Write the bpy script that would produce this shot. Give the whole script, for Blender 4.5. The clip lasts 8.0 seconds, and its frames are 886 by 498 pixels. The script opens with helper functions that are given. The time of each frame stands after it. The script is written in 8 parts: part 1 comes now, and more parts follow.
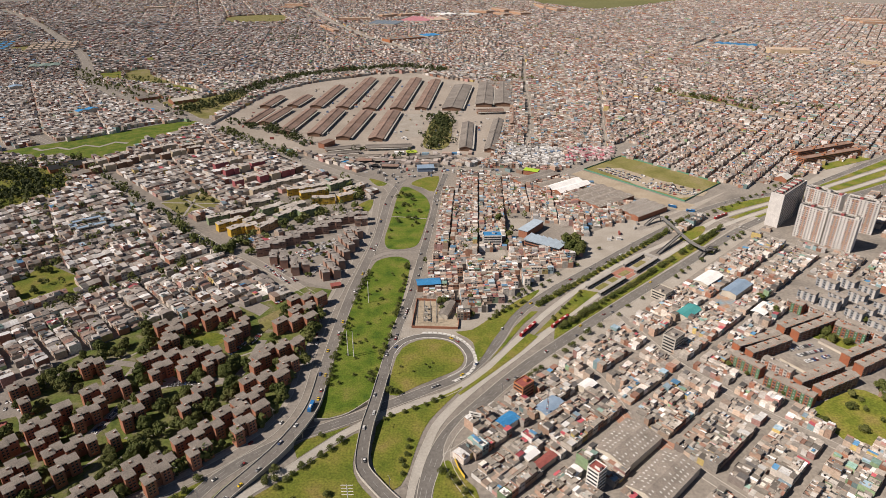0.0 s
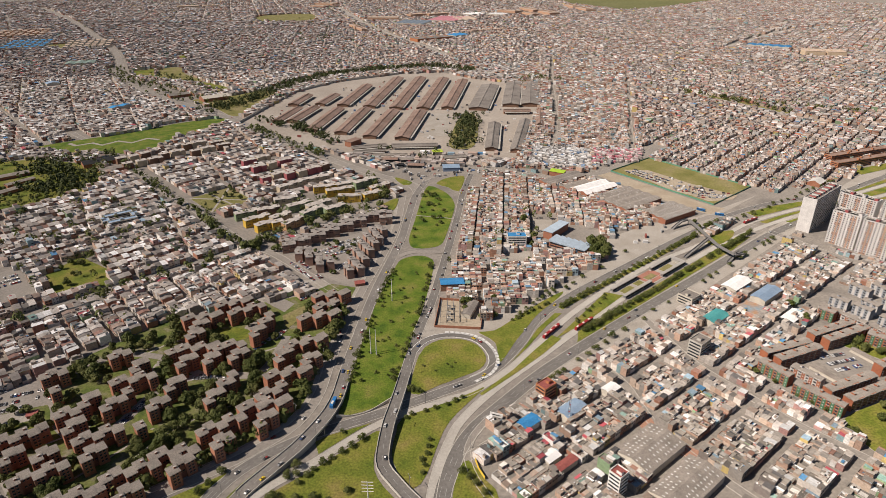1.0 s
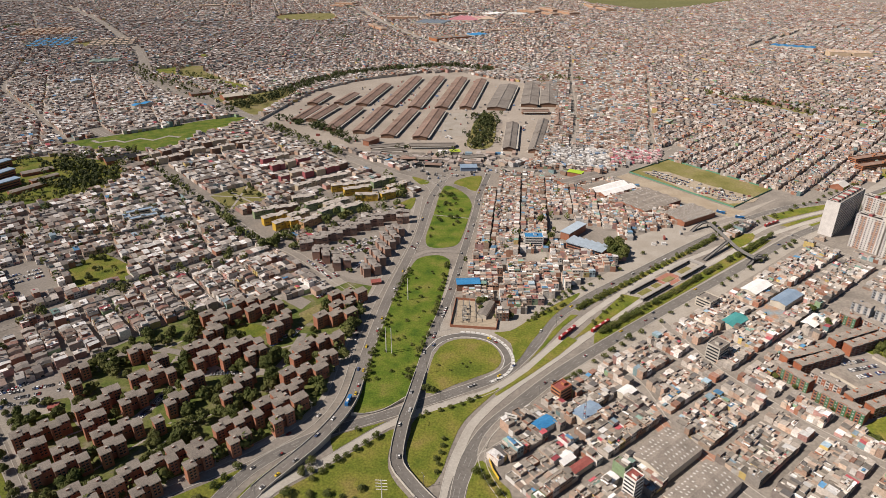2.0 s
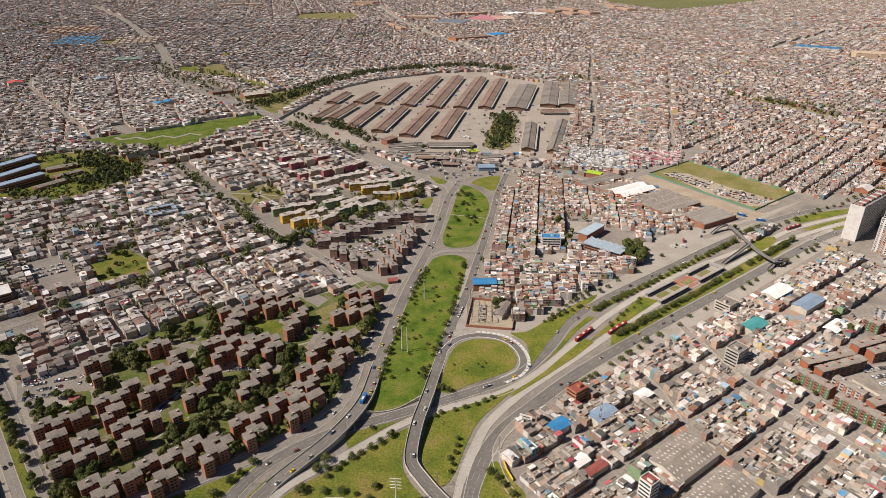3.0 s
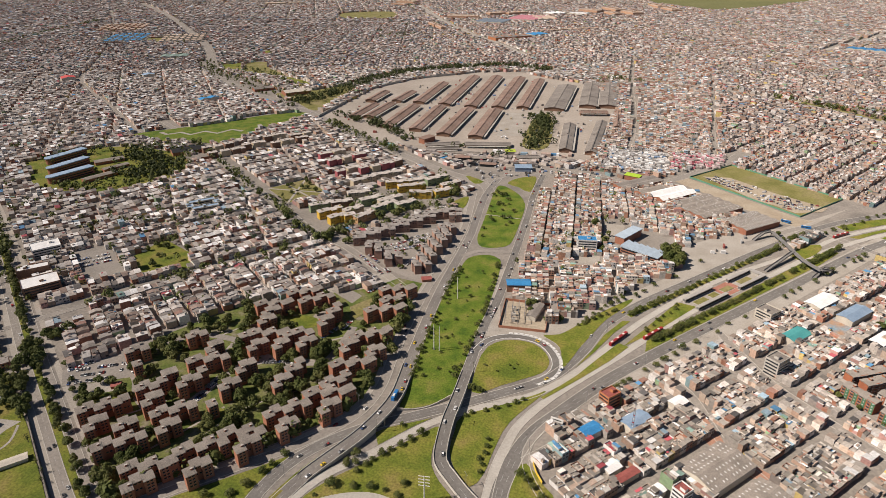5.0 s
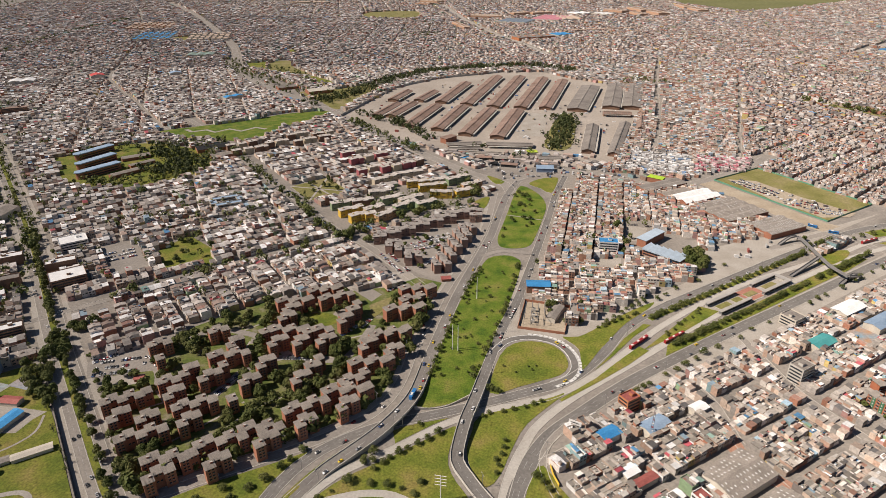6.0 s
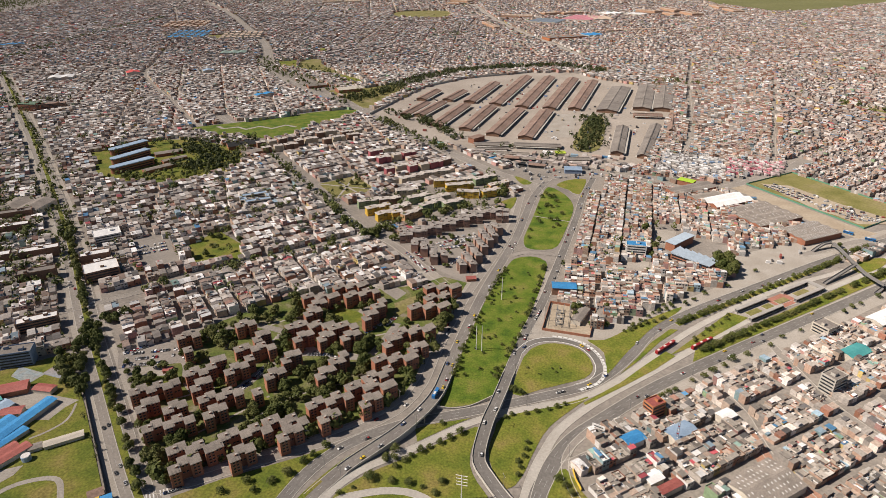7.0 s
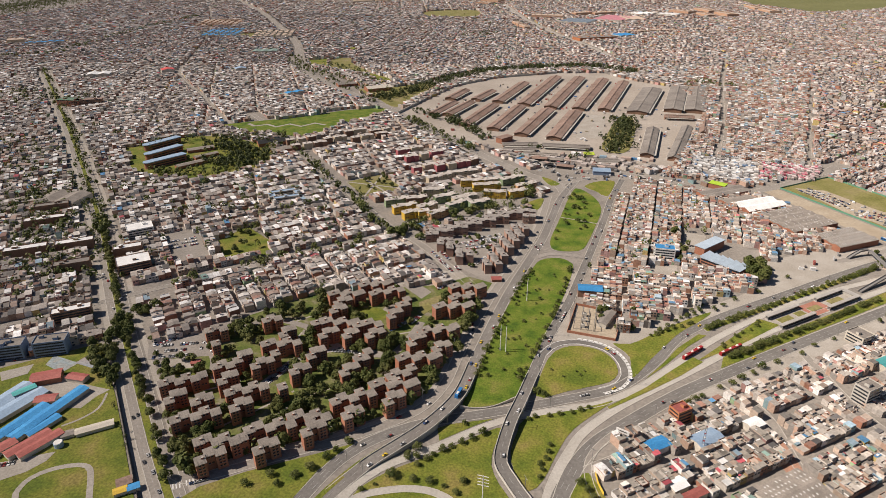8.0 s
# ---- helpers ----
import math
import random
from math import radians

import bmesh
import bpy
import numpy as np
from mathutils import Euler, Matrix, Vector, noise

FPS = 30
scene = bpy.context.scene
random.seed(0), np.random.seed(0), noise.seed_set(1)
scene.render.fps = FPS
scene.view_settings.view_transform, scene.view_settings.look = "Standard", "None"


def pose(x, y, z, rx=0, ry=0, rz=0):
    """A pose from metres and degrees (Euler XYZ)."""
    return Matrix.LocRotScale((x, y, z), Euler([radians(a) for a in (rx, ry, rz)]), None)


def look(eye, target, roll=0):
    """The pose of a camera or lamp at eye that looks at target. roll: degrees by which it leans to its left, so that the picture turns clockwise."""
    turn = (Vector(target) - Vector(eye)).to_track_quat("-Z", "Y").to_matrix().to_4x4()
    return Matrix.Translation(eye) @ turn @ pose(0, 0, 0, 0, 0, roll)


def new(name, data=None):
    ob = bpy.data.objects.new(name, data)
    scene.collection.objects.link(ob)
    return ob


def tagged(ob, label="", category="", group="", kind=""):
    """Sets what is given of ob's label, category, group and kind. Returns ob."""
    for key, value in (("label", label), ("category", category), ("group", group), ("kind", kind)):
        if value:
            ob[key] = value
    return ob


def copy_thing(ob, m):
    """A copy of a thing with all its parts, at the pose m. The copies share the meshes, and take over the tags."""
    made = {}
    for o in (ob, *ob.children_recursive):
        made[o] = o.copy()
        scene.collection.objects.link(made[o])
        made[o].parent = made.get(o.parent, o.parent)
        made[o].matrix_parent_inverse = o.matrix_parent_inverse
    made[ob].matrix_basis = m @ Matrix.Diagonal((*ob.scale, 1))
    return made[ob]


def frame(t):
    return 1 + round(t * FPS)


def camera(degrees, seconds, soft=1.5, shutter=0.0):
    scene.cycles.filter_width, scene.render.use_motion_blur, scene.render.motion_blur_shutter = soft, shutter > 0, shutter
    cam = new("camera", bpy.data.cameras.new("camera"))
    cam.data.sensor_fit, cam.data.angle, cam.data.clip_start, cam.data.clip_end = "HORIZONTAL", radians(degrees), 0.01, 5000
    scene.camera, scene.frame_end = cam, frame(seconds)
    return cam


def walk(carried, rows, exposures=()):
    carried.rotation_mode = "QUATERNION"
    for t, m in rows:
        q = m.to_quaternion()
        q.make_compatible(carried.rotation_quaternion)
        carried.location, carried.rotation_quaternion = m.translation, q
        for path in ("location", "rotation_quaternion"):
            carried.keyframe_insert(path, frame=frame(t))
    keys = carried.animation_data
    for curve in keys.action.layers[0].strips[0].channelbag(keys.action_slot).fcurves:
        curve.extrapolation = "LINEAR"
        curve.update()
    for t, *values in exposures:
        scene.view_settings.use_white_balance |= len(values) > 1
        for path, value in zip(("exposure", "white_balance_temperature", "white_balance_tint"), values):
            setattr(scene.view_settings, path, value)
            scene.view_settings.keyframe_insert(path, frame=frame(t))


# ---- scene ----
cam = camera(70.26, 8.0, soft=0.25)
PATH = [
    (0.0, pose(-0.00, -0.00, 320.00, 64.435, 0, 0.000) @ pose(0, 0, 0, 0, 0, 0.129)),
    (0.5, pose(-0.00, -0.00, 320.00, 64.419, 0, 1.548) @ pose(0, 0, 0, 0, 0, 0.104)),
    (1.0, pose(-0.00, -0.00, 320.00, 64.403, 0, 2.428) @ pose(0, 0, 0, 0, 0, 0.089)),
    (1.5, pose(-0.00, -0.00, 320.00, 64.387, 0, 3.248) @ pose(0, 0, 0, 0, 0, 0.074)),
    (3.0, pose(-0.00, -0.00, 320.00, 64.335, 0, 5.791) @ pose(0, 0, 0, 0, 0, 0.032)),
    (3.5, pose(-0.00, 0.00, 320.00, 64.318, 0, 6.660) @ pose(0, 0, 0, 0, 0, 0.017)),
    (4.0, pose(-0.00, 0.00, 320.00, 64.300, 0, 7.514) @ pose(0, 0, 0, 0, 0, -0.005)),
    (4.5, pose(-0.00, -0.00, 320.00, 64.288, 0, 8.398) @ pose(0, 0, 0, 0, 0, -0.020)),
    (6.0, pose(0.00, 0.00, 320.00, 64.259, 0, 11.291) @ pose(0, 0, 0, 0, 0, -0.056)),
    (6.5, pose(0.00, -0.00, 320.00, 64.244, 0, 12.580) @ pose(0, 0, 0, 0, 0, -0.065)),
    (7.0, pose(0.01, 0.00, 320.00, 64.231, 0, 13.882) @ pose(0, 0, 0, 0, 0, -0.072)),
    (7.5, pose(0.00, 0.00, 320.00, 64.213, 0, 15.190) @ pose(0, 0, 0, 0, 0, -0.092)),
    (8.0, pose(0.00, 0.00, 320.00, 64.193, 0, 16.481) @ pose(0, 0, 0, 0, 0, -0.115)),
]
walk(cam, PATH, exposures=[(0.0, 0.17, 6850, 15), (8.0, 0.33, 6850, 15)])

# ---- light ----
SUN_FROM = Vector((-0.66, -0.235, 0.71)).normalized()
world = bpy.data.worlds.new("sky")
scene.world = world
world.use_nodes = True
sky = world.node_tree.nodes.new("ShaderNodeTexSky")
sky.sky_type = "NISHITA"
sky.sun_disc = False
sky.sun_elevation = math.asin(SUN_FROM.z)
sky.sun_rotation = math.atan2(SUN_FROM.x, SUN_FROM.y)
sky.altitude = 2600
bg = world.node_tree.nodes["Background"]
bg.inputs[1].default_value = 0.05
world.node_tree.links.new(sky.outputs[0], bg.inputs[0])
sun_data = bpy.data.lights.new("sun", "SUN")
sun_data.energy, sun_data.angle, sun_data.color = 4.8, radians(0.6), (1.0, 0.94, 0.85)
sun = new("sun", sun_data)
sun.matrix_world = look(tuple(SUN_FROM * 1000), (0, 0, 0))
sun.location = (0, 0, 900)


# ---- materials ----
def nodes_of(name, rough=0.8, metal=0.0):
    m = bpy.data.materials.new(name)
    m.use_nodes = True
    nt = m.node_tree
    b = nt.nodes["Principled BSDF"]
    b.inputs["Roughness"].default_value = rough
    b.inputs["Metallic"].default_value = metal
    b.inputs["Specular IOR Level"].default_value = 0.25
    b.inputs["Diffuse Roughness"].default_value = 0.5 if rough > 0.6 else 0.0
    return m, nt, b


def ramp(nt, fac, stops, constant=False):
    r = nt.nodes.new("ShaderNodeValToRGB")
    cr = r.color_ramp
    if constant:
        cr.interpolation = "CONSTANT"
    while len(cr.elements) < len(stops):
        cr.elements.new(0.5)
    for e, (p, c) in zip(cr.elements, stops):
        e.position, e.color = p, (*c, 1)
    nt.links.new(fac, r.inputs[0])
    return r.outputs[0]


def noise_out(nt, scale, detail=3.0, coord="Object", stretch=None):
    tc = nt.nodes.new("ShaderNodeTexCoord") if coord == "Object" else nt.nodes.new("ShaderNodeNewGeometry")
    src = tc.outputs["Object"] if coord == "Object" else tc.outputs["Position"]
    if stretch:
        mp = nt.nodes.new("ShaderNodeMapping")
        mp.inputs["Scale"].default_value = stretch
        nt.links.new(src, mp.inputs[0])
        src = mp.outputs[0]
    n = nt.nodes.new("ShaderNodeTexNoise")
    n.inputs["Scale"].default_value, n.inputs["Detail"].default_value = scale, detail
    nt.links.new(src, n.inputs["Vector"])
    return n.outputs["Fac"]


def mult(nt, a, b, fac=1.0, kind="MULTIPLY"):
    x = nt.nodes.new("ShaderNodeMix")
    x.data_type, x.blend_type = "RGBA", kind
    if isinstance(fac, float):
        x.inputs[0].default_value = fac
    else:
        nt.links.new(fac, x.inputs[0])
    for s, v in ((6, a), (7, b)):
        if isinstance(v, tuple):
            x.inputs[s].default_value = (*v, 1)
        else:
            nt.links.new(v, x.inputs[s])
    return x.outputs[2]


def mixed(name, colors, big=0.05, fine=0.8, rough=0.85, spread=0.35, bump=0.0, coord="World", metal=0.0, stretch=None):
    """A surface that drifts between two or three colours at a large scale, with fine grain on it."""
    m, nt, b = nodes_of(name, rough, metal)
    n = len(colors)
    base = ramp(nt, noise_out(nt, big, 5, coord), [(0.32 + 0.36 * i / max(1, n - 1), c) for i, c in enumerate(colors)])
    g = ramp(nt, noise_out(nt, fine, 4, coord, stretch), [(0.25, (1 - spread,) * 3), (0.75, (1 + spread * 0.5,) * 3)])
    col = mult(nt, base, g)
    nt.links.new(col, b.inputs["Base Color"])
    if bump:
        bp = nt.nodes.new("ShaderNodeBump")
        bp.inputs["Strength"].default_value = bump
        bp.inputs["Distance"].default_value = 0.3
        nt.links.new(noise_out(nt, fine, 4, coord), bp.inputs["Height"])
        nt.links.new(bp.outputs[0], b.inputs["Normal"])
    return m


def choice(name, palette, per="island", rough=0.85, fine=0.6, spread=0.3, ribs=0.0, metal=0.0, tone=0.0):
    """One colour of the palette for each piece, stained and grained. palette: (share, colour) rows."""
    m, nt, b = nodes_of(name, rough, metal)
    if per == "island":
        rnd = nt.nodes.new("ShaderNodeNewGeometry").outputs["Random Per Island"]
    elif per == "object":
        rnd = nt.nodes.new("ShaderNodeObjectInfo").outputs["Random"]
    else:  # both: pieces of one mesh differ, and so do its copies
        total_rnd = nt.nodes.new("ShaderNodeMath")
        total_rnd.operation = "ADD"
        nt.links.new(nt.nodes.new("ShaderNodeNewGeometry").outputs["Random Per Island"], total_rnd.inputs[0])
        nt.links.new(nt.nodes.new("ShaderNodeObjectInfo").outputs["Random"], total_rnd.inputs[1])
        wrap = nt.nodes.new("ShaderNodeMath")
        wrap.operation = "FRACT"
        nt.links.new(total_rnd.outputs[0], wrap.inputs[0])
        rnd = wrap.outputs[0]
    total, at, stops = sum(s for s, _ in palette), 0.0, []
    for s, c in palette:
        stops.append((at / total, c))
        at += s
    base = ramp(nt, rnd, stops, True)
    # each piece also gets its own lightness
    w = nt.nodes.new("ShaderNodeTexWhiteNoise")
    w.noise_dimensions = "1D"
    nt.links.new(rnd, w.inputs["W"])
    base = mult(nt, base, ramp(nt, w.outputs["Value"], [(0.0, (0.62,) * 3), (1.0, (1.24,) * 3)]))
    g = ramp(nt, noise_out(nt, fine, 5, "World"), [(0.28, (1 - spread,) * 3), (0.72, (1 + spread * 0.4,) * 3)])
    base = mult(nt, base, g)
    g2 = ramp(nt, noise_out(nt, fine * 5, 3, "World"), [(0.3, (1 - spread * 0.6,) * 3), (0.7, (1.05,) * 3)])
    base = mult(nt, base, g2)
    if tone:
        base = mult(nt, base, ramp(nt, noise_out(nt, 0.006, 3, "World"), [(0.3, (1 - tone, 1 - tone * 0.98, 1 - tone * 0.9)), (0.7, (1 + tone * 0.6, 1 + tone * 0.55, 1 + tone * 0.55))]))
    nt.links.new(base, b.inputs["Base Color"])
    if ribs:
        tc = nt.nodes.new("ShaderNodeTexCoord")
        wv = nt.nodes.new("ShaderNodeTexWave")
        wv.inputs["Scale"].default_value = ribs
        nt.links.new(tc.outputs["Object"], wv.inputs["Vector"])
        bp = nt.nodes.new("ShaderNodeBump")
        bp.inputs["Strength"].default_value, bp.inputs["Distance"].default_value = 0.5, 0.08
        nt.links.new(wv.outputs["Fac"], bp.inputs["Height"])
        nt.links.new(bp.outputs[0], b.inputs["Normal"])
    return m


def plain(name, c, rough=0.7, metal=0.0, fine=1.5, spread=0.2):
    return mixed(name, [tuple(v * 0.9 for v in c), tuple(min(1, v * 1.1) for v in c)], 0.15, fine, rough, spread, coord="Object", metal=metal)


# ROOFS carries slightly raised blue, distant haze put into the roof colours
ROOFS = [(24, (0.365, 0.32, 0.29)), (15, (0.225, 0.20, 0.187)), (18, (0.47, 0.41, 0.368)), (12, (0.465, 0.35, 0.29)), (11, (0.61, 0.555, 0.515)),
         (6, (0.36, 0.215, 0.17)), (7, (0.79, 0.775, 0.76)), (1.2, (0.10, 0.26, 0.46)), (2.0, (0.30, 0.42, 0.50)), (1.5, (0.50, 0.12, 0.13)), (1, (0.24, 0.38, 0.34)), (7, (0.145, 0.135, 0.132))]
WALLS = [(18, (0.50, 0.345, 0.26)), (16, (0.58, 0.455, 0.36)), (13, (0.46, 0.415, 0.37)), (17, (0.70, 0.63, 0.56)), (14, (0.80, 0.77, 0.73)),
         (9, (0.43, 0.205, 0.135)), (6, (0.56, 0.33, 0.29)), (2, (0.62, 0.48, 0.20)), (2, (0.30, 0.43, 0.44)), (1.5, (0.32, 0.44, 0.26)), (4, (0.28, 0.24, 0.215))]
M_GROUND = mixed("city_ground", [(0.195, 0.175, 0.153), (0.285, 0.254, 0.22), (0.235, 0.21, 0.183)], 0.02, 0.35, 0.92, 0.3)
M_PAVE = mixed("worn_paving", [(0.33, 0.295, 0.25), (0.40, 0.365, 0.32)], 0.05, 0.7, 0.9, 0.25)
M_ASPHALT = mixed("asphalt", [(0.155, 0.143, 0.13), (0.205, 0.19, 0.172)], 0.04, 0.5, 0.85, 0.25)
M_STREET = mixed("street_asphalt", [(0.25, 0.224, 0.196), (0.315, 0.283, 0.248)], 0.03, 0.5, 0.88, 0.25)
M_FLYOVER = mixed("worn_flyover_asphalt", [(0.18, 0.163, 0.147), (0.24, 0.22, 0.196)], 0.04, 0.5, 0.85, 0.25)
M_CONCRETE_ROAD = mixed("concrete_roadway", [(0.40, 0.37, 0.325), (0.46, 0.43, 0.385)], 0.05, 0.6, 0.85, 0.18)
M_KERB = mixed("kerb_concrete", [(0.42, 0.39, 0.34), (0.50, 0.47, 0.42)], 0.2, 1.0, 0.9, 0.2)
M_PAINT = mixed("road_paint", [(0.58, 0.57, 0.54), (0.74, 0.73, 0.70)], 0.3, 1.5, 0.7, 0.25)
M_DASH = mixed("worn_lane_paint", [(0.34, 0.33, 0.31), (0.46, 0.45, 0.43)], 0.3, 1.5, 0.7, 0.25)
M_YELLOW = plain("yellow_paint", (0.62, 0.42, 0.06))
M_GRASS = mixed("mown_grass", [(0.105, 0.142, 0.018), (0.15, 0.175, 0.024), (0.20, 0.198, 0.036), (0.25, 0.205, 0.06)], 0.045, 0.6, 0.95, 0.5, 0.5)
M_GRASS_LUSH = mixed("lush_grass", [(0.06, 0.115, 0.012), (0.105, 0.16, 0.016), (0.15, 0.188, 0.026), (0.20, 0.20, 0.045)], 0.06, 0.7, 0.95, 0.5, 0.5)
M_GRASS_DRY = mixed("dry_grass", [(0.16, 0.155, 0.045), (0.22, 0.20, 0.07), (0.27, 0.225, 0.11)], 0.03, 0.4, 0.95, 0.4, 0.4)
M_DIRT = mixed("bare_dirt", [(0.34, 0.275, 0.20), (0.42, 0.355, 0.27)], 0.04, 0.4, 0.95, 0.3)
M_LEAF = mixed("leaves", [(0.075, 0.098, 0.022), (0.115, 0.132, 0.034), (0.165, 0.168, 0.052)], 0.07, 1.2, 0.75, 0.35)
M_LEAF.node_tree.nodes["Principled BSDF"].inputs["Transmission Weight"].default_value = 0.0
M_LEAF_DARK = mixed("dark_leaves", [(0.042, 0.056, 0.016), (0.066, 0.082, 0.024), (0.10, 0.112, 0.036)], 0.07, 1.2, 0.75, 0.35)
M_BARK = mixed("bark", [(0.10, 0.075, 0.05), (0.16, 0.125, 0.09)], 0.5, 3, 0.9, 0.3)
ROOFS_PALE = [(24, (0.39, 0.348, 0.303)), (12, (0.245, 0.22, 0.194)), (20, (0.49, 0.437, 0.382)), (10, (0.44, 0.345, 0.28)), (16, (0.66, 0.60, 0.545)),
              (7, (0.40, 0.23, 0.175)), (7, (0.80, 0.79, 0.77)), (1.2, (0.12, 0.30, 0.50)), (1.6, (0.34, 0.46, 0.54)), (1.8, (0.52, 0.13, 0.15)), (1.0, (0.28, 0.44, 0.38)), (4, (0.16, 0.15, 0.145))]
ROOFS_GREY = [(24, (0.385, 0.34, 0.303)), (16, (0.25, 0.222, 0.20)), (18, (0.50, 0.452, 0.408)), (9, (0.35, 0.26, 0.215)), (12, (0.62, 0.585, 0.545)),
              (4, (0.31, 0.18, 0.145)), (14, (0.82, 0.81, 0.79)), (0.6, (0.10, 0.26, 0.46)), (0.9, (0.30, 0.40, 0.47)), (0.7, (0.44, 0.10, 0.12)), (0.5, (0.22, 0.34, 0.31)), (9, (0.13, 0.12, 0.114))]
M_ROOFS = choice("assorted_roofs", [(q, tuple(min(0.82, v * 1.05) for v in col)) for q, col in ROOFS], tone=0.13)
M_ROOFS_PALE = choice("pale_patched_roofs", ROOFS_PALE)
M_ROOFS_GREY = choice("grey_sheet_roofs", ROOFS_GREY, tone=0.14)
M_WALLS = choice("assorted_walls", WALLS, tone=0.12)
M_WALLS_BRICK = choice("brick_and_pastel_walls", [(20, (0.46, 0.25, 0.17)), (16, (0.60, 0.43, 0.33)), (14, (0.72, 0.66, 0.59)), (16, (0.82, 0.80, 0.77)), (10, (0.58, 0.36, 0.33)), (10, (0.50, 0.45, 0.40)), (3, (0.34, 0.44, 0.48)), (3, (0.40, 0.50, 0.34)), (2, (0.64, 0.50, 0.22))])
M_ROOFS_TRI = choice("tan_and_red_roofs", [(24, (0.45, 0.40, 0.345)), (12, (0.29, 0.255, 0.222)), (16, (0.55, 0.465, 0.39)), (14, (0.50, 0.325, 0.245)), (12, (0.70, 0.65, 0.60)), (8, (0.42, 0.205, 0.15)), (8, (0.82, 0.81, 0.79)), (3, (0.16, 0.33, 0.52)), (3, (0.38, 0.48, 0.55)), (3, (0.55, 0.20, 0.20)), (2, (0.26, 0.42, 0.36))])
ROOFS_NEAR = [(30, (0.31, 0.275, 0.233)), (18, (0.205, 0.182, 0.158)), (22, (0.41, 0.365, 0.315)), (9, (0.42, 0.32, 0.255)), (11, (0.62, 0.58, 0.525)),
              (4, (0.34, 0.195, 0.145)), (8, (0.77, 0.76, 0.74)), (1.4, (0.12, 0.30, 0.50)), (1.8, (0.34, 0.46, 0.54)), (1.6, (0.50, 0.11, 0.13)), (1.2, (0.30, 0.44, 0.38)), (4, (0.15, 0.14, 0.135))]
M_ROOF_OB = choice("house_roof", ROOFS_NEAR, "both", spread=0.22)
M_WALL_OB = choice("house_wall", [(q, tuple(v * 0.8 for v in col)) for q, col in WALLS], "object", spread=0.25)
M_BRICK = mixed("red_brick", [(0.33, 0.14, 0.085), (0.41, 0.185, 0.115)], 0.08, 1.5, 0.88, 0.3)
M_BRICK_DARK = mixed("brown_brick", [(0.21, 0.125, 0.085), (0.28, 0.165, 0.11)], 0.08, 1.5, 0.88, 0.3)
M_FIBRE = mixed("fibre_cement_roof", [(0.23, 0.20, 0.172), (0.335, 0.293, 0.252)], 0.12, 1.2, 0.9, 0.35)
M_FIBRE_BROWN = mixed("rusty_brown_roof", [(0.225, 0.15, 0.115), (0.33, 0.225, 0.18)], 0.035, 0.5, 0.85, 0.35)
M_FIBRE_GREY = mixed("grey_shed_roof", [(0.20, 0.175, 0.155), (0.28, 0.25, 0.22)], 0.04, 0.5, 0.85, 0.3)
M_GLASS = plain("dark_window_glass", (0.03, 0.034, 0.04), 0.12, 0.0, 1.0, 0.1)
M_WHITE = plain("white_plaster", (0.70, 0.68, 0.64))
M_CREAM = plain("cream_plaster", (0.55, 0.50, 0.42))
M_DARK = plain("dark_rubber", (0.025, 0.025, 0.026), 0.8)
M_STEEL = plain("galvanised_steel", (0.35, 0.35, 0.35), 0.4, 0.7)
M_SKYLIGHT = plain("translucent_roof_sheet", (0.72, 0.71, 0.68), 0.4)
M_BLUE_ROOF = mixed("blue_sheet_roof", [(0.035, 0.20, 0.43), (0.055, 0.27, 0.53)], 0.1, 0.8, 0.5, 0.25, coord="Object")
M_PALE_BLUE = mixed("pale_blue_roof", [(0.22, 0.31, 0.42), (0.30, 0.39, 0.49)], 0.1, 0.8, 0.5, 0.2, coord="Object")
M_TEAL = mixed("teal_roof", [(0.06, 0.30, 0.30), (0.10, 0.38, 0.36)], 0.1, 0.8, 0.5, 0.2, coord="Object")
M_RED_ROOF = mixed("red_sheet_roof", [(0.27, 0.08, 0.068), (0.36, 0.12, 0.10)], 0.1, 0.8, 0.6, 0.25, coord="Object")
M_WHITE_ROOF = plain("white_sheet", (0.76, 0.75, 0.73))
M_ORANGE_WALL = plain("orange_brick_wall", (0.45, 0.18, 0.085))
M_BLUE_WALL = plain("blue_grey_render", (0.20, 0.26, 0.36))


# ---- building tools ----
GRID = radians(44)
UX, VX = Vector((math.cos(GRID), math.sin(GRID), 0)), Vector((-math.sin(GRID), math.cos(GRID), 0))


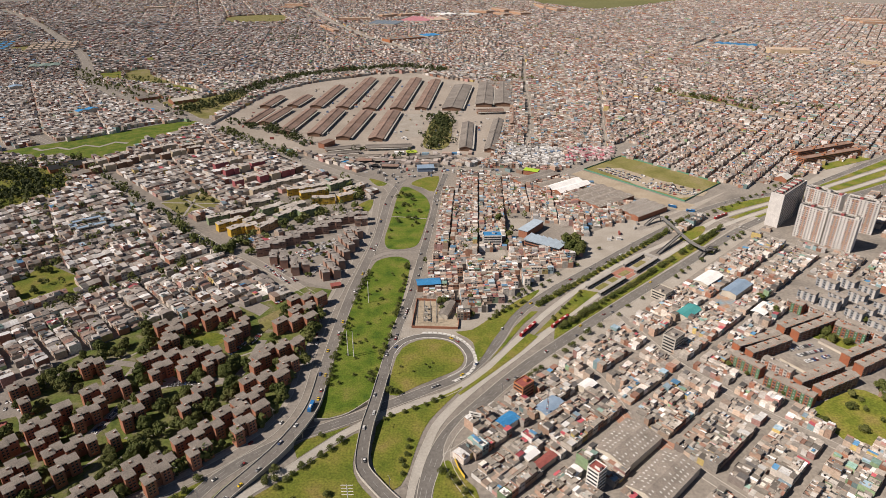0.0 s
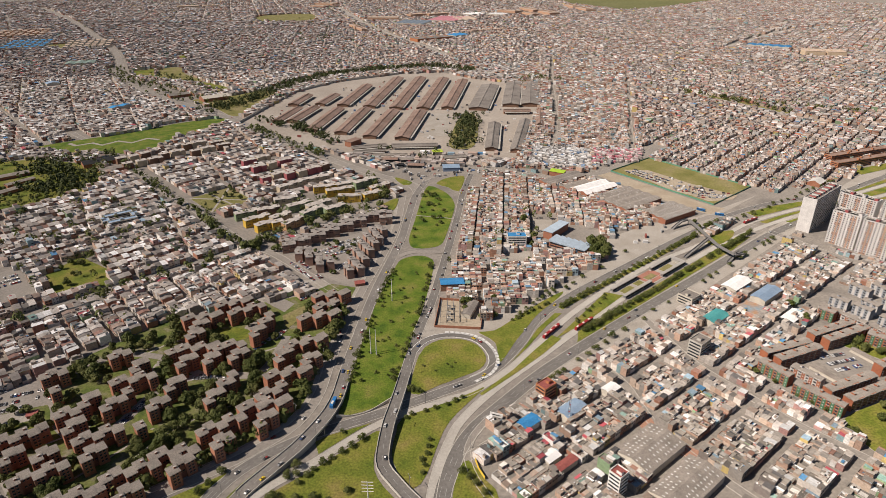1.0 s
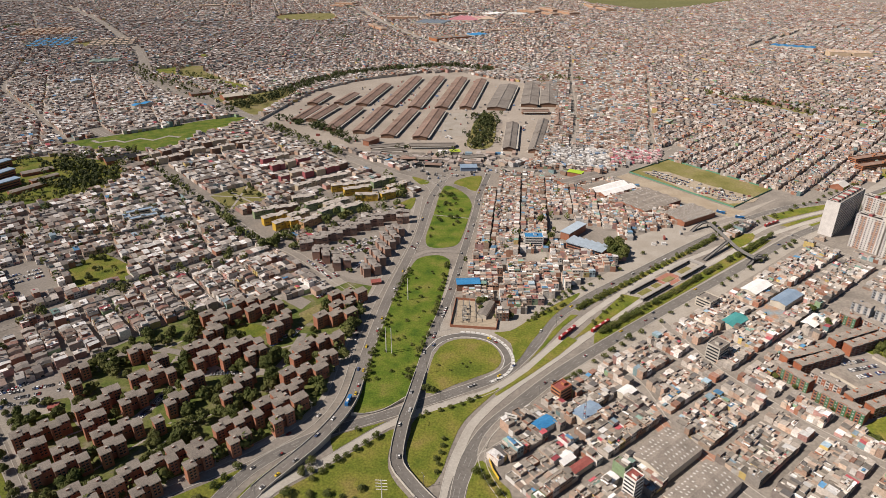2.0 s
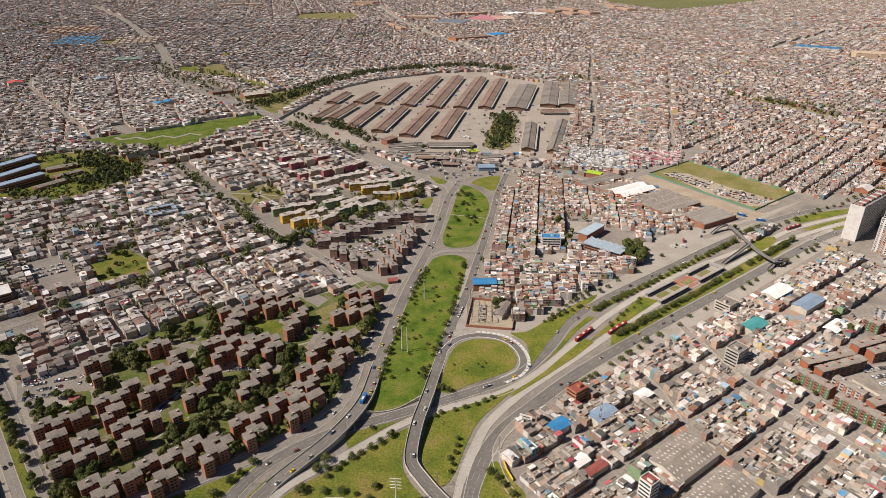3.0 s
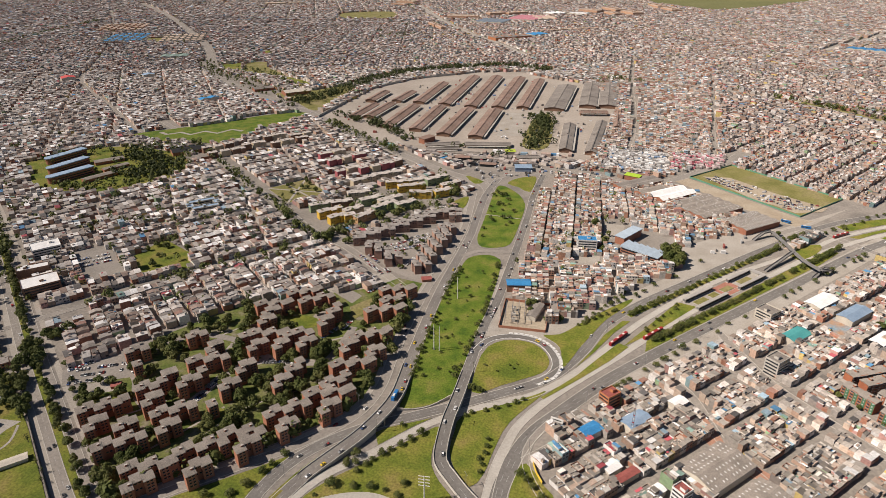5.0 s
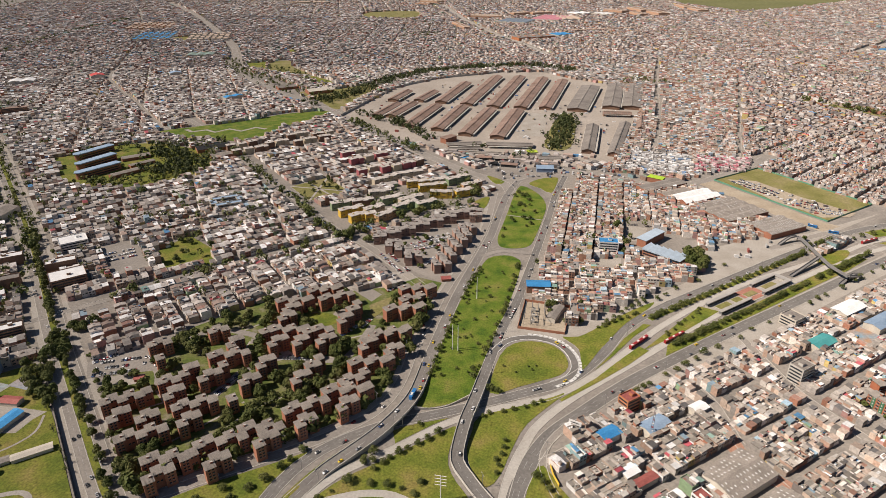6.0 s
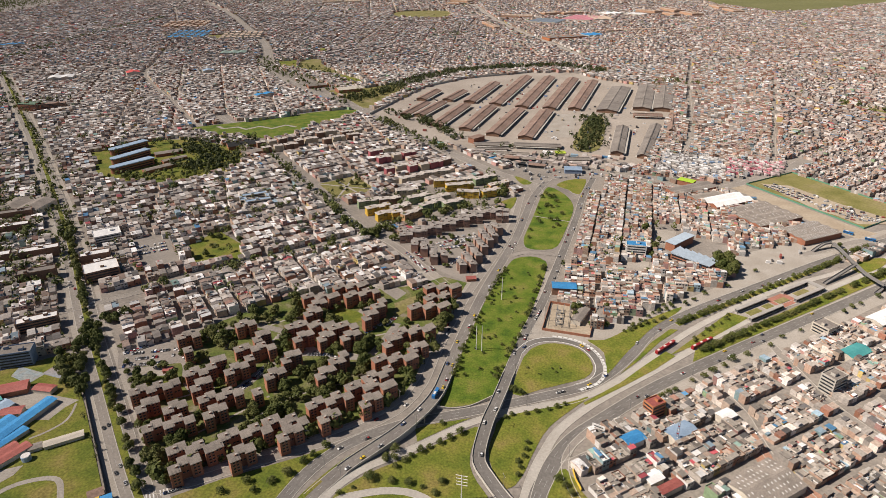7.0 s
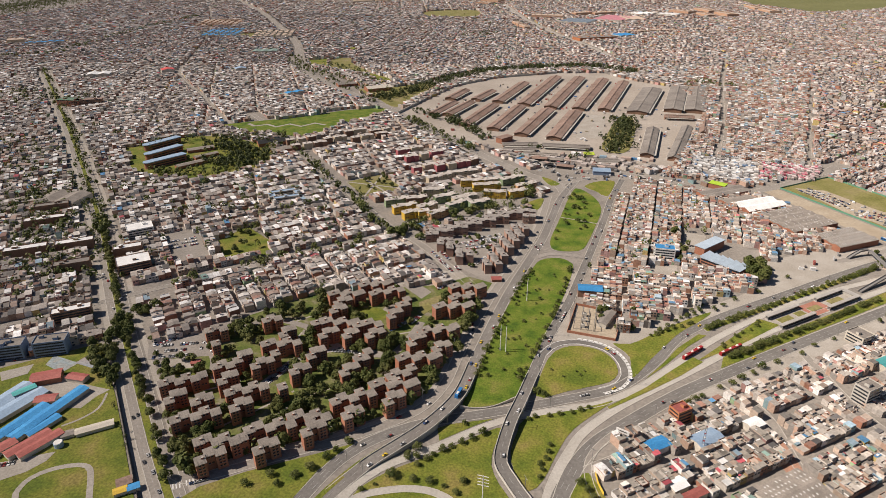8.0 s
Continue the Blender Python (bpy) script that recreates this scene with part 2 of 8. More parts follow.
class Shape:
    """Gathers faces with their materials and makes one mesh of them."""

    def __init__(self):
        self.v, self.f, self.s, self.mats = [], [], [], []

    def face(self, pts, mat):
        if mat not in self.mats:
            self.mats.append(mat)
        n = len(self.v)
        self.v.extend(tuple(p) for p in pts)
        self.f.append(tuple(range(n, n + len(pts))))
        self.s.append(self.mats.index(mat))

    def solid(self, ring, z0, z1, side, top=None, floor=False):
        """An upright prism over a ring of x, y that runs counter-clockwise. z1 may be a list, one height a corner."""
        n = len(ring)
        zt = z1 if isinstance(z1, (list, tuple)) else [z1] * n
        for i in range(n):
            j = (i + 1) % n
            self.face([(*ring[i], z0), (*ring[j], z0), (*ring[j], zt[j]), (*ring[i], zt[i])], side)
        self.face([(*p, z) for p, z in zip(ring, zt)], top or side)
        if floor:
            self.face([(*p, z0) for p in reversed(ring)], side)
        return self

    def box(self, x, y, z, sx, sy, sz, side, top=None, turn=0.0, floor=False):
        """A box whose base is centred at x, y, z."""
        c, s = math.cos(turn), math.sin(turn)
        ring = [(x + a * sx / 2 * c - b * sy / 2 * s, y + a * sx / 2 * s + b * sy / 2 * c) for a, b in ((-1, -1), (1, -1), (1, 1), (-1, 1))]
        return self.solid(ring, z, z + sz, side, top, floor)

    def gable(self, x, y, z, sx, sy, eave, rise, side, roof, turn=0.0, over=0.4):
        """A shed with its ridge along its x, walls up to eave and a pitched roof with an overhang."""
        c, s = math.cos(turn), math.sin(turn)

        def at(a, b, h):
            return (x + a * c - b * s, y + a * s + b * c, z + h)

        hx, hy = sx / 2, sy / 2
        for a, b in (((-hx, -hy), (hx, -hy)), ((hx, hy), (-hx, hy))):
            self.face([at(*a, 0), at(*b, 0), at(*b, eave), at(*a, eave)], side)
        self.face([at(-hx, hy, 0), at(-hx, -hy, 0), at(-hx, -hy, eave), at(-hx, 0, eave + rise), at(-hx, hy, eave)], side)
        self.face([at(hx, -hy, 0), at(hx, hy, 0), at(hx, hy, eave), at(hx, 0, eave + rise), at(hx, -hy, eave)], side)
        ox, oy, drop = hx + over, hy + over, rise * over / hy
        for sg in (1, -1):
            lo = [at(-ox * sg, -oy * sg, eave - drop + 0.05), at(ox * sg, -oy * sg, eave - drop + 0.05)]
            hi = [at(ox * sg, 0, eave + rise + 0.05), at(-ox * sg, 0, eave + rise + 0.05)]
            self.face(lo + hi, roof)
            up = [(p[0], p[1], p[2] + 0.15) for p in lo + hi]
            self.face(up, roof)
            for i in range(4):
                j = (i + 1) % 4
                self.face([(lo + hi)[i], (lo + hi)[j], up[j], up[i]], roof)
        return self

    def mesh(self, name):
        me = bpy.data.meshes.new(name)
        me.from_pydata(self.v, [], self.f)
        for m in self.mats:
            me.materials.append(m)
        me.polygons.foreach_set("material_index", self.s)
        me.update()
        return me


def part(name, shape, parent=None, label=""):
    ob = new(name, shape if isinstance(shape, bpy.types.Mesh) else shape.mesh(name))
    ob.parent = parent
    return tagged(ob, label)


def thing(name, label, category, group="", kind="", at=None):
    """An Empty at the base of a thing."""
    ob = tagged(new(name), label, category, group, kind)
    ob.empty_display_size = 0.5
    if at:
        ob.matrix_basis = at
    return ob


def spline(points, step=6.0, closed=False):
    """A smooth line through control points of two or three numbers."""
    p = [np.array(q, float) for q in points]
    n, out = len(p), []
    for i in range(n if closed else n - 1):
        a, b, c, d = (p[(i + k) % n] if closed else p[min(max(i + k, 0), n - 1)] for k in (-1, 0, 1, 2))
        m = max(2, int(np.linalg.norm(c[:2] - b[:2]) / step))
        for k in range(m):
            t = k / m
            out.append(0.5 * (2 * b + (c - a) * t + (2 * a - 5 * b + 4 * c - d) * t * t + (3 * b - a - 3 * c + d) * t ** 3))
    if not closed:
        out.append(p[-1])
    return np.array(out)


def sides(line, off):
    """The line moved sideways; positive is to its left."""
    t = np.gradient(line[:, :2], axis=0)
    t /= np.linalg.norm(t, axis=1)[:, None] + 1e-9
    q = line.copy()
    q[:, 0] -= t[:, 1] * off
    q[:, 1] += t[:, 0] * off
    return q


def inside(px, py, poly):
    poly = np.asarray(poly, float)
    x0, y0 = poly[:, 0], poly[:, 1]
    x1, y1 = np.roll(x0, -1), np.roll(y0, -1)
    hit = np.zeros(len(px), bool)
    for a, b, c, d in zip(x0, y0, x1, y1):
        if b == d:
            continue
        cross = ((b > py) != (d > py)) & (px < (c - a) * (py - b) / (d - b) + a)
        hit ^= cross
    return hit


def near_line(px, py, line, dist):
    """Which points lie within dist of a line."""
    keep = np.zeros(len(px), bool)
    line = np.asarray(line, float)[:, :2]
    for a, b in zip(line[:-1], line[1:]):
        d = b - a
        t = np.clip(((px - a[0]) * d[0] + (py - a[1]) * d[1]) / (d @ d + 1e-9), 0, 1)
        keep |= (px - a[0] - t * d[0]) ** 2 + (py - a[1] - t * d[1]) ** 2 < dist * dist
    return keep


FREE_POLYS, FREE_LINES = [], []  # where no houses stand


def keep_free(poly=None, line=None, width=0.0):
    if poly is not None:
        FREE_POLYS.append(np.asarray(poly, float)[:, :2])
    else:
        FREE_LINES.append((np.asarray(line, float)[:, :2], width))


def blocked(px, py, margin=0.0):
    bad = np.zeros(len(px), bool)
    for poly in FREE_POLYS:
        bad |= inside(px, py, poly)
    for line, w in FREE_LINES:
        bad |= near_line(px, py, line, w / 2 + margin)
    return bad


def ribbon(shape, line, left, right, mat, z=0.0):
    """A flat strip along the line between two sideways offsets."""
    a, b = sides(line, left), sides(line, right)
    za = line[:, 2] if line.shape[1] > 2 else np.zeros(len(line))
    for i in range(len(line) - 1):
        shape.face([(b[i][0], b[i][1], za[i] + z), (b[i + 1][0], b[i + 1][1], za[i + 1] + z),
                    (a[i + 1][0], a[i + 1][1], za[i + 1] + z), (a[i][0], a[i][1], za[i] + z)], mat)


def wall_strip(shape, line, off, thick, z0, z1, mat):
    """A low wall along the line; z0 and z1 are added to the line's own height, z0 None goes down to the ground."""
    a, b = sides(line, off + thick / 2), sides(line, off - thick / 2)
    zl = line[:, 2] if line.shape[1] > 2 else np.zeros(len(line))
    for i in range(len(line) - 1):
        j = i + 1
        lo = [0.0, 0.0] if z0 is None else [zl[i] + z0, zl[j] + z0]
        hi = [zl[i] + z1, zl[j] + z1]
        shape.face([(*a[j][:2], lo[1]), (*a[i][:2], lo[0]), (*a[i][:2], hi[0]), (*a[j][:2], hi[1])], mat)
        shape.face([(*b[i][:2], lo[0]), (*b[j][:2], lo[1]), (*b[j][:2], hi[1]), (*b[i][:2], hi[0])], mat)
        shape.face([(*b[i][:2], hi[0]), (*b[j][:2], hi[1]), (*a[j][:2], hi[1]), (*a[i][:2], hi[0])], mat)


def road(name, label, points, width, mat=M_ASPHALT, z=0.10, lanes=2, kerb=True, free=4.0, step=6.0, edge=None):
    """A roadway with kerbs and lane dashes."""
    line = spline(points, step)
    sh = Shape()
    ribbon(sh, line, width / 2, -width / 2, mat, z)
    ob = tagged(new(name, sh.mesh(name)), label, "road", kind="structure")
    if kerb:
        k = Shape()
        for sg in (1, -1):
            wall_strip(k, line, sg * (width / 2 + 0.2), 0.5, -0.2, z + 0.12, edge or M_KERB)
        part("kerb", k, ob)
    if lanes > 1:
        k = Shape()
        for n in range(1, lanes):
            off = -width / 2 + width * n / lanes
            mid = sides(line, off)
            for i in range(0, len(mid) - 1, 2):
                seg = mid[i:i + 2]
                ribbon(k, seg, 0.1, -0.1, M_DASH, z + 0.02)
        part("lane_marking", k, ob)
    keep_free(line=line, width=width + free)
    return line


LAWNS = []


def lawn(name, label, points, mat=M_GRASS, top=0.22, smooth=True, free=True, base=-0.1, edge=None):
    ring = spline(points, 8.0, True) if smooth else np.array(points, float)
    area = 0.5 * np.sum(ring[:, 0] * np.roll(ring[:, 1], -1) - np.roll(ring[:, 0], -1) * ring[:, 1])
    if area < 0:
        ring = ring[::-1]
    LAWNS.append(name)
    sh = Shape()
    sh.solid([tuple(p[:2]) for p in ring], base, top + 0.004 * len(LAWNS), edge or M_KERB, mat)
    ob = tagged(new(name, sh.mesh(name)), label, "lawn", kind="structure")
    if free:
        keep_free(poly=ring)
    return ring


# ---- ground and roads ----
g = Shape()
g.face([(-9000, -3000, 0), (9000, -3000, 0), (9000, 9000, 0), (-9000, 9000, 0)], M_GROUND)
tagged(new("ground", g.mesh("ground")), "grey-brown paved city ground of streets and yards", "ground", kind="structure")


def paving(name, label, points, mat=M_PAVE, z=0.05, smooth=False, free=True):
    ring = spline(points, 8.0, True) if smooth else np.array(points, float)
    sh = Shape()
    sh.face([(p[0], p[1], z) for p in ring], mat)
    ob = tagged(new(name, sh.mesh(name)), label, "pavement", kind="structure")
    if free:
        keep_free(poly=ring)
    return ob


def uv(u, v):
    """Plan coordinates along and across the boulevard's grid."""
    return (u * UX.x + v * VX.x, u * UX.y + v * VX.y)


def bridge(name, label, points, width, open_from, open_to, surface=M_ASPHALT):
    """A rising roadway on retaining walls, with an open span between two heights of the way along it."""
    line = spline(points, 5.0)
    ob = tagged(new(name), label, "flyover", kind="structure")
    deck = Shape()
    ribbon(deck, line, width / 2, -width / 2, surface, 0.12)
    ribbon(deck, line, -width / 2, width / 2, M_KERB, -0.9)
    part("deck", deck, ob)
    n = len(line)
    a, b = int(n * open_from), int(n * open_to)
    up = [i for i in range(n) if line[i][2] > 0.5]
    r0, r1 = up[0], up[-1] + 1
    for sg in (1, -1):
        rail, kerb = Shape(), Shape()
        wall_strip(rail, line[r0:r1], sg * (width / 2 + 0.2), 0.45, -0.9, 0.95, M_KERB)
        part("parapet", rail, ob)
        for i, j in ((0, r0 + 1), (r1 - 1, n)):
            if j - i > 1:
                wall_strip(kerb, line[i:j], sg * (width / 2 + 0.2), 0.5, -0.3, 0.25, M_KERB)
        part("kerb", kerb, ob)
        for i, j in ((r0, a + 1), (b, r1)):
            if j - i > 1:
                w = Shape()
                wall_strip(w, line[i:j], sg * (width / 2 - 0.1), 0.4, None, -0.2, M_KERB)
                part("retaining_wall", w, ob)
    for i in (a, b):
        p, q = line[i], line[min(i + 1, n - 1)]
        w = Shape()
        w.box(p[0], p[1], 0, 0.8, width, max(0.3, p[2] - 0.9), M_KERB, turn=math.atan2(q[1] - p[1], q[0] - p[0]))
        part("abutment", w, ob)
    marks = Shape()
    for i in range(0, n - 1, 2):
        ribbon(marks, line[i:i + 2], 0.1, -0.1, M_DASH, 0.15)
    part("lane_marking", marks, ob)
    keep_free(line=line, width=width + 6)
    return line


# wide paved margins first, the roadways lie on them
paving("pavement_boulevard", "tan paved plaza strip beside the boulevard with parked trucks",
       [uv(440, 334), uv(440, 350), uv(560, 352), uv(600, 392), uv(690, 380), uv(760, 352), uv(900, 336)], M_PAVE, 0.04)
paving("pavement_south", "tan pavement in front of the shop houses", [uv(330, 251.5), uv(340, 262), uv(480, 274), uv(1200, 268), uv(1200, 246), uv(500, 246.5)], M_PAVE, 0.045)
paving("pavement_triangle", "light paved forecourt beside the substation",
       [(-40, 482), (-20, 480), (10, 483), (40, 506), (110, 580), (120, 600), (75, 566), (38, 530), (6, 506), (-28, 505), (-32, 560), (-26, 620), (-36, 620), (-42, 540)], M_PAVE, 0.05)

main_left = bridge("flyover_1", "grey asphalt flyover with concrete parapets curving over the underpass",
                   [(-62, 920, 0), (-75, 841, 0), (-78, 776, 0), (-80, 700, 0), (-86, 636, 0), (-92, 580, 0), (-96, 525, 0), (-99, 448, 0), (-99, 410, 1.5), (-99, 390, 3), (-101, 372, 4.5), (-106, 355, 5), (-115, 335, 4.4), (-128, 315, 2.8), (-140, 298, 1.0), (-148, 282, 0.2), (-156, 262, 0), (-165, 235, 0), (-175, 200, 0)], 9.5, 0.746, 0.79, M_FLYOVER)
main_right = bridge("flyover_2", "narrow asphalt flyover bending down between lawns, with traffic on it",
                    [(4, 940, 0), (-8, 851, 0), (-12, 786, 0), (-20, 693, 0), (-28, 608, 0), (-34, 548, 0), (-44, 486, 0), (-48, 440, 0), (-50, 416, 1.5), (-51, 399, 3.5), (-53, 377, 5), (-55, 360, 5), (-56, 335, 3), (-54, 320, 2.2), (-46, 309, 1.8), (-33, 294, 1.4), (-10, 272, 0.8), (20, 235, 0)], 8.5, 0.775, 0.85)

lower = road("road_1", "dark asphalt roadway through the underpass", [(900, 1150), (756, 1040), (612, 935), (529, 878), (424, 836), (354, 794), (295, 742), (247, 699), (172, 627), (110, 567), (71, 521), (50, 477), (32, 446), (15, 425), (-12, 407), (-48, 385), (-70, 372), (-90, 361), (-109, 351), (-122, 342), (-136, 330), (-151, 313), (-161, 295), (-167, 277), (-171, 258), (-180, 225)], 9, lanes=3, z=0.11)
road("road_2", "pale concrete busway with a narrow kerb", [(900, 1098), (717, 978), (619, 917), (517, 854), (414, 796), (361, 762), (322, 728), (263, 682), (200, 632), (145, 577), (102, 527), (72, 485), (38, 437), (8, 406), (-18, 392), (-47, 375), (-60, 366), (-74, 354), (-90, 337), (-103, 323), (-119, 308), (-130, 297), (-140, 281), (-145, 268), (-150, 245), (-155, 215)], 5.6, M_CONCRETE_ROAD, 0.13, 1)
road("road_3", "pale concrete busway curving beside the lawn", [(900, 1055), (682, 926), (593, 873), (466, 808), (412, 776), (358, 739), (313, 704), (250, 646), (170, 572), (122, 522), (97, 492), (67, 457), (23, 407), (-2, 370), (-11, 345), (-17, 321), (-20, 295), (-22, 250), (-24, 200)], 6.0, M_CONCRETE_ROAD, 0.15, 1)
dark_s = road("road_4", "dark asphalt avenue with dashed lanes", [(900, 1032), (690, 908), (600, 856), (454, 787), (408, 754), (372, 725), (315, 672), (258, 618), (184, 549), (121, 489), (68, 436), (28, 388), (8, 362), (-3, 339), (-9, 317), (-13, 296), (-15, 250), (-15, 200)], 11, lanes=3, z=0.17)
loop = road("road_5", "single-lane loop ramp edged with white kerb stripes", [(-45, 458), (-40, 470), (-32, 479), (-18, 485), (-1, 484), (12, 477), (21, 463), (24, 447), (19, 432), (6, 421)], 6, z=0.19, lanes=1, edge=M_PAINT)
MARKS = Shape()
hatch = sides(loop, 4.8)
step = [p for a, b in zip(hatch[:-1], hatch[1:]) for p in (a, a + (b - a) * 0.4, a + (b - a) * 0.5, a + (b - a) * 0.9)]
for k in range(int(len(step) * 0.35) // 2 * 2, len(step) - 1, 2):
    ribbon(MARKS, np.array(step[k:k + 2]), 1.1, -1.1, M_PAINT, 0.42)
tagged(new("ramp_stripes", MARKS.mesh("ramp_stripes")), "white hatched stripes along the loop ramp", "road marking", kind="structure")
service_w = road("road_6", "worn service road beside the brick apartments", [(-93, 846), (-92, 812), (-90, 738), (-93, 684), (-100, 620), (-107, 570), (-111, 528), (-114, 476), (-115, 431), (-115, 400), (-119, 376), (-127, 357), (-142, 338), (-158, 322), (-174, 308), (-190, 296), (-214, 277), (-238, 258), (-254, 249), (-268, 255), (-279, 266)], 8, M_STREET, 0.09, 1)
paving("pavement_west", "tan pavement along the apartment wall", [tuple(p[:2]) for p in sides(service_w, 4.6)][6:] + [tuple(p[:2]) for p in sides(service_w, -8.5)][6:][::-1], M_PAVE, 0.055)
ave_c = spline([(-215, 200), (-253, 233), (-295, 269.5), (-349.5, 319.7), (-412, 377.2), (-471, 433.3), (-582, 540), (-710, 658), (-960, 880), (-1153, 1047), (-1600, 1430)], 12.0)
ave_w1 = road("road_7", "grey avenue carriageway beside a tree-lined median", [tuple(p) for p in sides(ave_c, 6.4)][::2], 6.6, M_STREET, 0.12, 2)
ave_w2 = road("road_8", "grey avenue carriageway beside a tree-lined median", [tuple(p) for p in sides(ave_c, -6.4)][::2], 6.6, M_STREET, 0.14, 2)
keep_free(line=ave_w1, width=16), keep_free(line=ave_w2, width=16)
lawn("median_west", "strip of grass under the avenue's trees", [(p[0], p[1]) for p in sides(ave_w1, -4.0)][::3] + [(p[0], p[1]) for p in sides(ave_w2, 4.0)][::-3], M_GRASS, smooth=False)
for line, off in ((ave_w1, 7.0), (ave_w2, -7.0)):
    paving("pavement_avenue", "tan pavement beside the avenue", [tuple(p[:2]) for p in sides(line, off - 3.3)][::2] + [tuple(p[:2]) for p in sides(line, off + 1.2)][::-2], M_PAVE, 0.05)
keep_free(poly=[(-112, 640), (-95, 720), (-92, 860), (-150, 930), (-100, 985), (0, 990), (30, 960), (-2, 930), (-18, 800), (-28, 640)])
ave_nw = road("road_9", "broad grey avenue running past the market wall", [(-2500, 3800), (-1930, 3136), (-1523, 2598), (-1197, 2149), (-1006, 1822), (-930, 1691), (-809, 1546), (-680, 1427), (-569, 1335), (-469, 1249), (-314, 1087), (-221, 996), (-144, 930), (-87, 890), (-70, 850)], 16, M_STREET, 0.10, 4, free=14)
diag = road("road_10", "grey neighbourhood avenue with a green verge", [(-760, 1150), (-631, 1035), (-526, 932), (-438, 842), (-337, 743), (-273, 680), (-221, 643), (-168, 593), (-128, 554), (-112, 540)], 9, M_STREET, 0.16, 2, free=12)
road("road_11", "tan grey avenue between dense houses", [(-2423, 3382), (-1990, 2780), (-1584, 2169), (-1350, 1760), (-1198, 1496), (-995, 1296), (-760, 1067)], 7, M_STREET, 0.12, 1, free=-2)
cross_w = road("road_12", "grey cross street between terraces", [(-620, 270), (-536, 359), (-473, 431), (-430, 478), (-383, 530), (-324, 585), (-290, 625), (-262, 668)], 6.5, M_STREET, 0.18, 1, free=-1)
road("road_13", "busy street along the market front", [(-87, 890), (-39, 945), (5, 968), (60, 955), (140, 925), (205, 955), (290, 1045), (330, 1100)], 13, M_STREET, 0.14, 2, free=10)
road("road_14", "straight street running away between houses", [(120, 1000), (160, 1160), (190, 1400), (215, 1700), (260, 2100)], 5.5, M_STREET, 0.12, 1, free=-4)
road("road_15", "straight street running away between houses", [(270, 1060), (296, 1130), (340, 1350), (385, 1565), (450, 1900)], 5, M_STREET, 0.12, 1, free=-4)
road("road_16", "street crossing under the boulevard buses", [(244, 726), (270, 744), (300, 768), (330, 786), (352, 770), (390, 720), (430, 660)], 9, M_STREET, 0.125, 1)
street_1 = road("road_17", "narrow street between shop houses", [(2.2, 331.9), (205.6, 517.0), (397.9, 692.0)], 7.0, M_STREET, 0.08, 1, free=-7.0, step=8.0)
street_2 = road("road_18", "narrow street between shop houses", [(31.1, 300.1), (234.5, 485.2), (426.8, 660.2)], 7.0, M_STREET, 0.08, 1, free=-7.0, step=8.0)
road("road_19", "side street paved with red brick", [(100, 462), (128, 425), (141, 374), (160, 340), (190, 300), (215, 270)], 7, M_STREET, 0.09, 1, free=-4)
road("road_20", "narrow cross street", [(172, 520), (196, 452), (228, 405), (248, 378), (290, 335)], 7, M_STREET, 0.095, 1, free=-4)
paving("pavement_brick", "red brick paving at the street corner", [(122, 392), (134, 404), (146, 362), (168, 345), (160, 338), (140, 346)], mixed("brick_paving", [(0.36, 0.19, 0.13), (0.42, 0.24, 0.17)], 0.1, 1.0), 0.12, free=False)

# ---- lawns ----
lawn("lawn_1", "lush green median lawn with young shrubs", [(-59, 883), (-42, 870), (-27, 845), (-19, 815), (-19, 784), (-26, 708), (-31, 680), (-40, 671), (-53, 667), (-64, 669), (-69, 680), (-71, 700), (-69, 740), (-67, 790), (-65, 842)], M_GRASS_LUSH)
lawn("lawn_2", "long lush green median lawn crossed by a power line", [(-75, 636), (-63, 646), (-51, 648), (-42, 642), (-37, 631), (-38, 590), (-41, 547), (-46, 500), (-53, 440), (-58, 394), (-72, 380), (-84, 374), (-95, 371), (-93, 400), (-93, 450), (-90, 529), (-86, 569), (-80, 612)], M_GRASS_LUSH)
lawn("lawn_15", "small green with crossing paths at the junction", [(-48, 893), (-36, 917), (-12, 932), (-6, 920), (-14, 862), (-30, 878)], M_GRASS)
lawn("lawn_16", "green sliver at the junction", [(-114, 917), (-96, 884), (-84, 896), (-104, 915)], M_GRASS)
lawn("lawn_3", "teardrop lawn inside the loop ramp", [(-40, 452), (-30, 472), (-16, 479), (0, 478), (11, 470), (17, 458), (18, 446), (12, 434), (-2, 424), (-20, 412), (-42, 400)], M_GRASS)
lawn("lawn_4", "lawn between flyover and busway with dark shrubs", [(-46, 371), (-18, 388), (8, 405), (16, 410), (-10, 370), (-19, 340), (-24, 316), (-32, 303), (-44, 317), (-50, 335), (-49, 355)], M_GRASS)
lawn("lawn_5", "open lawn under the flyover bend", [(-60, 357), (-70, 350), (-86, 333), (-99, 319), (-115, 304), (-126, 293), (-136, 279), (-141, 266), (-146, 240), (-120, 225), (-70, 210), (-35, 230), (-30, 270), (-40, 290), (-52, 304), (-60, 318), (-62, 335)], M_GRASS)
road("road_21", "pale concrete turning lane on the lawn", [(-146, 250), (-141, 261), (-134, 270), (-124, 276), (-111, 282), (-96, 285), (-83, 283), (-70, 276), (-60, 262)], 5, M_CONCRETE_ROAD, 0.36, 1)
lawn("lawn_19", "grass wedge between underpass road and busway", [(-68, 365), (-82, 358), (-98, 350), (-106, 343), (-101, 331), (-90, 343), (-78, 356)], M_GRASS, smooth=False)
lawn("lawn_6", "triangular lawn beside the curving avenue", [(27, 474), (29, 450), (31, 446), (36, 456), (44, 475), (55, 497), (70, 526), (92, 556), (100, 572), (78, 552), (50, 521), (27, 495), (12, 492), (18, 485)], M_GRASS)
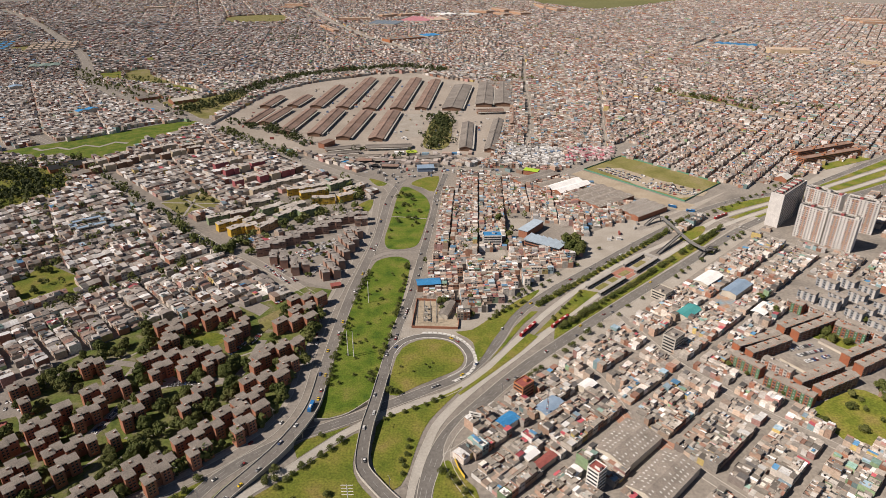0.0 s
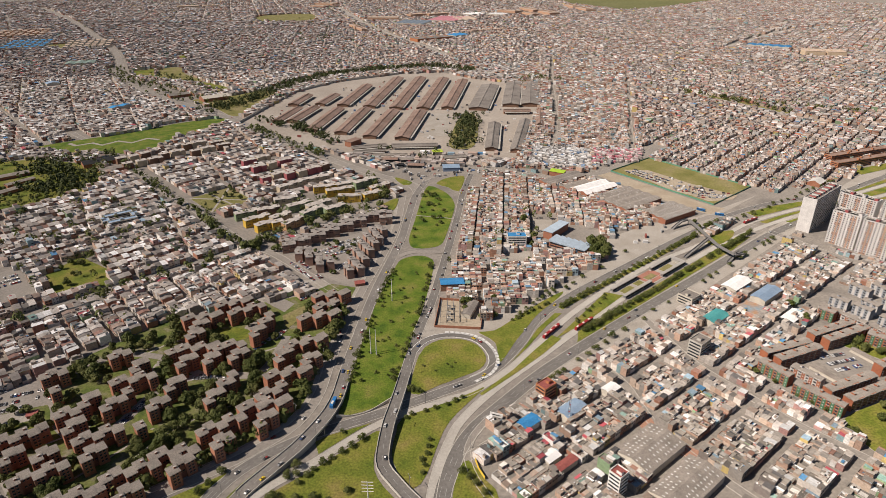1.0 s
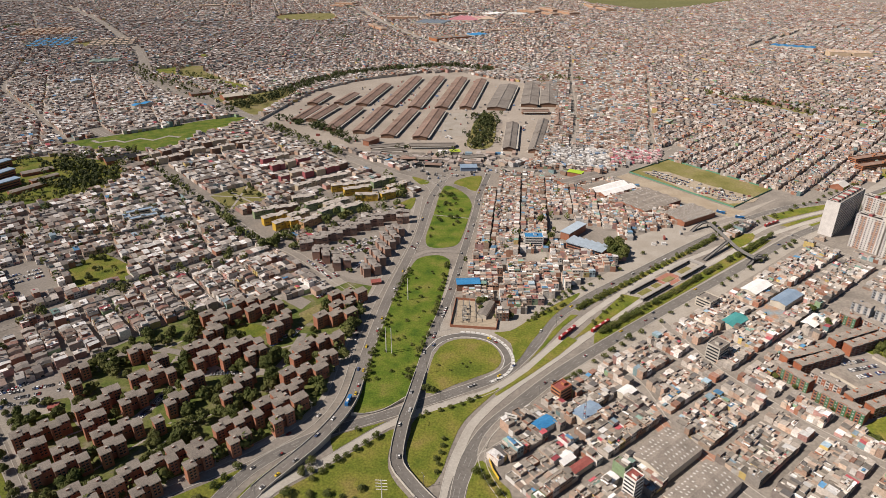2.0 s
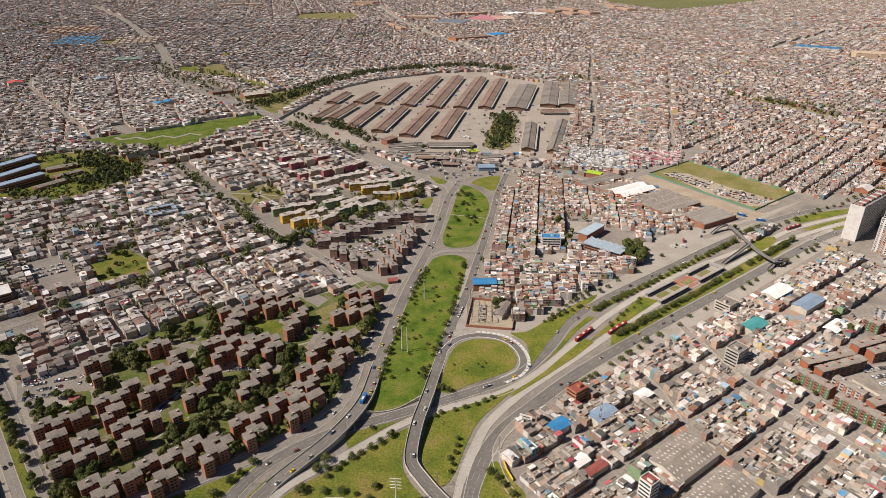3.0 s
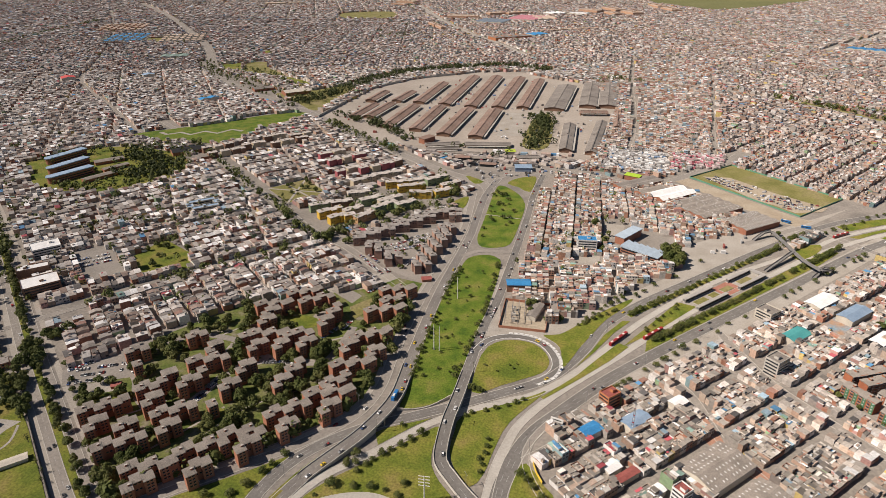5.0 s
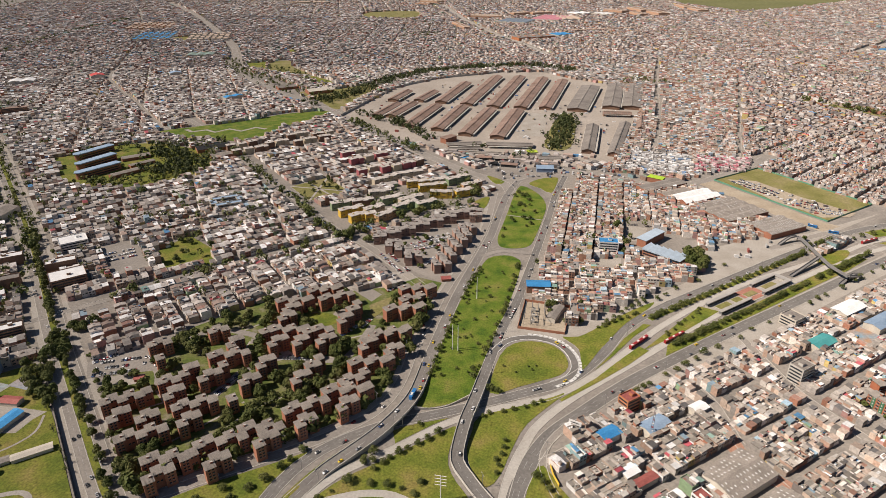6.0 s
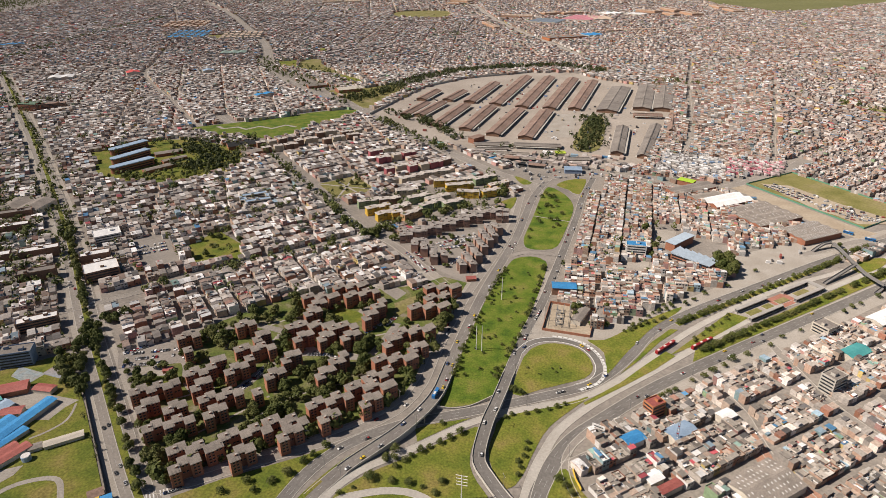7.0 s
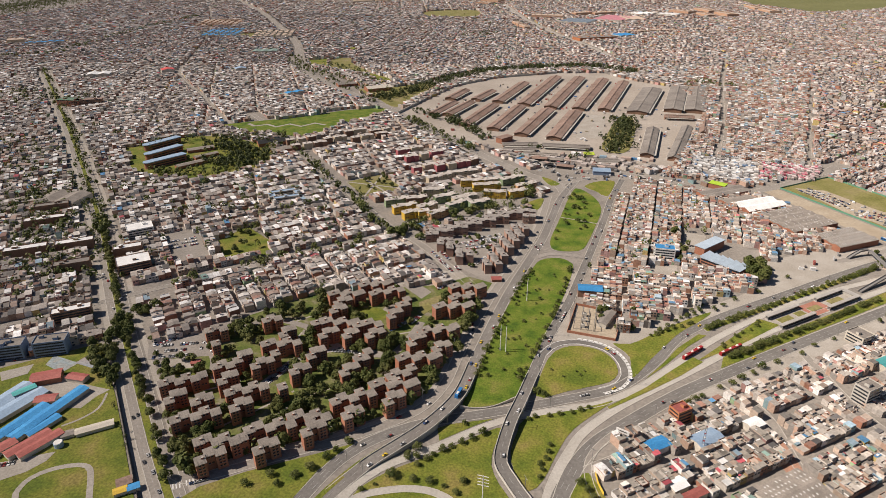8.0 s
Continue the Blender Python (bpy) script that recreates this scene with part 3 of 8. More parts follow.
mid = spline([(-117, 339), (-131, 321), (-143, 303), (-151, 287), (-159, 266), (-166, 240)], 6.0)
lawn("lawn_7", "grass strip between flyover ramp and roadway", [tuple(p[:2]) for p in sides(mid, 2.0)] + [tuple(p[:2]) for p in sides(mid, -2.0)][::-1], M_GRASS, smooth=False)
lawn("lawn_8", "grass verge with trees beside the service road", [(-158, 312), (-178, 296), (-194, 284), (-218, 266), (-240, 246), (-250, 225), (-188, 215), (-179, 240), (-175, 262), (-172, 280), (-166, 297)], M_GRASS, smooth=False)
lawn("lawn_9", "grass corner beside the shop houses", [(-2, 322), (4, 330), (16, 312), (24, 296), (6, 262), (-6, 262), (-6, 300)], M_GRASS)
lawn("lawn_10", "grass verge with bushes between roadway and busway", [(40, 446), (56, 470), (76, 505), (93, 528), (86, 528), (67, 500), (55, 474)], M_GRASS, smooth=False)
# planted strips of the boulevard
lawn("verge_1", "grass strip with a row of clipped shrubs", [uv(440, 319.5), uv(440, 325.5), uv(700, 325.5), uv(700, 319.5)], M_GRASS, smooth=False)
lawn("verge_2", "grass strip with a dense row of shrubs", [uv(405, 274.5), uv(420, 285), uv(740, 287), uv(748, 276), uv(700, 273)], M_GRASS, smooth=False)
lawn("verge_3", "green wedge between the two busways", [uv(395, 291), uv(430, 298), uv(500, 312), uv(508, 296), uv(440, 290)], M_GRASS, smooth=False)
lawn("verge_4", "grass strip between busway and avenue", [(372, 798), (424, 827), (529, 869), (612, 926), (756, 1030), (756, 1010), (619, 923), (519, 860), (420, 806), (380, 784)], M_GRASS, smooth=False)
lawn("verge_5", "broad green wedge between busways", [(376, 766), (414, 790), (519, 848), (619, 911), (717, 972), (690, 938), (593, 879), (466, 814), (412, 782), (384, 762)], M_GRASS, smooth=False)
lawn("verge_6", "grass strip between busway and avenue", [(412, 770), (466, 802), (593, 867), (680, 918), (690, 916), (600, 864), (454, 794), (416, 766)], M_GRASS, smooth=False)
lawn("roundabout_lawn", "oval lawn inside the bus turnaround", [uv(690, 297), uv(700, 309), uv(730, 309), uv(752, 300), uv(735, 291), uv(700, 290)], M_GRASS)
lawn("lawn_11", "bright green strip park with zigzag paths", [(-764, 1047), (-681, 1021), (-631, 1032), (-590, 1020), (-548, 1058), (-540, 1130), (-495, 1215), (-505, 1270), (-580, 1232), (-640, 1160), (-700, 1110)], M_GRASS_LUSH)
lawn("lawn_12", "rough grass beside the avenue", [(-640, 1440), (-560, 1500), (-500, 1560), (-465, 1500), (-475, 1380), (-490, 1290), (-560, 1360)], M_GRASS_DRY)
lawn("park_1", "dark green playing field beside the avenue", [(-964, 1800), (-913, 1845), (-865, 1725), (-901, 1700)], M_GRASS, smooth=False)
lawn("park_6", "rough dry grass with scattered trees beyond the playing field", [(-897, 1832), (-854, 1868), (-800, 1770), (-719, 1682), (-710, 1634), (-804, 1668), (-848, 1705)], M_GRASS_DRY)
lawn("park_7", "distant pale park with faded pitches among houses", [(-1088, 3355), (-1013, 3474), (-845, 3508), (-760, 3200), (-862, 3122), (-1014, 3144)], M_GRASS_DRY)
lawn("park_8", "small green square between distant houses", [(-956, 2080), (-936, 2092), (-893, 2014), (-912, 2003)], M_GRASS, smooth=False)
lawn("park_9", "bright grass behind the pitched halls", [(-707, 1652), (-628, 1600), (-590, 1540), (-651, 1570)], M_GRASS)
lawn("park_10", "small green beside the blue roofed estate", [(-1490, 2215), (-1405, 2250), (-1440, 2350), (-1520, 2310)], M_GRASS_DRY, smooth=False)
lawn("avenue_verge", "green verge with trees beside a distant avenue", [(521, 1592), (571, 1555), (622, 1488), (690, 1380), (676, 1372), (612, 1474), (564, 1536), (516, 1572)], M_GRASS_DRY, smooth=False)
lawn("park_2", "small neighbourhood park with paths", [(-455, 575), (-443, 628), (-386, 594), (-376, 562), (-420, 540)], M_GRASS, smooth=False)
lawn("park_3", "square park with crossing paths", [(-392, 815), (-352, 862), (-300, 812), (-342, 766)], M_GRASS_DRY, smooth=False)
lawn("park_4", "green corner at the junction", [(-123, 797), (-100, 830), (-98, 796), (-103, 783), (-118, 785)], M_GRASS)
lawn("park_5", "tree-covered school garden", [(-815, 890), (-740, 975), (-600, 945), (-556, 862), (-615, 765), (-735, 770)], M_GRASS)
lawn("lot_1", "fenced vacant lot of dry grass", [(225, 964), (303, 1036), (418, 900), (338, 824)], M_GRASS_DRY, smooth=False)
paving("lot_dirt", "bare dirt car park on the vacant lot", [(246, 972), (286, 972), (330, 915), (385, 862), (372, 846), (336, 838), (318, 862), (296, 880)], M_DIRT, 0.44, free=False)
lawn("lawn_13", "mown playing field with a running track", [(-489, 300), (-426, 364), (-358, 305), (-274, 226), (-330, 150), (-420, 130)], M_GRASS, smooth=False)
lawn("lawn_14", "grass yard with dark bushes beside the estate", [(279, 380), (298, 393), (331, 409), (339, 407), (352, 392), (338, 360), (311, 340), (290, 350)], M_GRASS, smooth=False)
lawn("field_far", "distant flat green field beyond the houses", [(500, 4990), (574, 4574), (623, 4244), (737, 4078), (843, 3850), (1041, 3930), (1292, 4219), (1581, 4553), (1900, 4950), (1700, 5600), (600, 5600)], mixed("far_pasture", [(0.13, 0.135, 0.05), (0.17, 0.165, 0.07)], 0.004, 0.05, 0.95, 0.3), smooth=False)
lawn("lawn_estate", "shaded lawn between brick apartment blocks", [(-262, 254), (-243, 267), (-219, 286), (-194, 305), (-178, 317), (-163, 331), (-148, 346), (-134, 363), (-126, 380), (-123, 400), (-123, 431), (-121, 476), (-118, 528), (-115, 570), (-142, 577), (-166, 551), (-282, 499), (-325, 441), (-340, 412), (-352, 350)], mixed("estate_ground", [(0.075, 0.112, 0.024), (0.125, 0.155, 0.035), (0.165, 0.17, 0.06), (0.26, 0.225, 0.17)], 0.07, 0.5, 0.95, 0.45), top=0.08, smooth=False)
paving("car_park_1", "asphalt car park beside the apartments", [(-383, 373), (-360, 397), (-342, 400), (-322, 374), (-369, 354)], M_STREET, 0.3)
paving("estate_court", "concrete ball court beside the car park", [(-355, 358), (-337, 368), (-323, 356), (-339, 349)], M_PAVE, 0.34)
lawn("lawn_17", "small bright lawn beside the ball court", [(-339, 347), (-322, 354), (-314, 347), (-331, 341)], M_GRASS, 0.3, smooth=False)
for pts in ([(-256, 352), (-252, 368), (-246, 392), (-232, 408), (-206, 418), (-165, 416)], [(-342, 394), (-316, 374), (-300, 352), (-268, 330)], [(-262, 430), (-236, 440), (-206, 470), (-200, 500)]):
    sh = Shape()
    ribbon(sh, spline(pts, 6.0), 4.2, -4.2, M_STREET, 0.26)
    tagged(new("estate_lane", sh.mesh("estate_lane")), "narrow asphalt parking lane between apartment blocks", "road", kind="structure")
for pts in ([(-300, 330), (-276, 352), (-262, 380), (-262, 430)], [(-228, 320), (-214, 350), (-190, 372), (-160, 392)], [(-200, 440), (-176, 452), (-150, 470), (-122, 480)], [(-170, 350), (-180, 372), (-196, 392)], [(-260, 300), (-240, 330), (-228, 352)], [(-280, 440), (-262, 462), (-240, 470)]):
    sh = Shape()
    ribbon(sh, spline(pts, 4.0), 0.9, -0.9, M_PAVE, 0.27)
    tagged(new("garden_path", sh.mesh("garden_path")), "pale footpath through the estate garden", "path", kind="structure")
for k, (x, y, r) in enumerate(((-213, 477, 17), (-232, 344, 9), (-150, 432, 10), (-178, 336, 8), (-286, 372, 8), (-226, 452, 9))):
    lawn("estate_lawn", "sunlit rounded lawn between apartment blocks", [(x + r * math.cos(a), y + 0.7 * r * math.sin(a)) for a in np.linspace(0, 2 * math.pi, 8, endpoint=False)], M_GRASS, 0.2)
paving("car_park_2", "pale concrete car park between apartment blocks", [(-219, 545), (-204, 582), (-150, 584), (-140, 560), (-157, 531), (-182, 513), (-198, 521)], M_PAVE, 0.2, free=False)
paving("car_park_court", "fenced grey ball court on the car park", [(-204, 539), (-198, 554), (-170, 534), (-176, 518)], M_STREET, 0.26, free=False)
lawn("estate_lawn", "sunlit dry lawn beside the car park", [(-176, 511), (-157, 534), (-150, 527), (-162, 496), (-166, 488)], M_GRASS_DRY, 0.3, smooth=False)
CLEAR = [[(-222, 545), (-204, 584), (-148, 586), (-138, 560), (-150, 527), (-162, 490), (-170, 490), (-198, 518)], [(-233, 474), (-221, 488), (-201, 488), (-193, 479), (-203, 468), (-221, 465)], [(-258, 352), (-250, 396), (-240, 394), (-248, 352)], [(-392, 372), (-362, 400), (-340, 402), (-318, 372), (-370, 350)]]
for pts, w in (([(-298, 444), (-261, 439), (-232, 424), (-208, 414), (-176, 418), (-167, 432), (-162, 477)], 3.6), ([(-300, 448), (-320, 420), (-338, 404)], 3.6)):
    sh = Shape()
    ribbon(sh, spline(pts, 5.0), w, -w, M_STREET, 0.3)
    tagged(new("estate_lane", sh.mesh("estate_lane")), "narrow asphalt parking lane between apartment blocks", "road", kind="structure")
paving("car_park_3", "asphalt car park among terraces", [(-524, 574), (-495, 596), (-428, 535), (-457, 511)], M_STREET, 0.1)
keep_free(poly=[(-489, 300), (-426, 375), (-262, 232), (-300, 120), (-500, 120)])
paving("market_yard", "wide grey concrete yard of the wholesale market", [(-469, 1240), (-440, 1420), (-425, 1530), (-350, 1670), (-205, 1790), (-86, 1827), (10, 1735), (111, 1668), (150, 1416), (110, 1179), (76, 1020), (-10, 985), (-70, 965), (-130, 985), (-236, 1048), (-345, 1130)], mixed("market_concrete", [(0.315, 0.272, 0.228), (0.40, 0.35, 0.298)], 0.012, 0.2, 0.9, 0.2), 0.07)
keep_free(poly=[(285, 750), (300, 800), (330, 812), (420, 868), (470, 892), (600, 958), (620, 940), (424, 830), (300, 742)])

keep_free(poly=[(-45, 470), (-45, 497), (16, 497), (16, 507), (28, 519), (43, 533), (69, 556), (97, 592), (127, 620), (140, 600), (60, 480), (0, 440)])
keep_free(poly=[(-150, 300), (-140, 400), (-125, 560), (-100, 700), (-90, 700), (-90, 300)])

w = Shape()
wall_strip(w, spline([(-96, 369, 3.2), (-84, 372, 1.0), (-72, 378, 1.0), (-57, 391, 3.2)], 4.0), 0, 0.6, None, 0, M_KERB)
tagged(new("underpass_wall", w.mesh("underpass_wall")), "concrete retaining wall of the underpass below the lawn", "wall", kind="structure")
lawn("lawn_18", "lawn with paths beside the brick slabs", [(604, 984), (614, 966), (722, 1024), (712, 1040)], M_GRASS, smooth=False)

road("road_23", "pale broad avenue climbing between distant houses", [(-789, 3958), (-697, 3672), (-522, 3154), (-417, 2881), (-302, 2614), (-196, 2406), (-84, 2151)], 22, M_PAVE, 0.12, 1, free=10, step=30)
road("road_24", "pale straight road between distant houses", [(900, 2370), (955, 2440), (1354, 2915), (1608, 3077), (2055, 3397)], 14, M_PAVE, 0.12, 1, free=8, step=30)
road("road_25", "grey avenue between houses with a green verge", [(360, 1700), (440, 1640), (505, 1572), (556, 1530), (604, 1466), (668, 1365), (760, 1230)], 12, M_STREET, 0.12, 1, free=6, step=30)
road("road_22", "curved side lane with a striped kerb at the corner", [(20, 376), (8, 356), (3, 338), (6, 320), (16, 300), (30, 280)], 4.5, M_STREET, 0.19, 1, free=1)

lawn("verge_7", "narrow grass strip between the two busways", [(12, 402), (26, 418), (41, 435.5), (60, 463), (79, 489), (87, 484), (68, 459), (44, 432), (28, 415), (14, 400)], M_GRASS, smooth=False)


# ---- houses: the far carpet ----
def block_mesh(name, a, mats, ridges=None):
    """Many blocks as one mesh. Rows: x, y, z, half length, half width, height, turn, slope of the roof, roof slot, wall slot."""
    n = len(a)
    sg = np.array([(-1, -1), (1, -1), (1, 1), (-1, 1)], float)
    lx, ly = sg[:, 0] * a[:, 3:4], sg[:, 1] * a[:, 4:5]
    c, s = np.cos(a[:, 6:7]), np.sin(a[:, 6:7])
    v = np.empty((n, 8, 3))
    v[:, :4, 0] = v[:, 4:, 0] = a[:, 0:1] + lx * c - ly * s
    v[:, :4, 1] = v[:, 4:, 1] = a[:, 1:2] + lx * s + ly * c
    v[:, :4, 2] = a[:, 2:3]
    v[:, 4:, 2] = a[:, 2:3] + a[:, 5:6] + a[:, 7:8] * sg[:, 1]
    q = np.array([(4, 5, 6, 7), (0, 1, 5, 4), (1, 2, 6, 5), (2, 3, 7, 6), (3, 0, 4, 7)])
    idx = (np.arange(n)[:, None, None] * 8 + q[None]).reshape(-1)
    slot = np.repeat(a[:, 9:10], 5, 1)
    slot[:, 0] = a[:, 8]
    slot = slot.reshape(-1)
    start = np.arange(0, len(idx), 4)
    co = v.reshape(-1, 3)
    if ridges is not None and len(ridges):
        # pitched roofs: x, y, z, half length, half width, rise, turn; ridge along the length, eaves a little proud
        r = ridges
        m = len(r)
        rx = np.array([-1, 1, 1, -1, -1, 1]) * (r[:, 3:4] + 0.05)
        ry = np.array([-1, -1, 1, 1, 0, 0]) * (r[:, 4:5] + 0.3)
        rc, rs = np.cos(r[:, 6:7]), np.sin(r[:, 6:7])
        rv = np.stack([r[:, 0:1] + rx * rc - ry * rs, r[:, 1:2] + rx * rs + ry * rc, r[:, 2:3] + np.array([0, 0, 0, 0, 1, 1]) * r[:, 5:6] + np.zeros((m, 6))], 2)
        first = len(co)
        tri = np.array([0, 1, 5, 4, 2, 3, 4, 5, 1, 2, 5, 3, 0, 4])
        more = (first + np.arange(m)[:, None] * 6 + tri[None]).reshape(-1)
        begin = len(idx) + (np.arange(m)[:, None] * 14 + np.array([0, 4, 8, 11])[None]).reshape(-1)
        idx, start, co = np.concatenate([idx, more]), np.concatenate([start, begin]), np.concatenate([co, rv.reshape(-1, 3)])
        slot = np.concatenate([slot, np.tile([0, 0, 1, 1], m)])
    me = bpy.data.meshes.new(name)
    me.vertices.add(len(co))
    me.vertices.foreach_set("co", co.reshape(-1))
    me.loops.add(len(idx))
    me.loops.foreach_set("vertex_index", idx.astype(np.int32))
    me.polygons.add(len(start))
    me.polygons.foreach_set("loop_start", start.astype(np.int32))
    me.polygons.foreach_set("material_index", slot.astype(np.int32))
    for m in mats:
        me.materials.append(m)
    me.polygons.foreach_set("use_smooth", np.zeros(len(start), bool))
    me.update(calc_edges=True)
    me.validate()
    return me


RNG = np.random.default_rng(7)
RIDGES = []


def lots(turn, lot_w, lot_d, street, block, cross, x0, x1, y0, y1, rise=0.0):
    """Centres of house lots, back to back in blocks on a street grid turned by an angle, inside a rectangle of the plan."""
    c, s = math.cos(turn), math.sin(turn)
    corners = np.array([(x0, y0), (x1, y0), (x1, y1), (x0, y1)], float)
    u, v = corners @ (c, s), corners @ (-s, c)
    rows = np.arange(math.floor((v.min() - rise) / (2 * lot_d + street)), math.ceil((v.max() - rise) / (2 * lot_d + street)) + 1)
    cols = np.arange(math.floor(u.min() / lot_w), math.ceil(u.max() / lot_w))
    per = max(1, round(block / lot_w))
    gap = max(1, round(cross / lot_w))
    out = []
    for r in rows:
        jit = (r * 7919) % (per + gap)
        k = cols[(cols + jit) % (per + gap) < per]
        for half in (0, 1):
            uu = k * lot_w
            vv = np.full(len(k), rise + r * (2 * lot_d + street) + lot_d * (half + 0.5))
            out.append(np.stack([uu * c - vv * s, uu * s + vv * c, np.full(len(k), turn + math.pi * half)], 1))
    p = np.concatenate(out)
    return p[(p[:, 0] > x0) & (p[:, 0] < x1) & (p[:, 1] > y0) & (p[:, 1] < y1)]


def in_view(p, margin=0.0):
    az = np.degrees(np.arctan2(-p[:, 0], p[:, 1]))
    d = np.hypot(p[:, 0], p[:, 1])
    wide = np.where(d < 700, 9, 0)
    return (az > -39 - wide) & (az < 55 + wide) & (d > 240) & (d < 5100)


def district(x, y):
    """The turn of the street grid and its number, place by place."""
    k = np.zeros(len(x), int)
    tri = inside(x, y, [(-60, 480), (-20, 945), (130, 930), (210, 930), (300, 760), (330, 780), (110, 545), (30, 480)])
    k[tri] = 1
    k[tri & (y > 650)] = 10
    k[inside(x, y, [(60, 960), (230, 960), (300, 1060), (480, 2100), (150, 2100), (110, 1400)])] = 2
    k[(x < -400) & (x * 0.72 + y * 0.69 > 640)] = 3
    k[(y - 0.25 * x > 1950)] = 4
    k[(x > 250) & (y > 880) & (y - 0.25 * x <= 1950) & (k == 0)] = 5
    k[(x > 20) & (y < 700) & (k == 0) & (-0.695 * x + 0.719 * y < 262)] = 6
    k[inside(x, y, [(-404, 388), (-432, 440), (-386, 494), (-329, 556), (-290, 634), (-222, 575), (-237, 515), (-291, 475), (-305, 435), (-345, 412)])] = 7
    k[(k == 4) & (x < -450) & (y < 3100)] = 8
    k[(k == 4) & (x > 300)] = 9
    return k


TURNS = [radians(45), radians(3), radians(-7), radians(46.5), radians(38), radians(50), radians(42.3), radians(135.5), radians(24), radians(56), radians(87.1)]


def houses_for(kind, ring, lot_w, lot_d, street, block, cross):
    """Lots of one district between two distances from the flyovers."""
    x0, x1, y0, y1 = -4800, 4300, 150, 5400
    r = ring[1] + 60
    p = lots(TURNS[kind], lot_w, lot_d, street, block, cross, max(x0, -r), min(x1, r), y0, min(y1, r), 33.0 if kind == 6 else 27.7 if kind == 10 else 0.0)
    d = np.hypot(p[:, 0], p[:, 1])
    p = p[(d >= ring[0]) & (d < ring[1])]
    p = p[in_view(p)]
    p = p[district(p[:, 0], p[:, 1]) == kind]
    p = p[~blocked(p[:, 0], p[:, 1], 3.5 if kind == 6 else lot_d * 0.42)]
    return p


def carpet(p, lot_w, lot_d, low, high, detail, calm=False):
    """Blocks for lots: a main body, and where detail asks for it an upper room, a rear wing and a small roof hut."""
    p = p[RNG.random(len(p)) > 0.035]
    n = len(p)
    p[:, 2] += RNG.normal(0, 0.035, n)
    h = RNG.choice([3.0, 5.6, 5.8, 8.2, 8.4, 10.8], n, p=[0.05, 0.47, 0.38, 0.08, 0.01, 0.01] if calm else [0.06, 0.38, 0.32, 0.17, 0.05, 0.02]) * RNG.uniform(low, high, n)
    deep = RNG.uniform(0.86, 1.0, n) if calm or detail == 0 else RNG.uniform(0.6, 1.0, n)
    c, s = np.cos(p[:, 2]), np.sin(p[:, 2])
    off = -(1 - deep) * lot_d / 2 + RNG.uniform(-0.9, 0.9, n) * (0.4 if calm else 1.0)
    x, y = p[:, 0] - off * -s * -1, p[:, 1] - off * c * -1
    pitched = RNG.random(n) < (0.55 if calm else 0.22 if detail == 0 else 0.35)
    RIDGES.append(np.stack([x, y, h, np.full(n, lot_w / 2), deep * lot_d / 2, RNG.uniform(0.5, 1.2, n), p[:, 2]], 1)[pitched])
    rows = [np.stack([x, y, np.zeros(n), np.full(n, lot_w / 2 - 0.02) * RNG.uniform(0.93, 1.0, n), deep * lot_d / 2, h, p[:, 2], RNG.uniform(-0.5, 0.5, n) * ((RNG.random(n) < 0.5) & ~pitched), np.zeros(n), np.ones(n)], 1)]
    if detail >= 0:
        k = (RNG.random(n) < (0.5 if calm or detail == 0 else 0.7)) & ~pitched
        m = k.sum()
        f = RNG.uniform(0.25, 0.6, m)
        o = RNG.uniform(-0.5, 0.5, m) * (1 - f) * lot_d * deep[k]
        rows.append(np.stack([x[k] - o * s[k], y[k] + o * c[k], h[k], np.full(m, lot_w / 2 - 0.15) * RNG.uniform(0.5, 1.0, m), f * lot_d * deep[k] / 2, RNG.uniform(1.2, 2.9, m), p[k, 2], RNG.uniform(-0.35, 0.35, m), np.zeros(m), np.ones(m)], 1))
    if detail > 0:
        k = deep < 0.88
        m = k.sum()
        o = (lot_d / 2) - (1 - deep[k]) * lot_d / 2
        rows.append(np.stack([p[k, 0] - o * s[k], p[k, 1] + o * c[k], np.zeros(m), np.full(m, lot_w / 2 - 0.1), (1 - deep[k]) * lot_d / 2, h[k] * RNG.uniform(0.3, 0.75, m), p[k, 2], RNG.uniform(-0.4, 0.4, m), np.zeros(m), np.ones(m)], 1))
    if detail > 1:
        k = RNG.random(n) < 0.5
        m = k.sum()
        a, b = RNG.uniform(-0.35, 0.35, m) * lot_w, RNG.uniform(-0.4, 0.4, m) * lot_d * deep[k]
        rows.append(np.stack([x[k] + a * c[k] - b * s[k], y[k] + a * s[k] + b * c[k], h[k], RNG.uniform(0.5, 1.3, m), RNG.uniform(0.5, 1.4, m), RNG.uniform(0.8, 2.6, m), p[k, 2], np.zeros(m), np.zeros(m), np.ones(m)], 1))
        # parapets along the street front and a party wall
        k = (RNG.random(n) < 0.8) & ~pitched
        m = k.sum()
        b = lot_d * deep[k] / 2 - 0.12
        rows.append(np.stack([x[k] + b * s[k], y[k] - b * c[k], h[k], np.full(m, lot_w / 2 - 0.05), np.full(m, 0.1), RNG.uniform(0.5, 1.1, m), p[k, 2], np.zeros(m), np.ones(m), np.ones(m)], 1))
        rows.append(np.stack([x[k] + (lot_w / 2 - 0.1) * c[k], y[k] + (lot_w / 2 - 0.1) * s[k], h[k], np.full(m, 0.1), b, RNG.uniform(0.3, 1.2, m), p[k, 2], np.zeros(m), np.ones(m), np.ones(m)], 1))
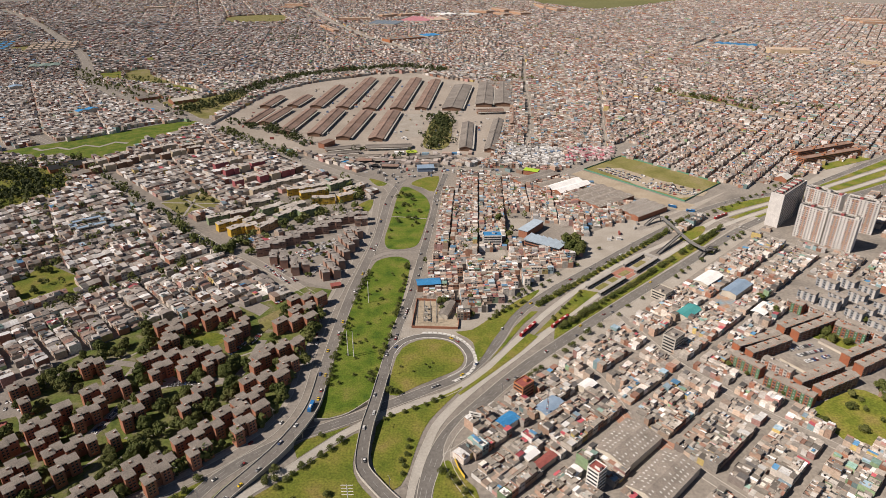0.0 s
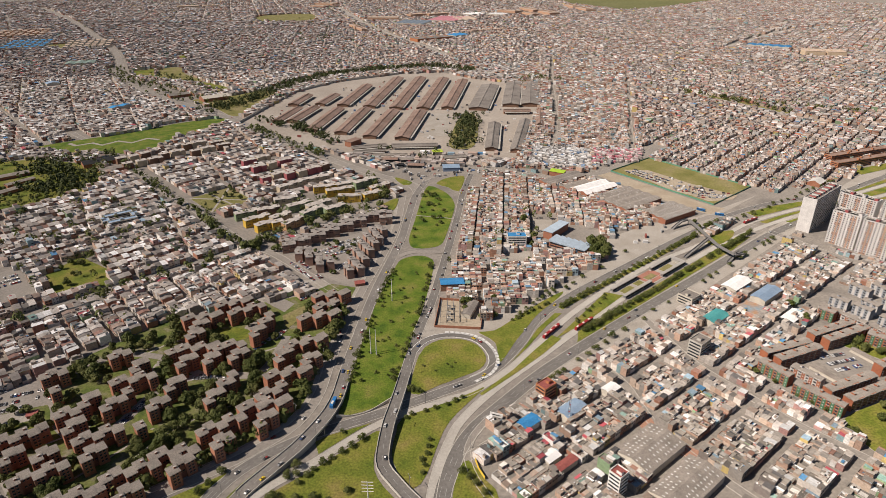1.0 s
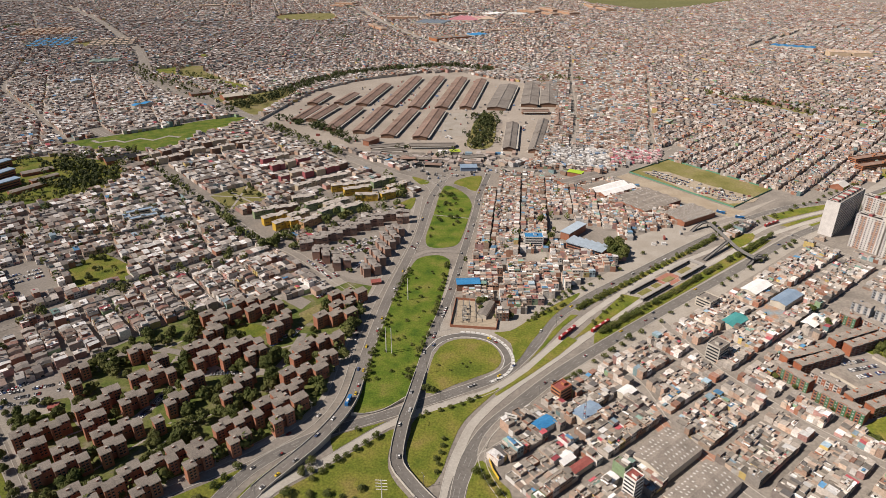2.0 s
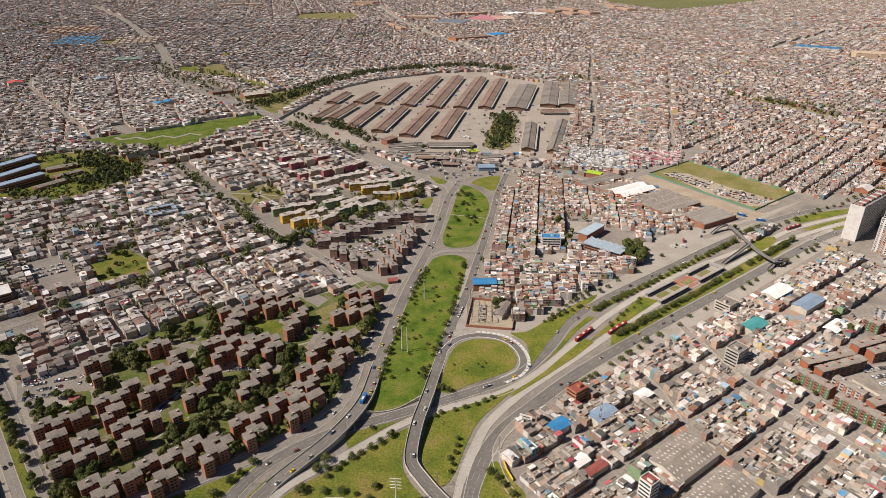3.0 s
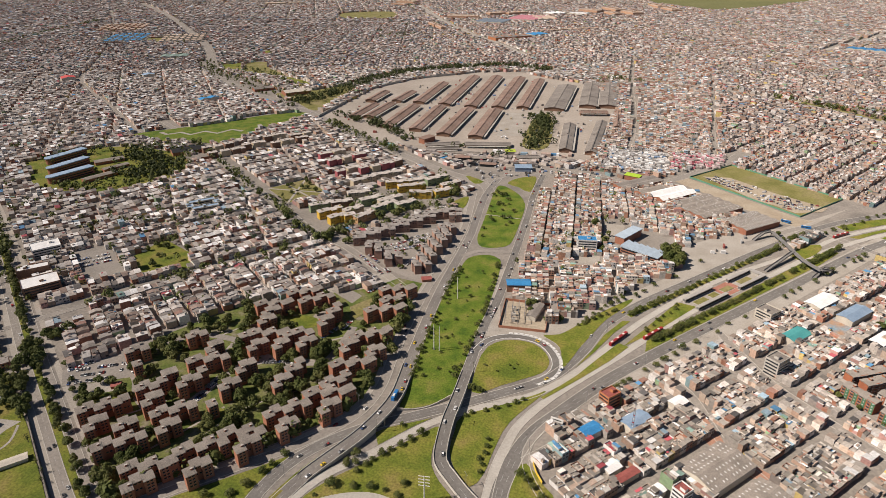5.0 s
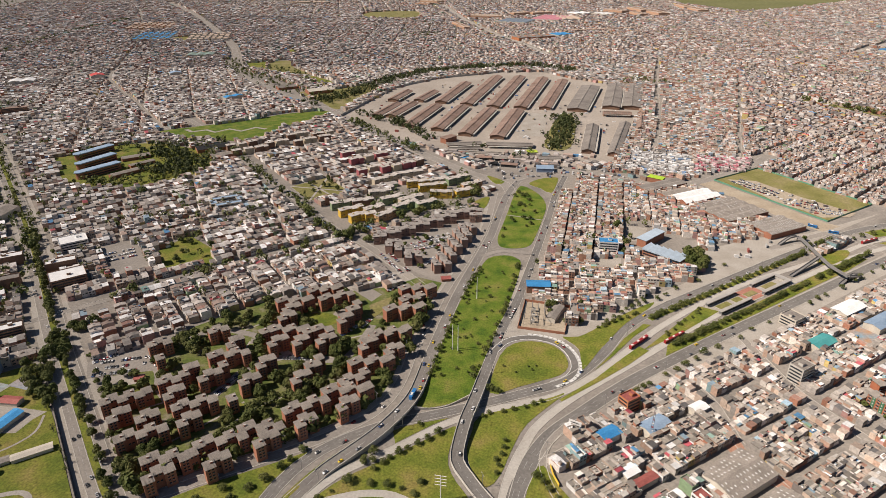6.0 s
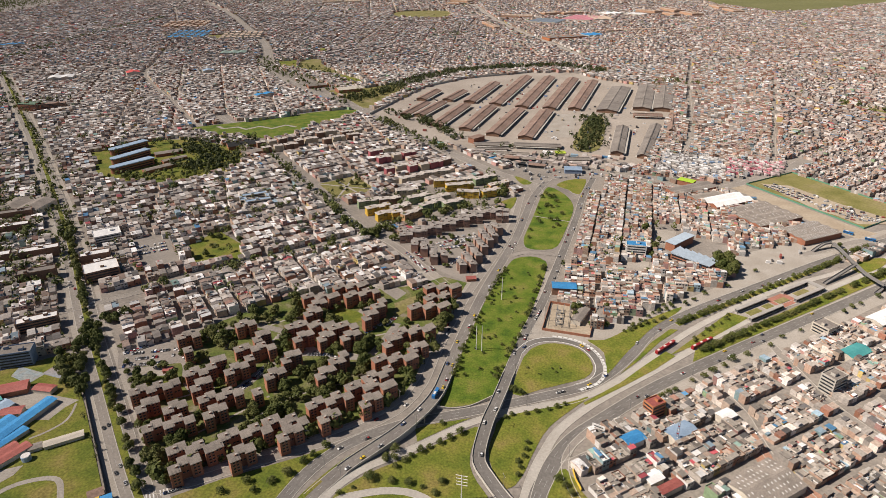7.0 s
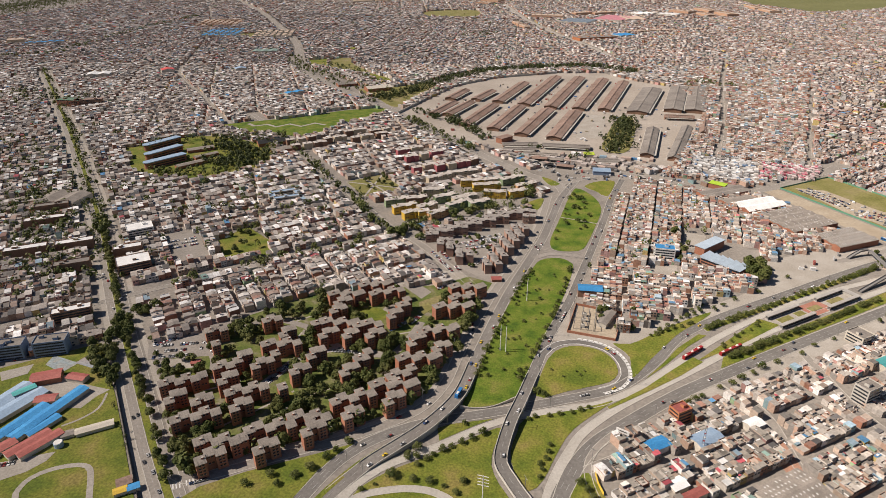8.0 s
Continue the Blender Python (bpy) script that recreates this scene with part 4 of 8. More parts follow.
    if detail > 1:
        # dark windows on the street front, two a floor
        for f in (0.9, 3.6, 6.3):
            for sx in (-0.23, 0.23):
                k = (h > f + 1.6) & (RNG.random(n) < 0.5)
                m = k.sum()
                b = lot_d * deep[k] / 2 + 0.02
                a = sx * lot_w
                rows.append(np.stack([x[k] + a * c[k] + b * s[k], y[k] + a * s[k] - b * c[k], np.full(m, f) + RNG.uniform(-0.3, 0.3, m), RNG.uniform(0.5, 1.1, m), np.full(m, 0.06), RNG.uniform(0.9, 1.4, m), p[k, 2], np.zeros(m), np.full(m, 2), np.full(m, 2)], 1))
    return np.concatenate(rows)


LOTS = {1: (6.2, 13.0, 4.0, 56, 5), 6: (6.2, 15.5, 8.0, 62, 6.2), 0: (6.4, 12.0, 7.4, 90, 6.4), 3: (6.4, 12.0, 7.4, 90, 6.4), 7: (5.8, 10.5, 5.6, 46, 5.8), 10: (6.4, 16.1, 2.1, 160, 6.4)}
RINGS = [((240, 860), 6.0, 12.5, 6.5, 76, 6, 2), ((860, 1300), 6.2, 12.5, 6.5, 90, 6, 1), ((1300, 2100), 6.6, 12.5, 5.0, 100, 6.6, 1), ((2100, 3000), 7.8, 13.0, 5.0, 110, 7.8, 0), ((3000, 5100), 12.0, 15.5, 5.5, 132, 12, 0)]


def patchwork(p, lot_w, lot_d, tall):
    """Blocks for lots whose depth is cut into three to five small roofs at changing heights, the highest at the street."""
    out = []
    for x, y, turn in p:
        c, s = math.cos(turn), math.sin(turn)
        cuts = [0.0, RNG.uniform(0.25, 0.45)]
        while cuts[-1] < 0.86:
            cuts.append(cuts[-1] + RNG.uniform(0.14, 0.34))
        cuts[-1] = 1.0
        jit = RNG.uniform(-0.5, 0.5)
        front = RNG.choice(tall) * 2.6 + RNG.uniform(-0.2, 0.4)
        for i, (a, b) in enumerate(zip(cuts[:-1], cuts[1:])):
            h = front if i == 0 else front * RNG.uniform(0.58, 0.98)
            halves = ((-0.5, 0.5),) if i == 0 or RNG.random() < 0.5 else ((-0.5, RNG.uniform(-0.2, 0.2)),)
            if len(halves) == 1 and halves[0][1] < 0.5:
                halves = (halves[0], (halves[0][1], 0.5))
            for k, (u0, u1) in enumerate(halves):
                hh = h if k == 0 else front * RNG.uniform(0.55, 1.0)
                u, v = (u0 + u1) / 2 * lot_w, ((a + b) / 2 - 0.5) * lot_d + (jit if i == 0 else 0)
                out.append((x + u * c - v * s, y + u * s + v * c, 0, (u1 - u0) * lot_w / 2 - 0.03, (b - a) * lot_d / 2 - 0.02, hh, turn, RNG.uniform(-0.3, 0.3), 0, 1))
                if RNG.random() < 0.3:
                    q = RNG.uniform(0.35, 0.8)
                    out.append((x + u * c - v * s, y + u * s + v * c, hh, (u1 - u0) * lot_w / 2 * q, (b - a) * lot_d / 2 * RNG.uniform(0.3, 0.8), RNG.uniform(0.5, 2.4), turn, RNG.uniform(-0.2, 0.2), 0, 1))
        v = -lot_d / 2 + jit - 0.02
        for f in np.arange(3.4, front - 1, 2.6):
            for u in (-0.24, 0.24):
                if RNG.random() < 0.75:
                    out.append((x + u * lot_w * c - v * s, y + u * lot_w * s + v * c, f, RNG.uniform(0.6, 1.1), 0.06, 1.3, turn, 0, 2, 2))
    return np.array(out)


# ---- brick apartment estate ----
M_BRICK_BROWN = mixed("pinkish_brown_brick", [(0.33, 0.20, 0.15), (0.41, 0.26, 0.20)], 0.08, 1.5, 0.88, 0.3)
M_FIBRE_PALE = mixed("weathered_grey_roof", [(0.28, 0.25, 0.225), (0.40, 0.36, 0.325)], 0.12, 1.2, 0.9, 0.35)


def apartment_parts(n_floors, sx, sy, brick, roof, storey=2.55):
    """Shared meshes of one stair module: walls with a low parapet, a pitched sheet roof, a chimney stack and a window."""
    h = n_floors * storey
    walls = Shape().box(0, 0, 0, sx, sy, h, brick)
    sheet = Shape()
    ring = [(-sx / 2 - 0.3, -sy / 2 - 0.3), (sx / 2 + 0.3, -sy / 2 - 0.3), (sx / 2 + 0.3, sy / 2 + 0.3), (-sx / 2 - 0.3, sy / 2 + 0.3)]
    sheet.solid(ring, h, [h + 0.25, h + 0.25, h + 0.95, h + 0.95], roof, roof)
    for k in (-0.28, 0.05, 0.36):
        sheet.box(k * sx, 0, h + 0.55, 0.12, sy + 0.4, 0.22, roof)
    stack = Shape().box(sx * 0.25, sy * 0.1, h + 0.4, 1.6, 1.3, 1.5, brick, M_KERB)
    win = Shape().box(0, 0, 0, 3.9, 0.14, 1.15, M_GLASS)
    win.box(0, -0.03, -0.1, 4.1, 0.22, 0.1, M_KERB)
    win.box(0, -0.05, 0, 0.9, 0.2, 1.15, brick)
    slot = Shape().box(0, 0, 0, 0.14, 1.2, 1.2, M_GLASS)
    return [s.mesh(n) for s, n in ((walls, "wall"), (sheet, "roof"), (stack, "roof_hut"), (win, "window"), (slot, "side_window"))]


MODULES = []


def apartment_row(name, label, group, meshes, size, x0, y0, x1, y1, n, turn, stagger, storey=2.55, floors=5, windows=True, rnd=random.Random(3), inset=False):
    """One building of n modules in a staggered row from one place to another."""
    sx, sy = size
    d = math.hypot(x1 - x0, y1 - y0)
    n = max(1, round(d / sx)) if inset else max(n, round(d / (sx * 0.93)) + 1)
    ob = thing(name, label, "apartment building", group, at=pose(x0, y0, 0))
    walls, sheet, stack, win, slot = meshes
    for i in range(n):
        t = (i + 0.5) / n if inset else i / max(1, n - 1)
        side = (i % 2 - 0.5) * stagger
        lift = -0.35 * (i % 3) - 0.06 * (int(abs(x0 * 3 + y0)) % 5)
        cx = (x1 - x0) * t - math.sin(turn) * side
        cy = (y1 - y0) * t + math.cos(turn) * side
        base = pose(cx, cy, lift, 0, 0, math.degrees(turn))
        MODULES.append((x0 + cx, y0 + cy))
        w = part("wall", walls, ob)
        w.matrix_basis = base
        r = part("roof", sheet, ob)
        r.matrix_basis = base
        if i % 3 == 0:
            k = part("roof_hut", stack, ob)
            k.matrix_basis = base
        if windows:
            for f in range(1 + i % 2, floors, 1 + (i + floors + 1) % 2):
                k = part("window", win, w)
                k.matrix_basis = pose(0, -sy / 2 - 0.06, f * storey + 0.95)
    return ob


BRICK5 = apartment_parts(5, 6.9, 7.6, M_BRICK, M_FIBRE)
ESTATE = "red brick apartment block with grey sheet roofs in a garden estate"
ESTATE_G = "brick estate blocks"


def estate(x0, y0, x1, y1, n):
    apartment_row("apartment_block", ESTATE, ESTATE_G, BRICK5, (6.9, 7.6), x0, y0, x1, y1, 1, radians(46), 4.0, floors=5)


estate(-245, 257, -238, 269, 2)
estate(-257, 272, -228, 282, 4)
estate(-213, 276, -208, 287, 2)
estate(-230, 292, -205, 306, 4)
estate(-190, 301, -185, 313, 2)
estate(-208, 313, -184, 320, 3)
estate(-287, 286, -264, 302, 4)
estate(-285, 307, -280, 316, 2)
estate(-305, 303, -303, 315, 2)
estate(-323, 319, -298, 335, 3)
estate(-280, 334, -278, 346, 2)
estate(-296, 350, -287, 355, 2)
estate(-267, 324, -246, 338, 4)
estate(-253, 309, -249, 320, 2)
estate(-266, 359, -257, 377, 3)
estate(-284, 362, -283, 375, 2)
estate(-275, 389, -250, 399, 4)
estate(-267, 406, -266, 419, 2)
estate(-334, 394, -324, 401, 2)
estate(-316, 378, -316, 378, 1)
estate(-294, 423, -286, 430, 2)
estate(-232, 342, -232, 342, 1)
estate(-232, 361, -227, 371, 2)
estate(-229, 384, -226, 397, 2)
estate(-170, 325, -165, 334, 2)
estate(-185, 337, -163, 354, 4)
estate(-147, 348, -142, 360, 2)
estate(-165, 364, -133, 374, 4)
estate(-156, 377, -141, 390, 3)
estate(-193, 371, -184, 402, 3)
estate(-157, 403, -127, 414, 4)
estate(-155, 425, -151, 440, 2)
estate(-152, 445, -124, 460, 4)
estate(-132, 423, -126, 434, 2)
estate(-213, 420, -209, 436, 2)
estate(-233, 414, -228, 427, 2)
estate(-194, 426, -188, 437, 2)
estate(-243, 436, -194, 447, 5)
estate(-187, 461, -181, 493, 3)
estate(-242, 455, -237, 465, 2)
estate(-258, 484, -229, 493, 3)
estate(-244, 469, -239, 481, 2)
estate(-236, 509, -210, 522, 3)
estate(-219, 496, -196, 511, 3)
estate(-152, 490, -120, 502, 3)
estate(-148, 531, -118, 540, 3)
estate(-142, 510, -125, 520, 2)
estate(-249, 431, -241, 436, 1)

BROWN5 = apartment_parts(4, 7.4, 7.6, M_BRICK_BROWN, M_FIBRE_PALE, 2.6)


def brown_row(x0, y0, x1, y1, windows):
    turn = math.atan2(y1 - y0, x1 - x0)
    apartment_row("apartment_row", "brown brick walk-up apartments with low sheet roofs", "brown walk-up rows", BROWN5, (7.4, 7.6), x0, y0, x1, y1, 1, turn, 1.3, 2.6, 4, windows, inset=True)


for row in ((-214, 650, -199, 655), (-213, 662, -185, 669), (-203, 674, -171, 684), (-189, 690, -157, 700), (-176, 706, -143, 716), (-162, 722, -129, 731), (-148, 738, -115, 749), (-135, 754, -99, 757), (-113, 738, -96, 741)):
    brown_row(*row, True)
for row in ((-189, 626, -192, 645), (-175, 617, -182, 646), (-159, 600, -167, 631), (-149, 607, -152, 620), (-124, 589, -129, 602), (-113, 594, -128, 621), (-111, 615, -127, 644), (-109, 639, -123, 663), (-106, 658, -123, 688), (-103, 672, -119, 707), (-101, 696, -112, 712)):
    brown_row(*row, False)
keep_free(poly=[(-225, 648), (-190, 690), (-150, 730), (-112, 770), (-92, 760), (-92, 690), (-100, 600), (-112, 548), (-170, 600)])
paving("brown_row_yard", "grey asphalt yard with parked cars between brown apartments", [(-205, 640), (-176, 676), (-110, 728), (-97, 735), (-98, 690), (-106, 620), (-118, 572), (-150, 590)], M_STREET, 0.1)

M_ROOF_LIGHT = mixed("pale_flat_roof", [(0.42, 0.375, 0.335), (0.60, 0.55, 0.50)], 0.1, 0.8, 0.9, 0.35)
PAINTS = {"yellow": plain("yellow_render", (0.66, 0.43, 0.07)), "cream": plain("cream_render", (0.56, 0.47, 0.34)), "green": plain("green_render", (0.26, 0.33, 0.19)), "peach": plain("peach_render", (0.60, 0.36, 0.19)),
          "red": plain("red_render", (0.42, 0.13, 0.14)), "grey-brown": M_BRICK_DARK}
PAINTED = {c: apartment_parts(4, 8.0, 9.0, m, M_ROOF_LIGHT) for c, m in PAINTS.items()}
PR = random.Random(23)


def painted_row(x0, y0, x1, y1, colours):
    """A line of short painted buildings, each two or three modules long and set back from the last."""
    d = math.hypot(x1 - x0, y1 - y0)
    c, s = (x1 - x0) / d, (y1 - y0) / d
    u, k = 0.0, 0
    while u < d - 8:
        n = PR.choice((2, 2, 3))
        off = PR.uniform(-2.5, 2.5)
        x, y = x0 + c * (u + 4) - s * off, y0 + s * (u + 4) + c * off
        colour = colours[k % len(colours)]
        apartment_row("apartment_row", "four-storey " + colour + " painted apartments with pale flat roofs", "painted walk-up rows", PAINTED[colour], (8.0, 9.0), x, y, x + c * 7.6 * (n - 1), y + s * 7.6 * (n - 1), n, math.atan2(s, c), PR.uniform(0.5, 2.5), floors=4, windows=False)
        u += n * 8 + PR.uniform(1, 5)
        k += 1
    keep_free(line=[(x0, y0), (x1, y1)], width=18)


for colour, x0, y0, x1, y1 in (("yellow", -282, 719, -256, 742), ("yellow", -262, 704, -247, 720), ("cream", -250, 729, -231, 750), ("yellow", -245, 714, -233, 723), ("peach", -229, 710, -212, 737), ("green", -301, 740, -274, 760), ("grey-brown", -276, 755, -251, 770),
                               ("green", -240, 769, -215, 793), ("cream", -264, 793, -236, 807), ("green", -215, 746, -192, 776), ("cream", -214, 771, -189, 798), ("green", -188, 762, -166, 783), ("yellow", -180, 812, -150, 817), ("yellow", -201, 831, -165, 850),
                               ("yellow", -223, 846, -191, 857), ("cream", -191, 857, -168, 875), ("yellow", -146, 818, -124, 836), ("green", -167, 865, -141, 893), ("peach", -141, 845, -117, 867), ("cream", -250, 874, -212, 901), ("cream", -273, 841, -247, 872)):
    apartment_row("apartment_row", "four-storey " + colour + " painted apartments with pale flat roofs", "painted walk-up rows", PAINTED[colour], (8.0, 9.0), x0, y0, x1, y1, 1, math.atan2(y1 - y0, x1 - x0), PR.uniform(0.6, 1.8), floors=4, windows=colour != "grey-brown", inset=True)
    keep_free(line=[(x0, y0), (x1, y1)], width=18)
for row in ((-365, 960, -325, 1005), (-340, 930, -300, 972), (-278, 900, -222, 958), (-310, 880, -262, 930)):
    painted_row(*row, ("red", "cream", "red", "grey-brown"))
for row in ((-573, 962, -530, 1008), (-548, 935, -500, 985), (-515, 990, -480, 1026), (-470, 1010, -430, 1052), (-455, 1060, -420, 1098), (-500, 1045, -465, 1080)):
    painted_row(*row, ("grey-brown", "cream"))
keep_free(poly=[(-306, 738), (-254, 664), (-112, 790), (-110, 840), (-130, 890), (-160, 900), (-195, 870), (-225, 835), (-245, 790)])

# estate with green and orange brick ends
M_EST_BRICK = mixed("orange_brick", [(0.30, 0.105, 0.058), (0.39, 0.145, 0.075)], 0.1, 1.2, 0.85, 0.25)
M_EST_GREEN = plain("green_facade_paint", (0.06, 0.17, 0.09))
M_EST_WHITE = plain("white_facade_render", (0.55, 0.52, 0.49))
M_EST_BLUE = plain("grey_blue_facade_render", (0.30, 0.32, 0.35))
M_EST_ROOF = mixed("brown_grey_sheet_roof", [(0.27, 0.235, 0.20), (0.345, 0.305, 0.265)], 0.12, 1.2, 0.9, 0.3)


def slab_block(label, x0, y0, x1, y1, floors, wall_m, strip_m, width=9.0, bay=7.0):
    """A walk-up slab between two places on its ridge: long walls with painted stair strips, rows of windows, a two-pitched sheet roof and stair huts."""
    d, st = math.hypot(x1 - x0, y1 - y0), 2.6
    h = floors * st
    ob = thing("estate_block", label, "apartment building", "painted estate blocks", at=pose((x0 + x1) / 2, (y0 + y1) / 2, 0, 0, 0, math.degrees(math.atan2(y1 - y0, x1 - x0))))
    wall = part("wall", Shape().box(0, 0, 0, d, width, h, wall_m), ob)
    n = max(2, round(d / bay))
    b = d / n
    face = 1 if (ob.matrix_basis.to_3x3() @ Vector((0, 1, 0))).dot(ob.matrix_basis.translation) < 0 else -1  # the long side that looks south
    for k in range(n):
        bx = -d / 2 + (k + 0.5) * b
        drop = 0.35 * (k % 2)
        roof = Shape()
        for sg in (-1, 1):
            lo, hi = h + 0.1 - drop, h + 1.2 - drop
            ring = [(bx - b / 2, 0), (bx + b / 2, 0), (bx + b / 2, sg * (width / 2 + 0.5)), (bx - b / 2, sg * (width / 2 + 0.5))]
            zs = [hi, hi, lo, lo]
            if sg < 0:
                ring, zs = ring[::-1], zs[::-1]
            roof.solid(ring, h - 0.5, zs, M_EST_ROOF)
        part("roof", roof, ob)
        part("stair_strip", Shape().box(bx + b * 0.26, face * (width / 2 + 0.12), 0, b * 0.42, 0.3, h - 0.3, strip_m), wall, "painted stair strip")
        for f in range(floors):
            win = Shape().box(bx - b * 0.2, face * (width / 2 + 0.08), f * st + 0.9, b * 0.32, 0.2, 1.25, M_GLASS)
            win.box(bx - b * 0.2, face * (width / 2 + 0.14), f * st + 0.72, b * 0.36, 0.3, 0.16, M_EST_WHITE)
            win.box(bx + b * 0.26, face * (width / 2 + 0.28), f * st + 1.0, b * 0.14, 0.1, 1.0, M_EST_WHITE)
            part("window", win, wall)
        if k % 2:
            part("stair_hut", Shape().box(bx - b / 2, 0.8, h + 0.5, 1.9, 2.6, 1.7, wall_m, M_EST_ROOF), ob)
    return ob


EST_ORANGE = "four-storey orange brick estate block with a brown sheet roof"
EST_GREEN = "four-storey estate block with green stair strips and sheet roof"
EST_WHITE = "white and brick estate row with a grey sheet roof"
EST_BLUE = "grey-blue estate block with pale stair strips and sheet roof"
for x0, y0, x1, y1 in ((248, 446, 263, 424), (263, 417, 287, 388), (340, 536, 349, 525), (361, 493, 380, 476)):
    slab_block(EST_GREEN, x0, y0, x1, y1, 4, M_EST_BRICK, M_EST_GREEN, 8.6, 6.4)
for x0, y0, x1, y1 in ((255, 458, 301, 477), (262, 448, 306, 469), (308, 487, 356, 511), (317, 479, 365, 503), (283, 408, 330, 430), (293, 397, 334, 417), (341, 442, 385, 464), (344, 428, 381, 448)):
    slab_block(EST_ORANGE, x0, y0, x1, y1, 4, M_EST_BRICK, M_BRICK_DARK, 8.0)
for x0, y0, x1, y1 in ((273, 443, 288, 423), (346, 546, 371, 512), (374, 509, 396, 476)):
    slab_block(EST_WHITE, x0, y0, x1, y1, 3, M_EST_WHITE, M_EST_BRICK, 8.0)
for x0, y0, x1, y1 in ((362, 559, 373, 546), (377, 544, 386, 530), (390, 553, 398, 539), (390, 523, 398, 509), (399, 502, 408, 486), (396, 585, 406, 568), (419, 587, 427, 570), (404, 529, 412, 515), (431, 569, 439, 555), (414, 504, 423, 490), (412, 556, 420, 542), (425, 535, 433, 521)):
    slab_block(EST_BLUE, x0, y0, x1, y1, 4, M_EST_BLUE, M_EST_WHITE, 8.0, 6.0)
keep_free(poly=[(230, 440), (262, 470), (310, 505), (330, 530), (358, 575), (400, 600), (450, 580), (440, 440), (360, 410), (336, 405), (286, 374)])
paving("estate_car_park", "concrete car park between painted estate blocks", [(303, 458), (311, 471), (345, 482), (356, 460), (339, 445), (318, 439)], M_STREET, 0.1)
lawn("estate_garden", "planted garden beside the estate car park", [(336, 484), (356, 494), (372, 470), (358, 464)], M_GRASS, 0.3, smooth=False)
for x0, y0, a in ((346, 466, -61), (299, 440, -59)):
    ob = thing("garage_block", "long low garage block with a sheet roof", "garage", "estate garages", at=pose(x0, y0, 0, 0, 0, a))
    part("shed_body", Shape().gable(0, 0, 0, 24, 6, 2.8, 0.6, M_CREAM, M_FIBRE, 0), ob)


# ---- residential towers ----
M_TOWER = plain("white_tower_render", (0.66, 0.63, 0.60))
M_TOWER_BRICK = plain("brick_tower_panel", (0.50, 0.31, 0.225))


def tower(x, y, turn, sx, sy, floors, label, group="", blank=False):
    """A slab tower: pale walls, brick balcony columns with sills and openings on each floor, corner piers, roof tanks and red lift rooms."""
    st = 2.55
    h = floors * st
    ob = thing("residential_tower", label, "tower block", group, at=pose(x, y, 0, 0, 0, turn))
    part("wall", Shape().box(0, 0, 0, sx, sy, h, M_TOWER, M_FIBRE_GREY), ob)
    bays = max(2, round(sx / 14)) if not blank else round(sx / 8)
    bw = sx / bays
    for b in range(bays):
        bx = -sx / 2 + (b + 0.5) * bw
        for sg in (-1, 1):
            front = sg * sy / 2
            if not blank:
                col = Shape().box(bx, front + sg * 0.15, 0, bw * 0.42, 0.3, h - 0.6, M_TOWER_BRICK)
                rail = Shape()
                for f in range(floors):
                    for k in (-0.16, 0.09):
                        rail.box(bx + k * bw, front + sg * 0.42, f * st + 0.15, bw * 0.13, 0.7, 1.0, M_TOWER if (f + b) % 5 else M_TOWER_BRICK)
                part("balcony_stack", col, ob, "salmon brick balcony column")
                part("balcony_rails", rail, ob, "pale balcony fronts")
            glass = Shape()
            for f in range(floors):
                for k, w in ((-0.16, 0.12), (0.09, 0.12), (0.36, 0.1), (-0.4, 0.07)):
                    glass.box(bx + k * bw, front + sg * 0.3, f * st + 1.2, bw * w, 0.14, 1.15, M_GLASS)
            part("window_stack", glass, ob, "dark window openings")
    for sg in (-1, 1):
        part("pier", Shape().box(sg * (sx / 2 + 0.2), 0, 0, 0.8, sy + 1.4, h + 1.0, M_TOWER), ob)
    for k in range(bays):
        bx = -sx / 2 + (k + 0.5) * bw
        part("lift_room", Shape().box(bx + bw * 0.3, 0, h, 3.4, sy * 0.5, 3.0, M_RED_ROOM if k % 2 == 0 else M_TOWER, M_FIBRE_GREY), ob, "roof lift room")
        tanks = Shape()
        for q in (-0.3, -0.1, 0.1):
            tanks.box(bx + q * bw, 0, h, bw * 0.14, sy * 0.45, 1.5, M_DARK, M_KERB)
        part("roof_tanks", tanks, ob, "dark roof water tanks")
    part("roof_parapet", Shape().box(0, -sy / 2, h, sx, 0.3, 1.1, M_TOWER).box(0, sy / 2, h, sx, 0.3, 1.1, M_TOWER), ob)
    return ob


M_RED_ROOM = plain("red_lift_room", (0.40, 0.10, 0.10))
tower(446.5, 766.5, 44, 78, 14.6, 17, "tall pale slab tower with a blank white end wall", blank=True)
for x, y, turn, sx in ((490, 758.5, -52, 42), (521, 728, -40, 34), (447, 702.4, -50, 30), (467, 675.5, -44, 30)):
    tower(x, y, turn, sx, 14, 16, "cream and brick residential tower with balcony stacks", "brick residential towers")
keep_free(poly=[(404, 740), (470, 806), (548, 735), (530, 690), (484, 646), (466, 644), (415, 700)])

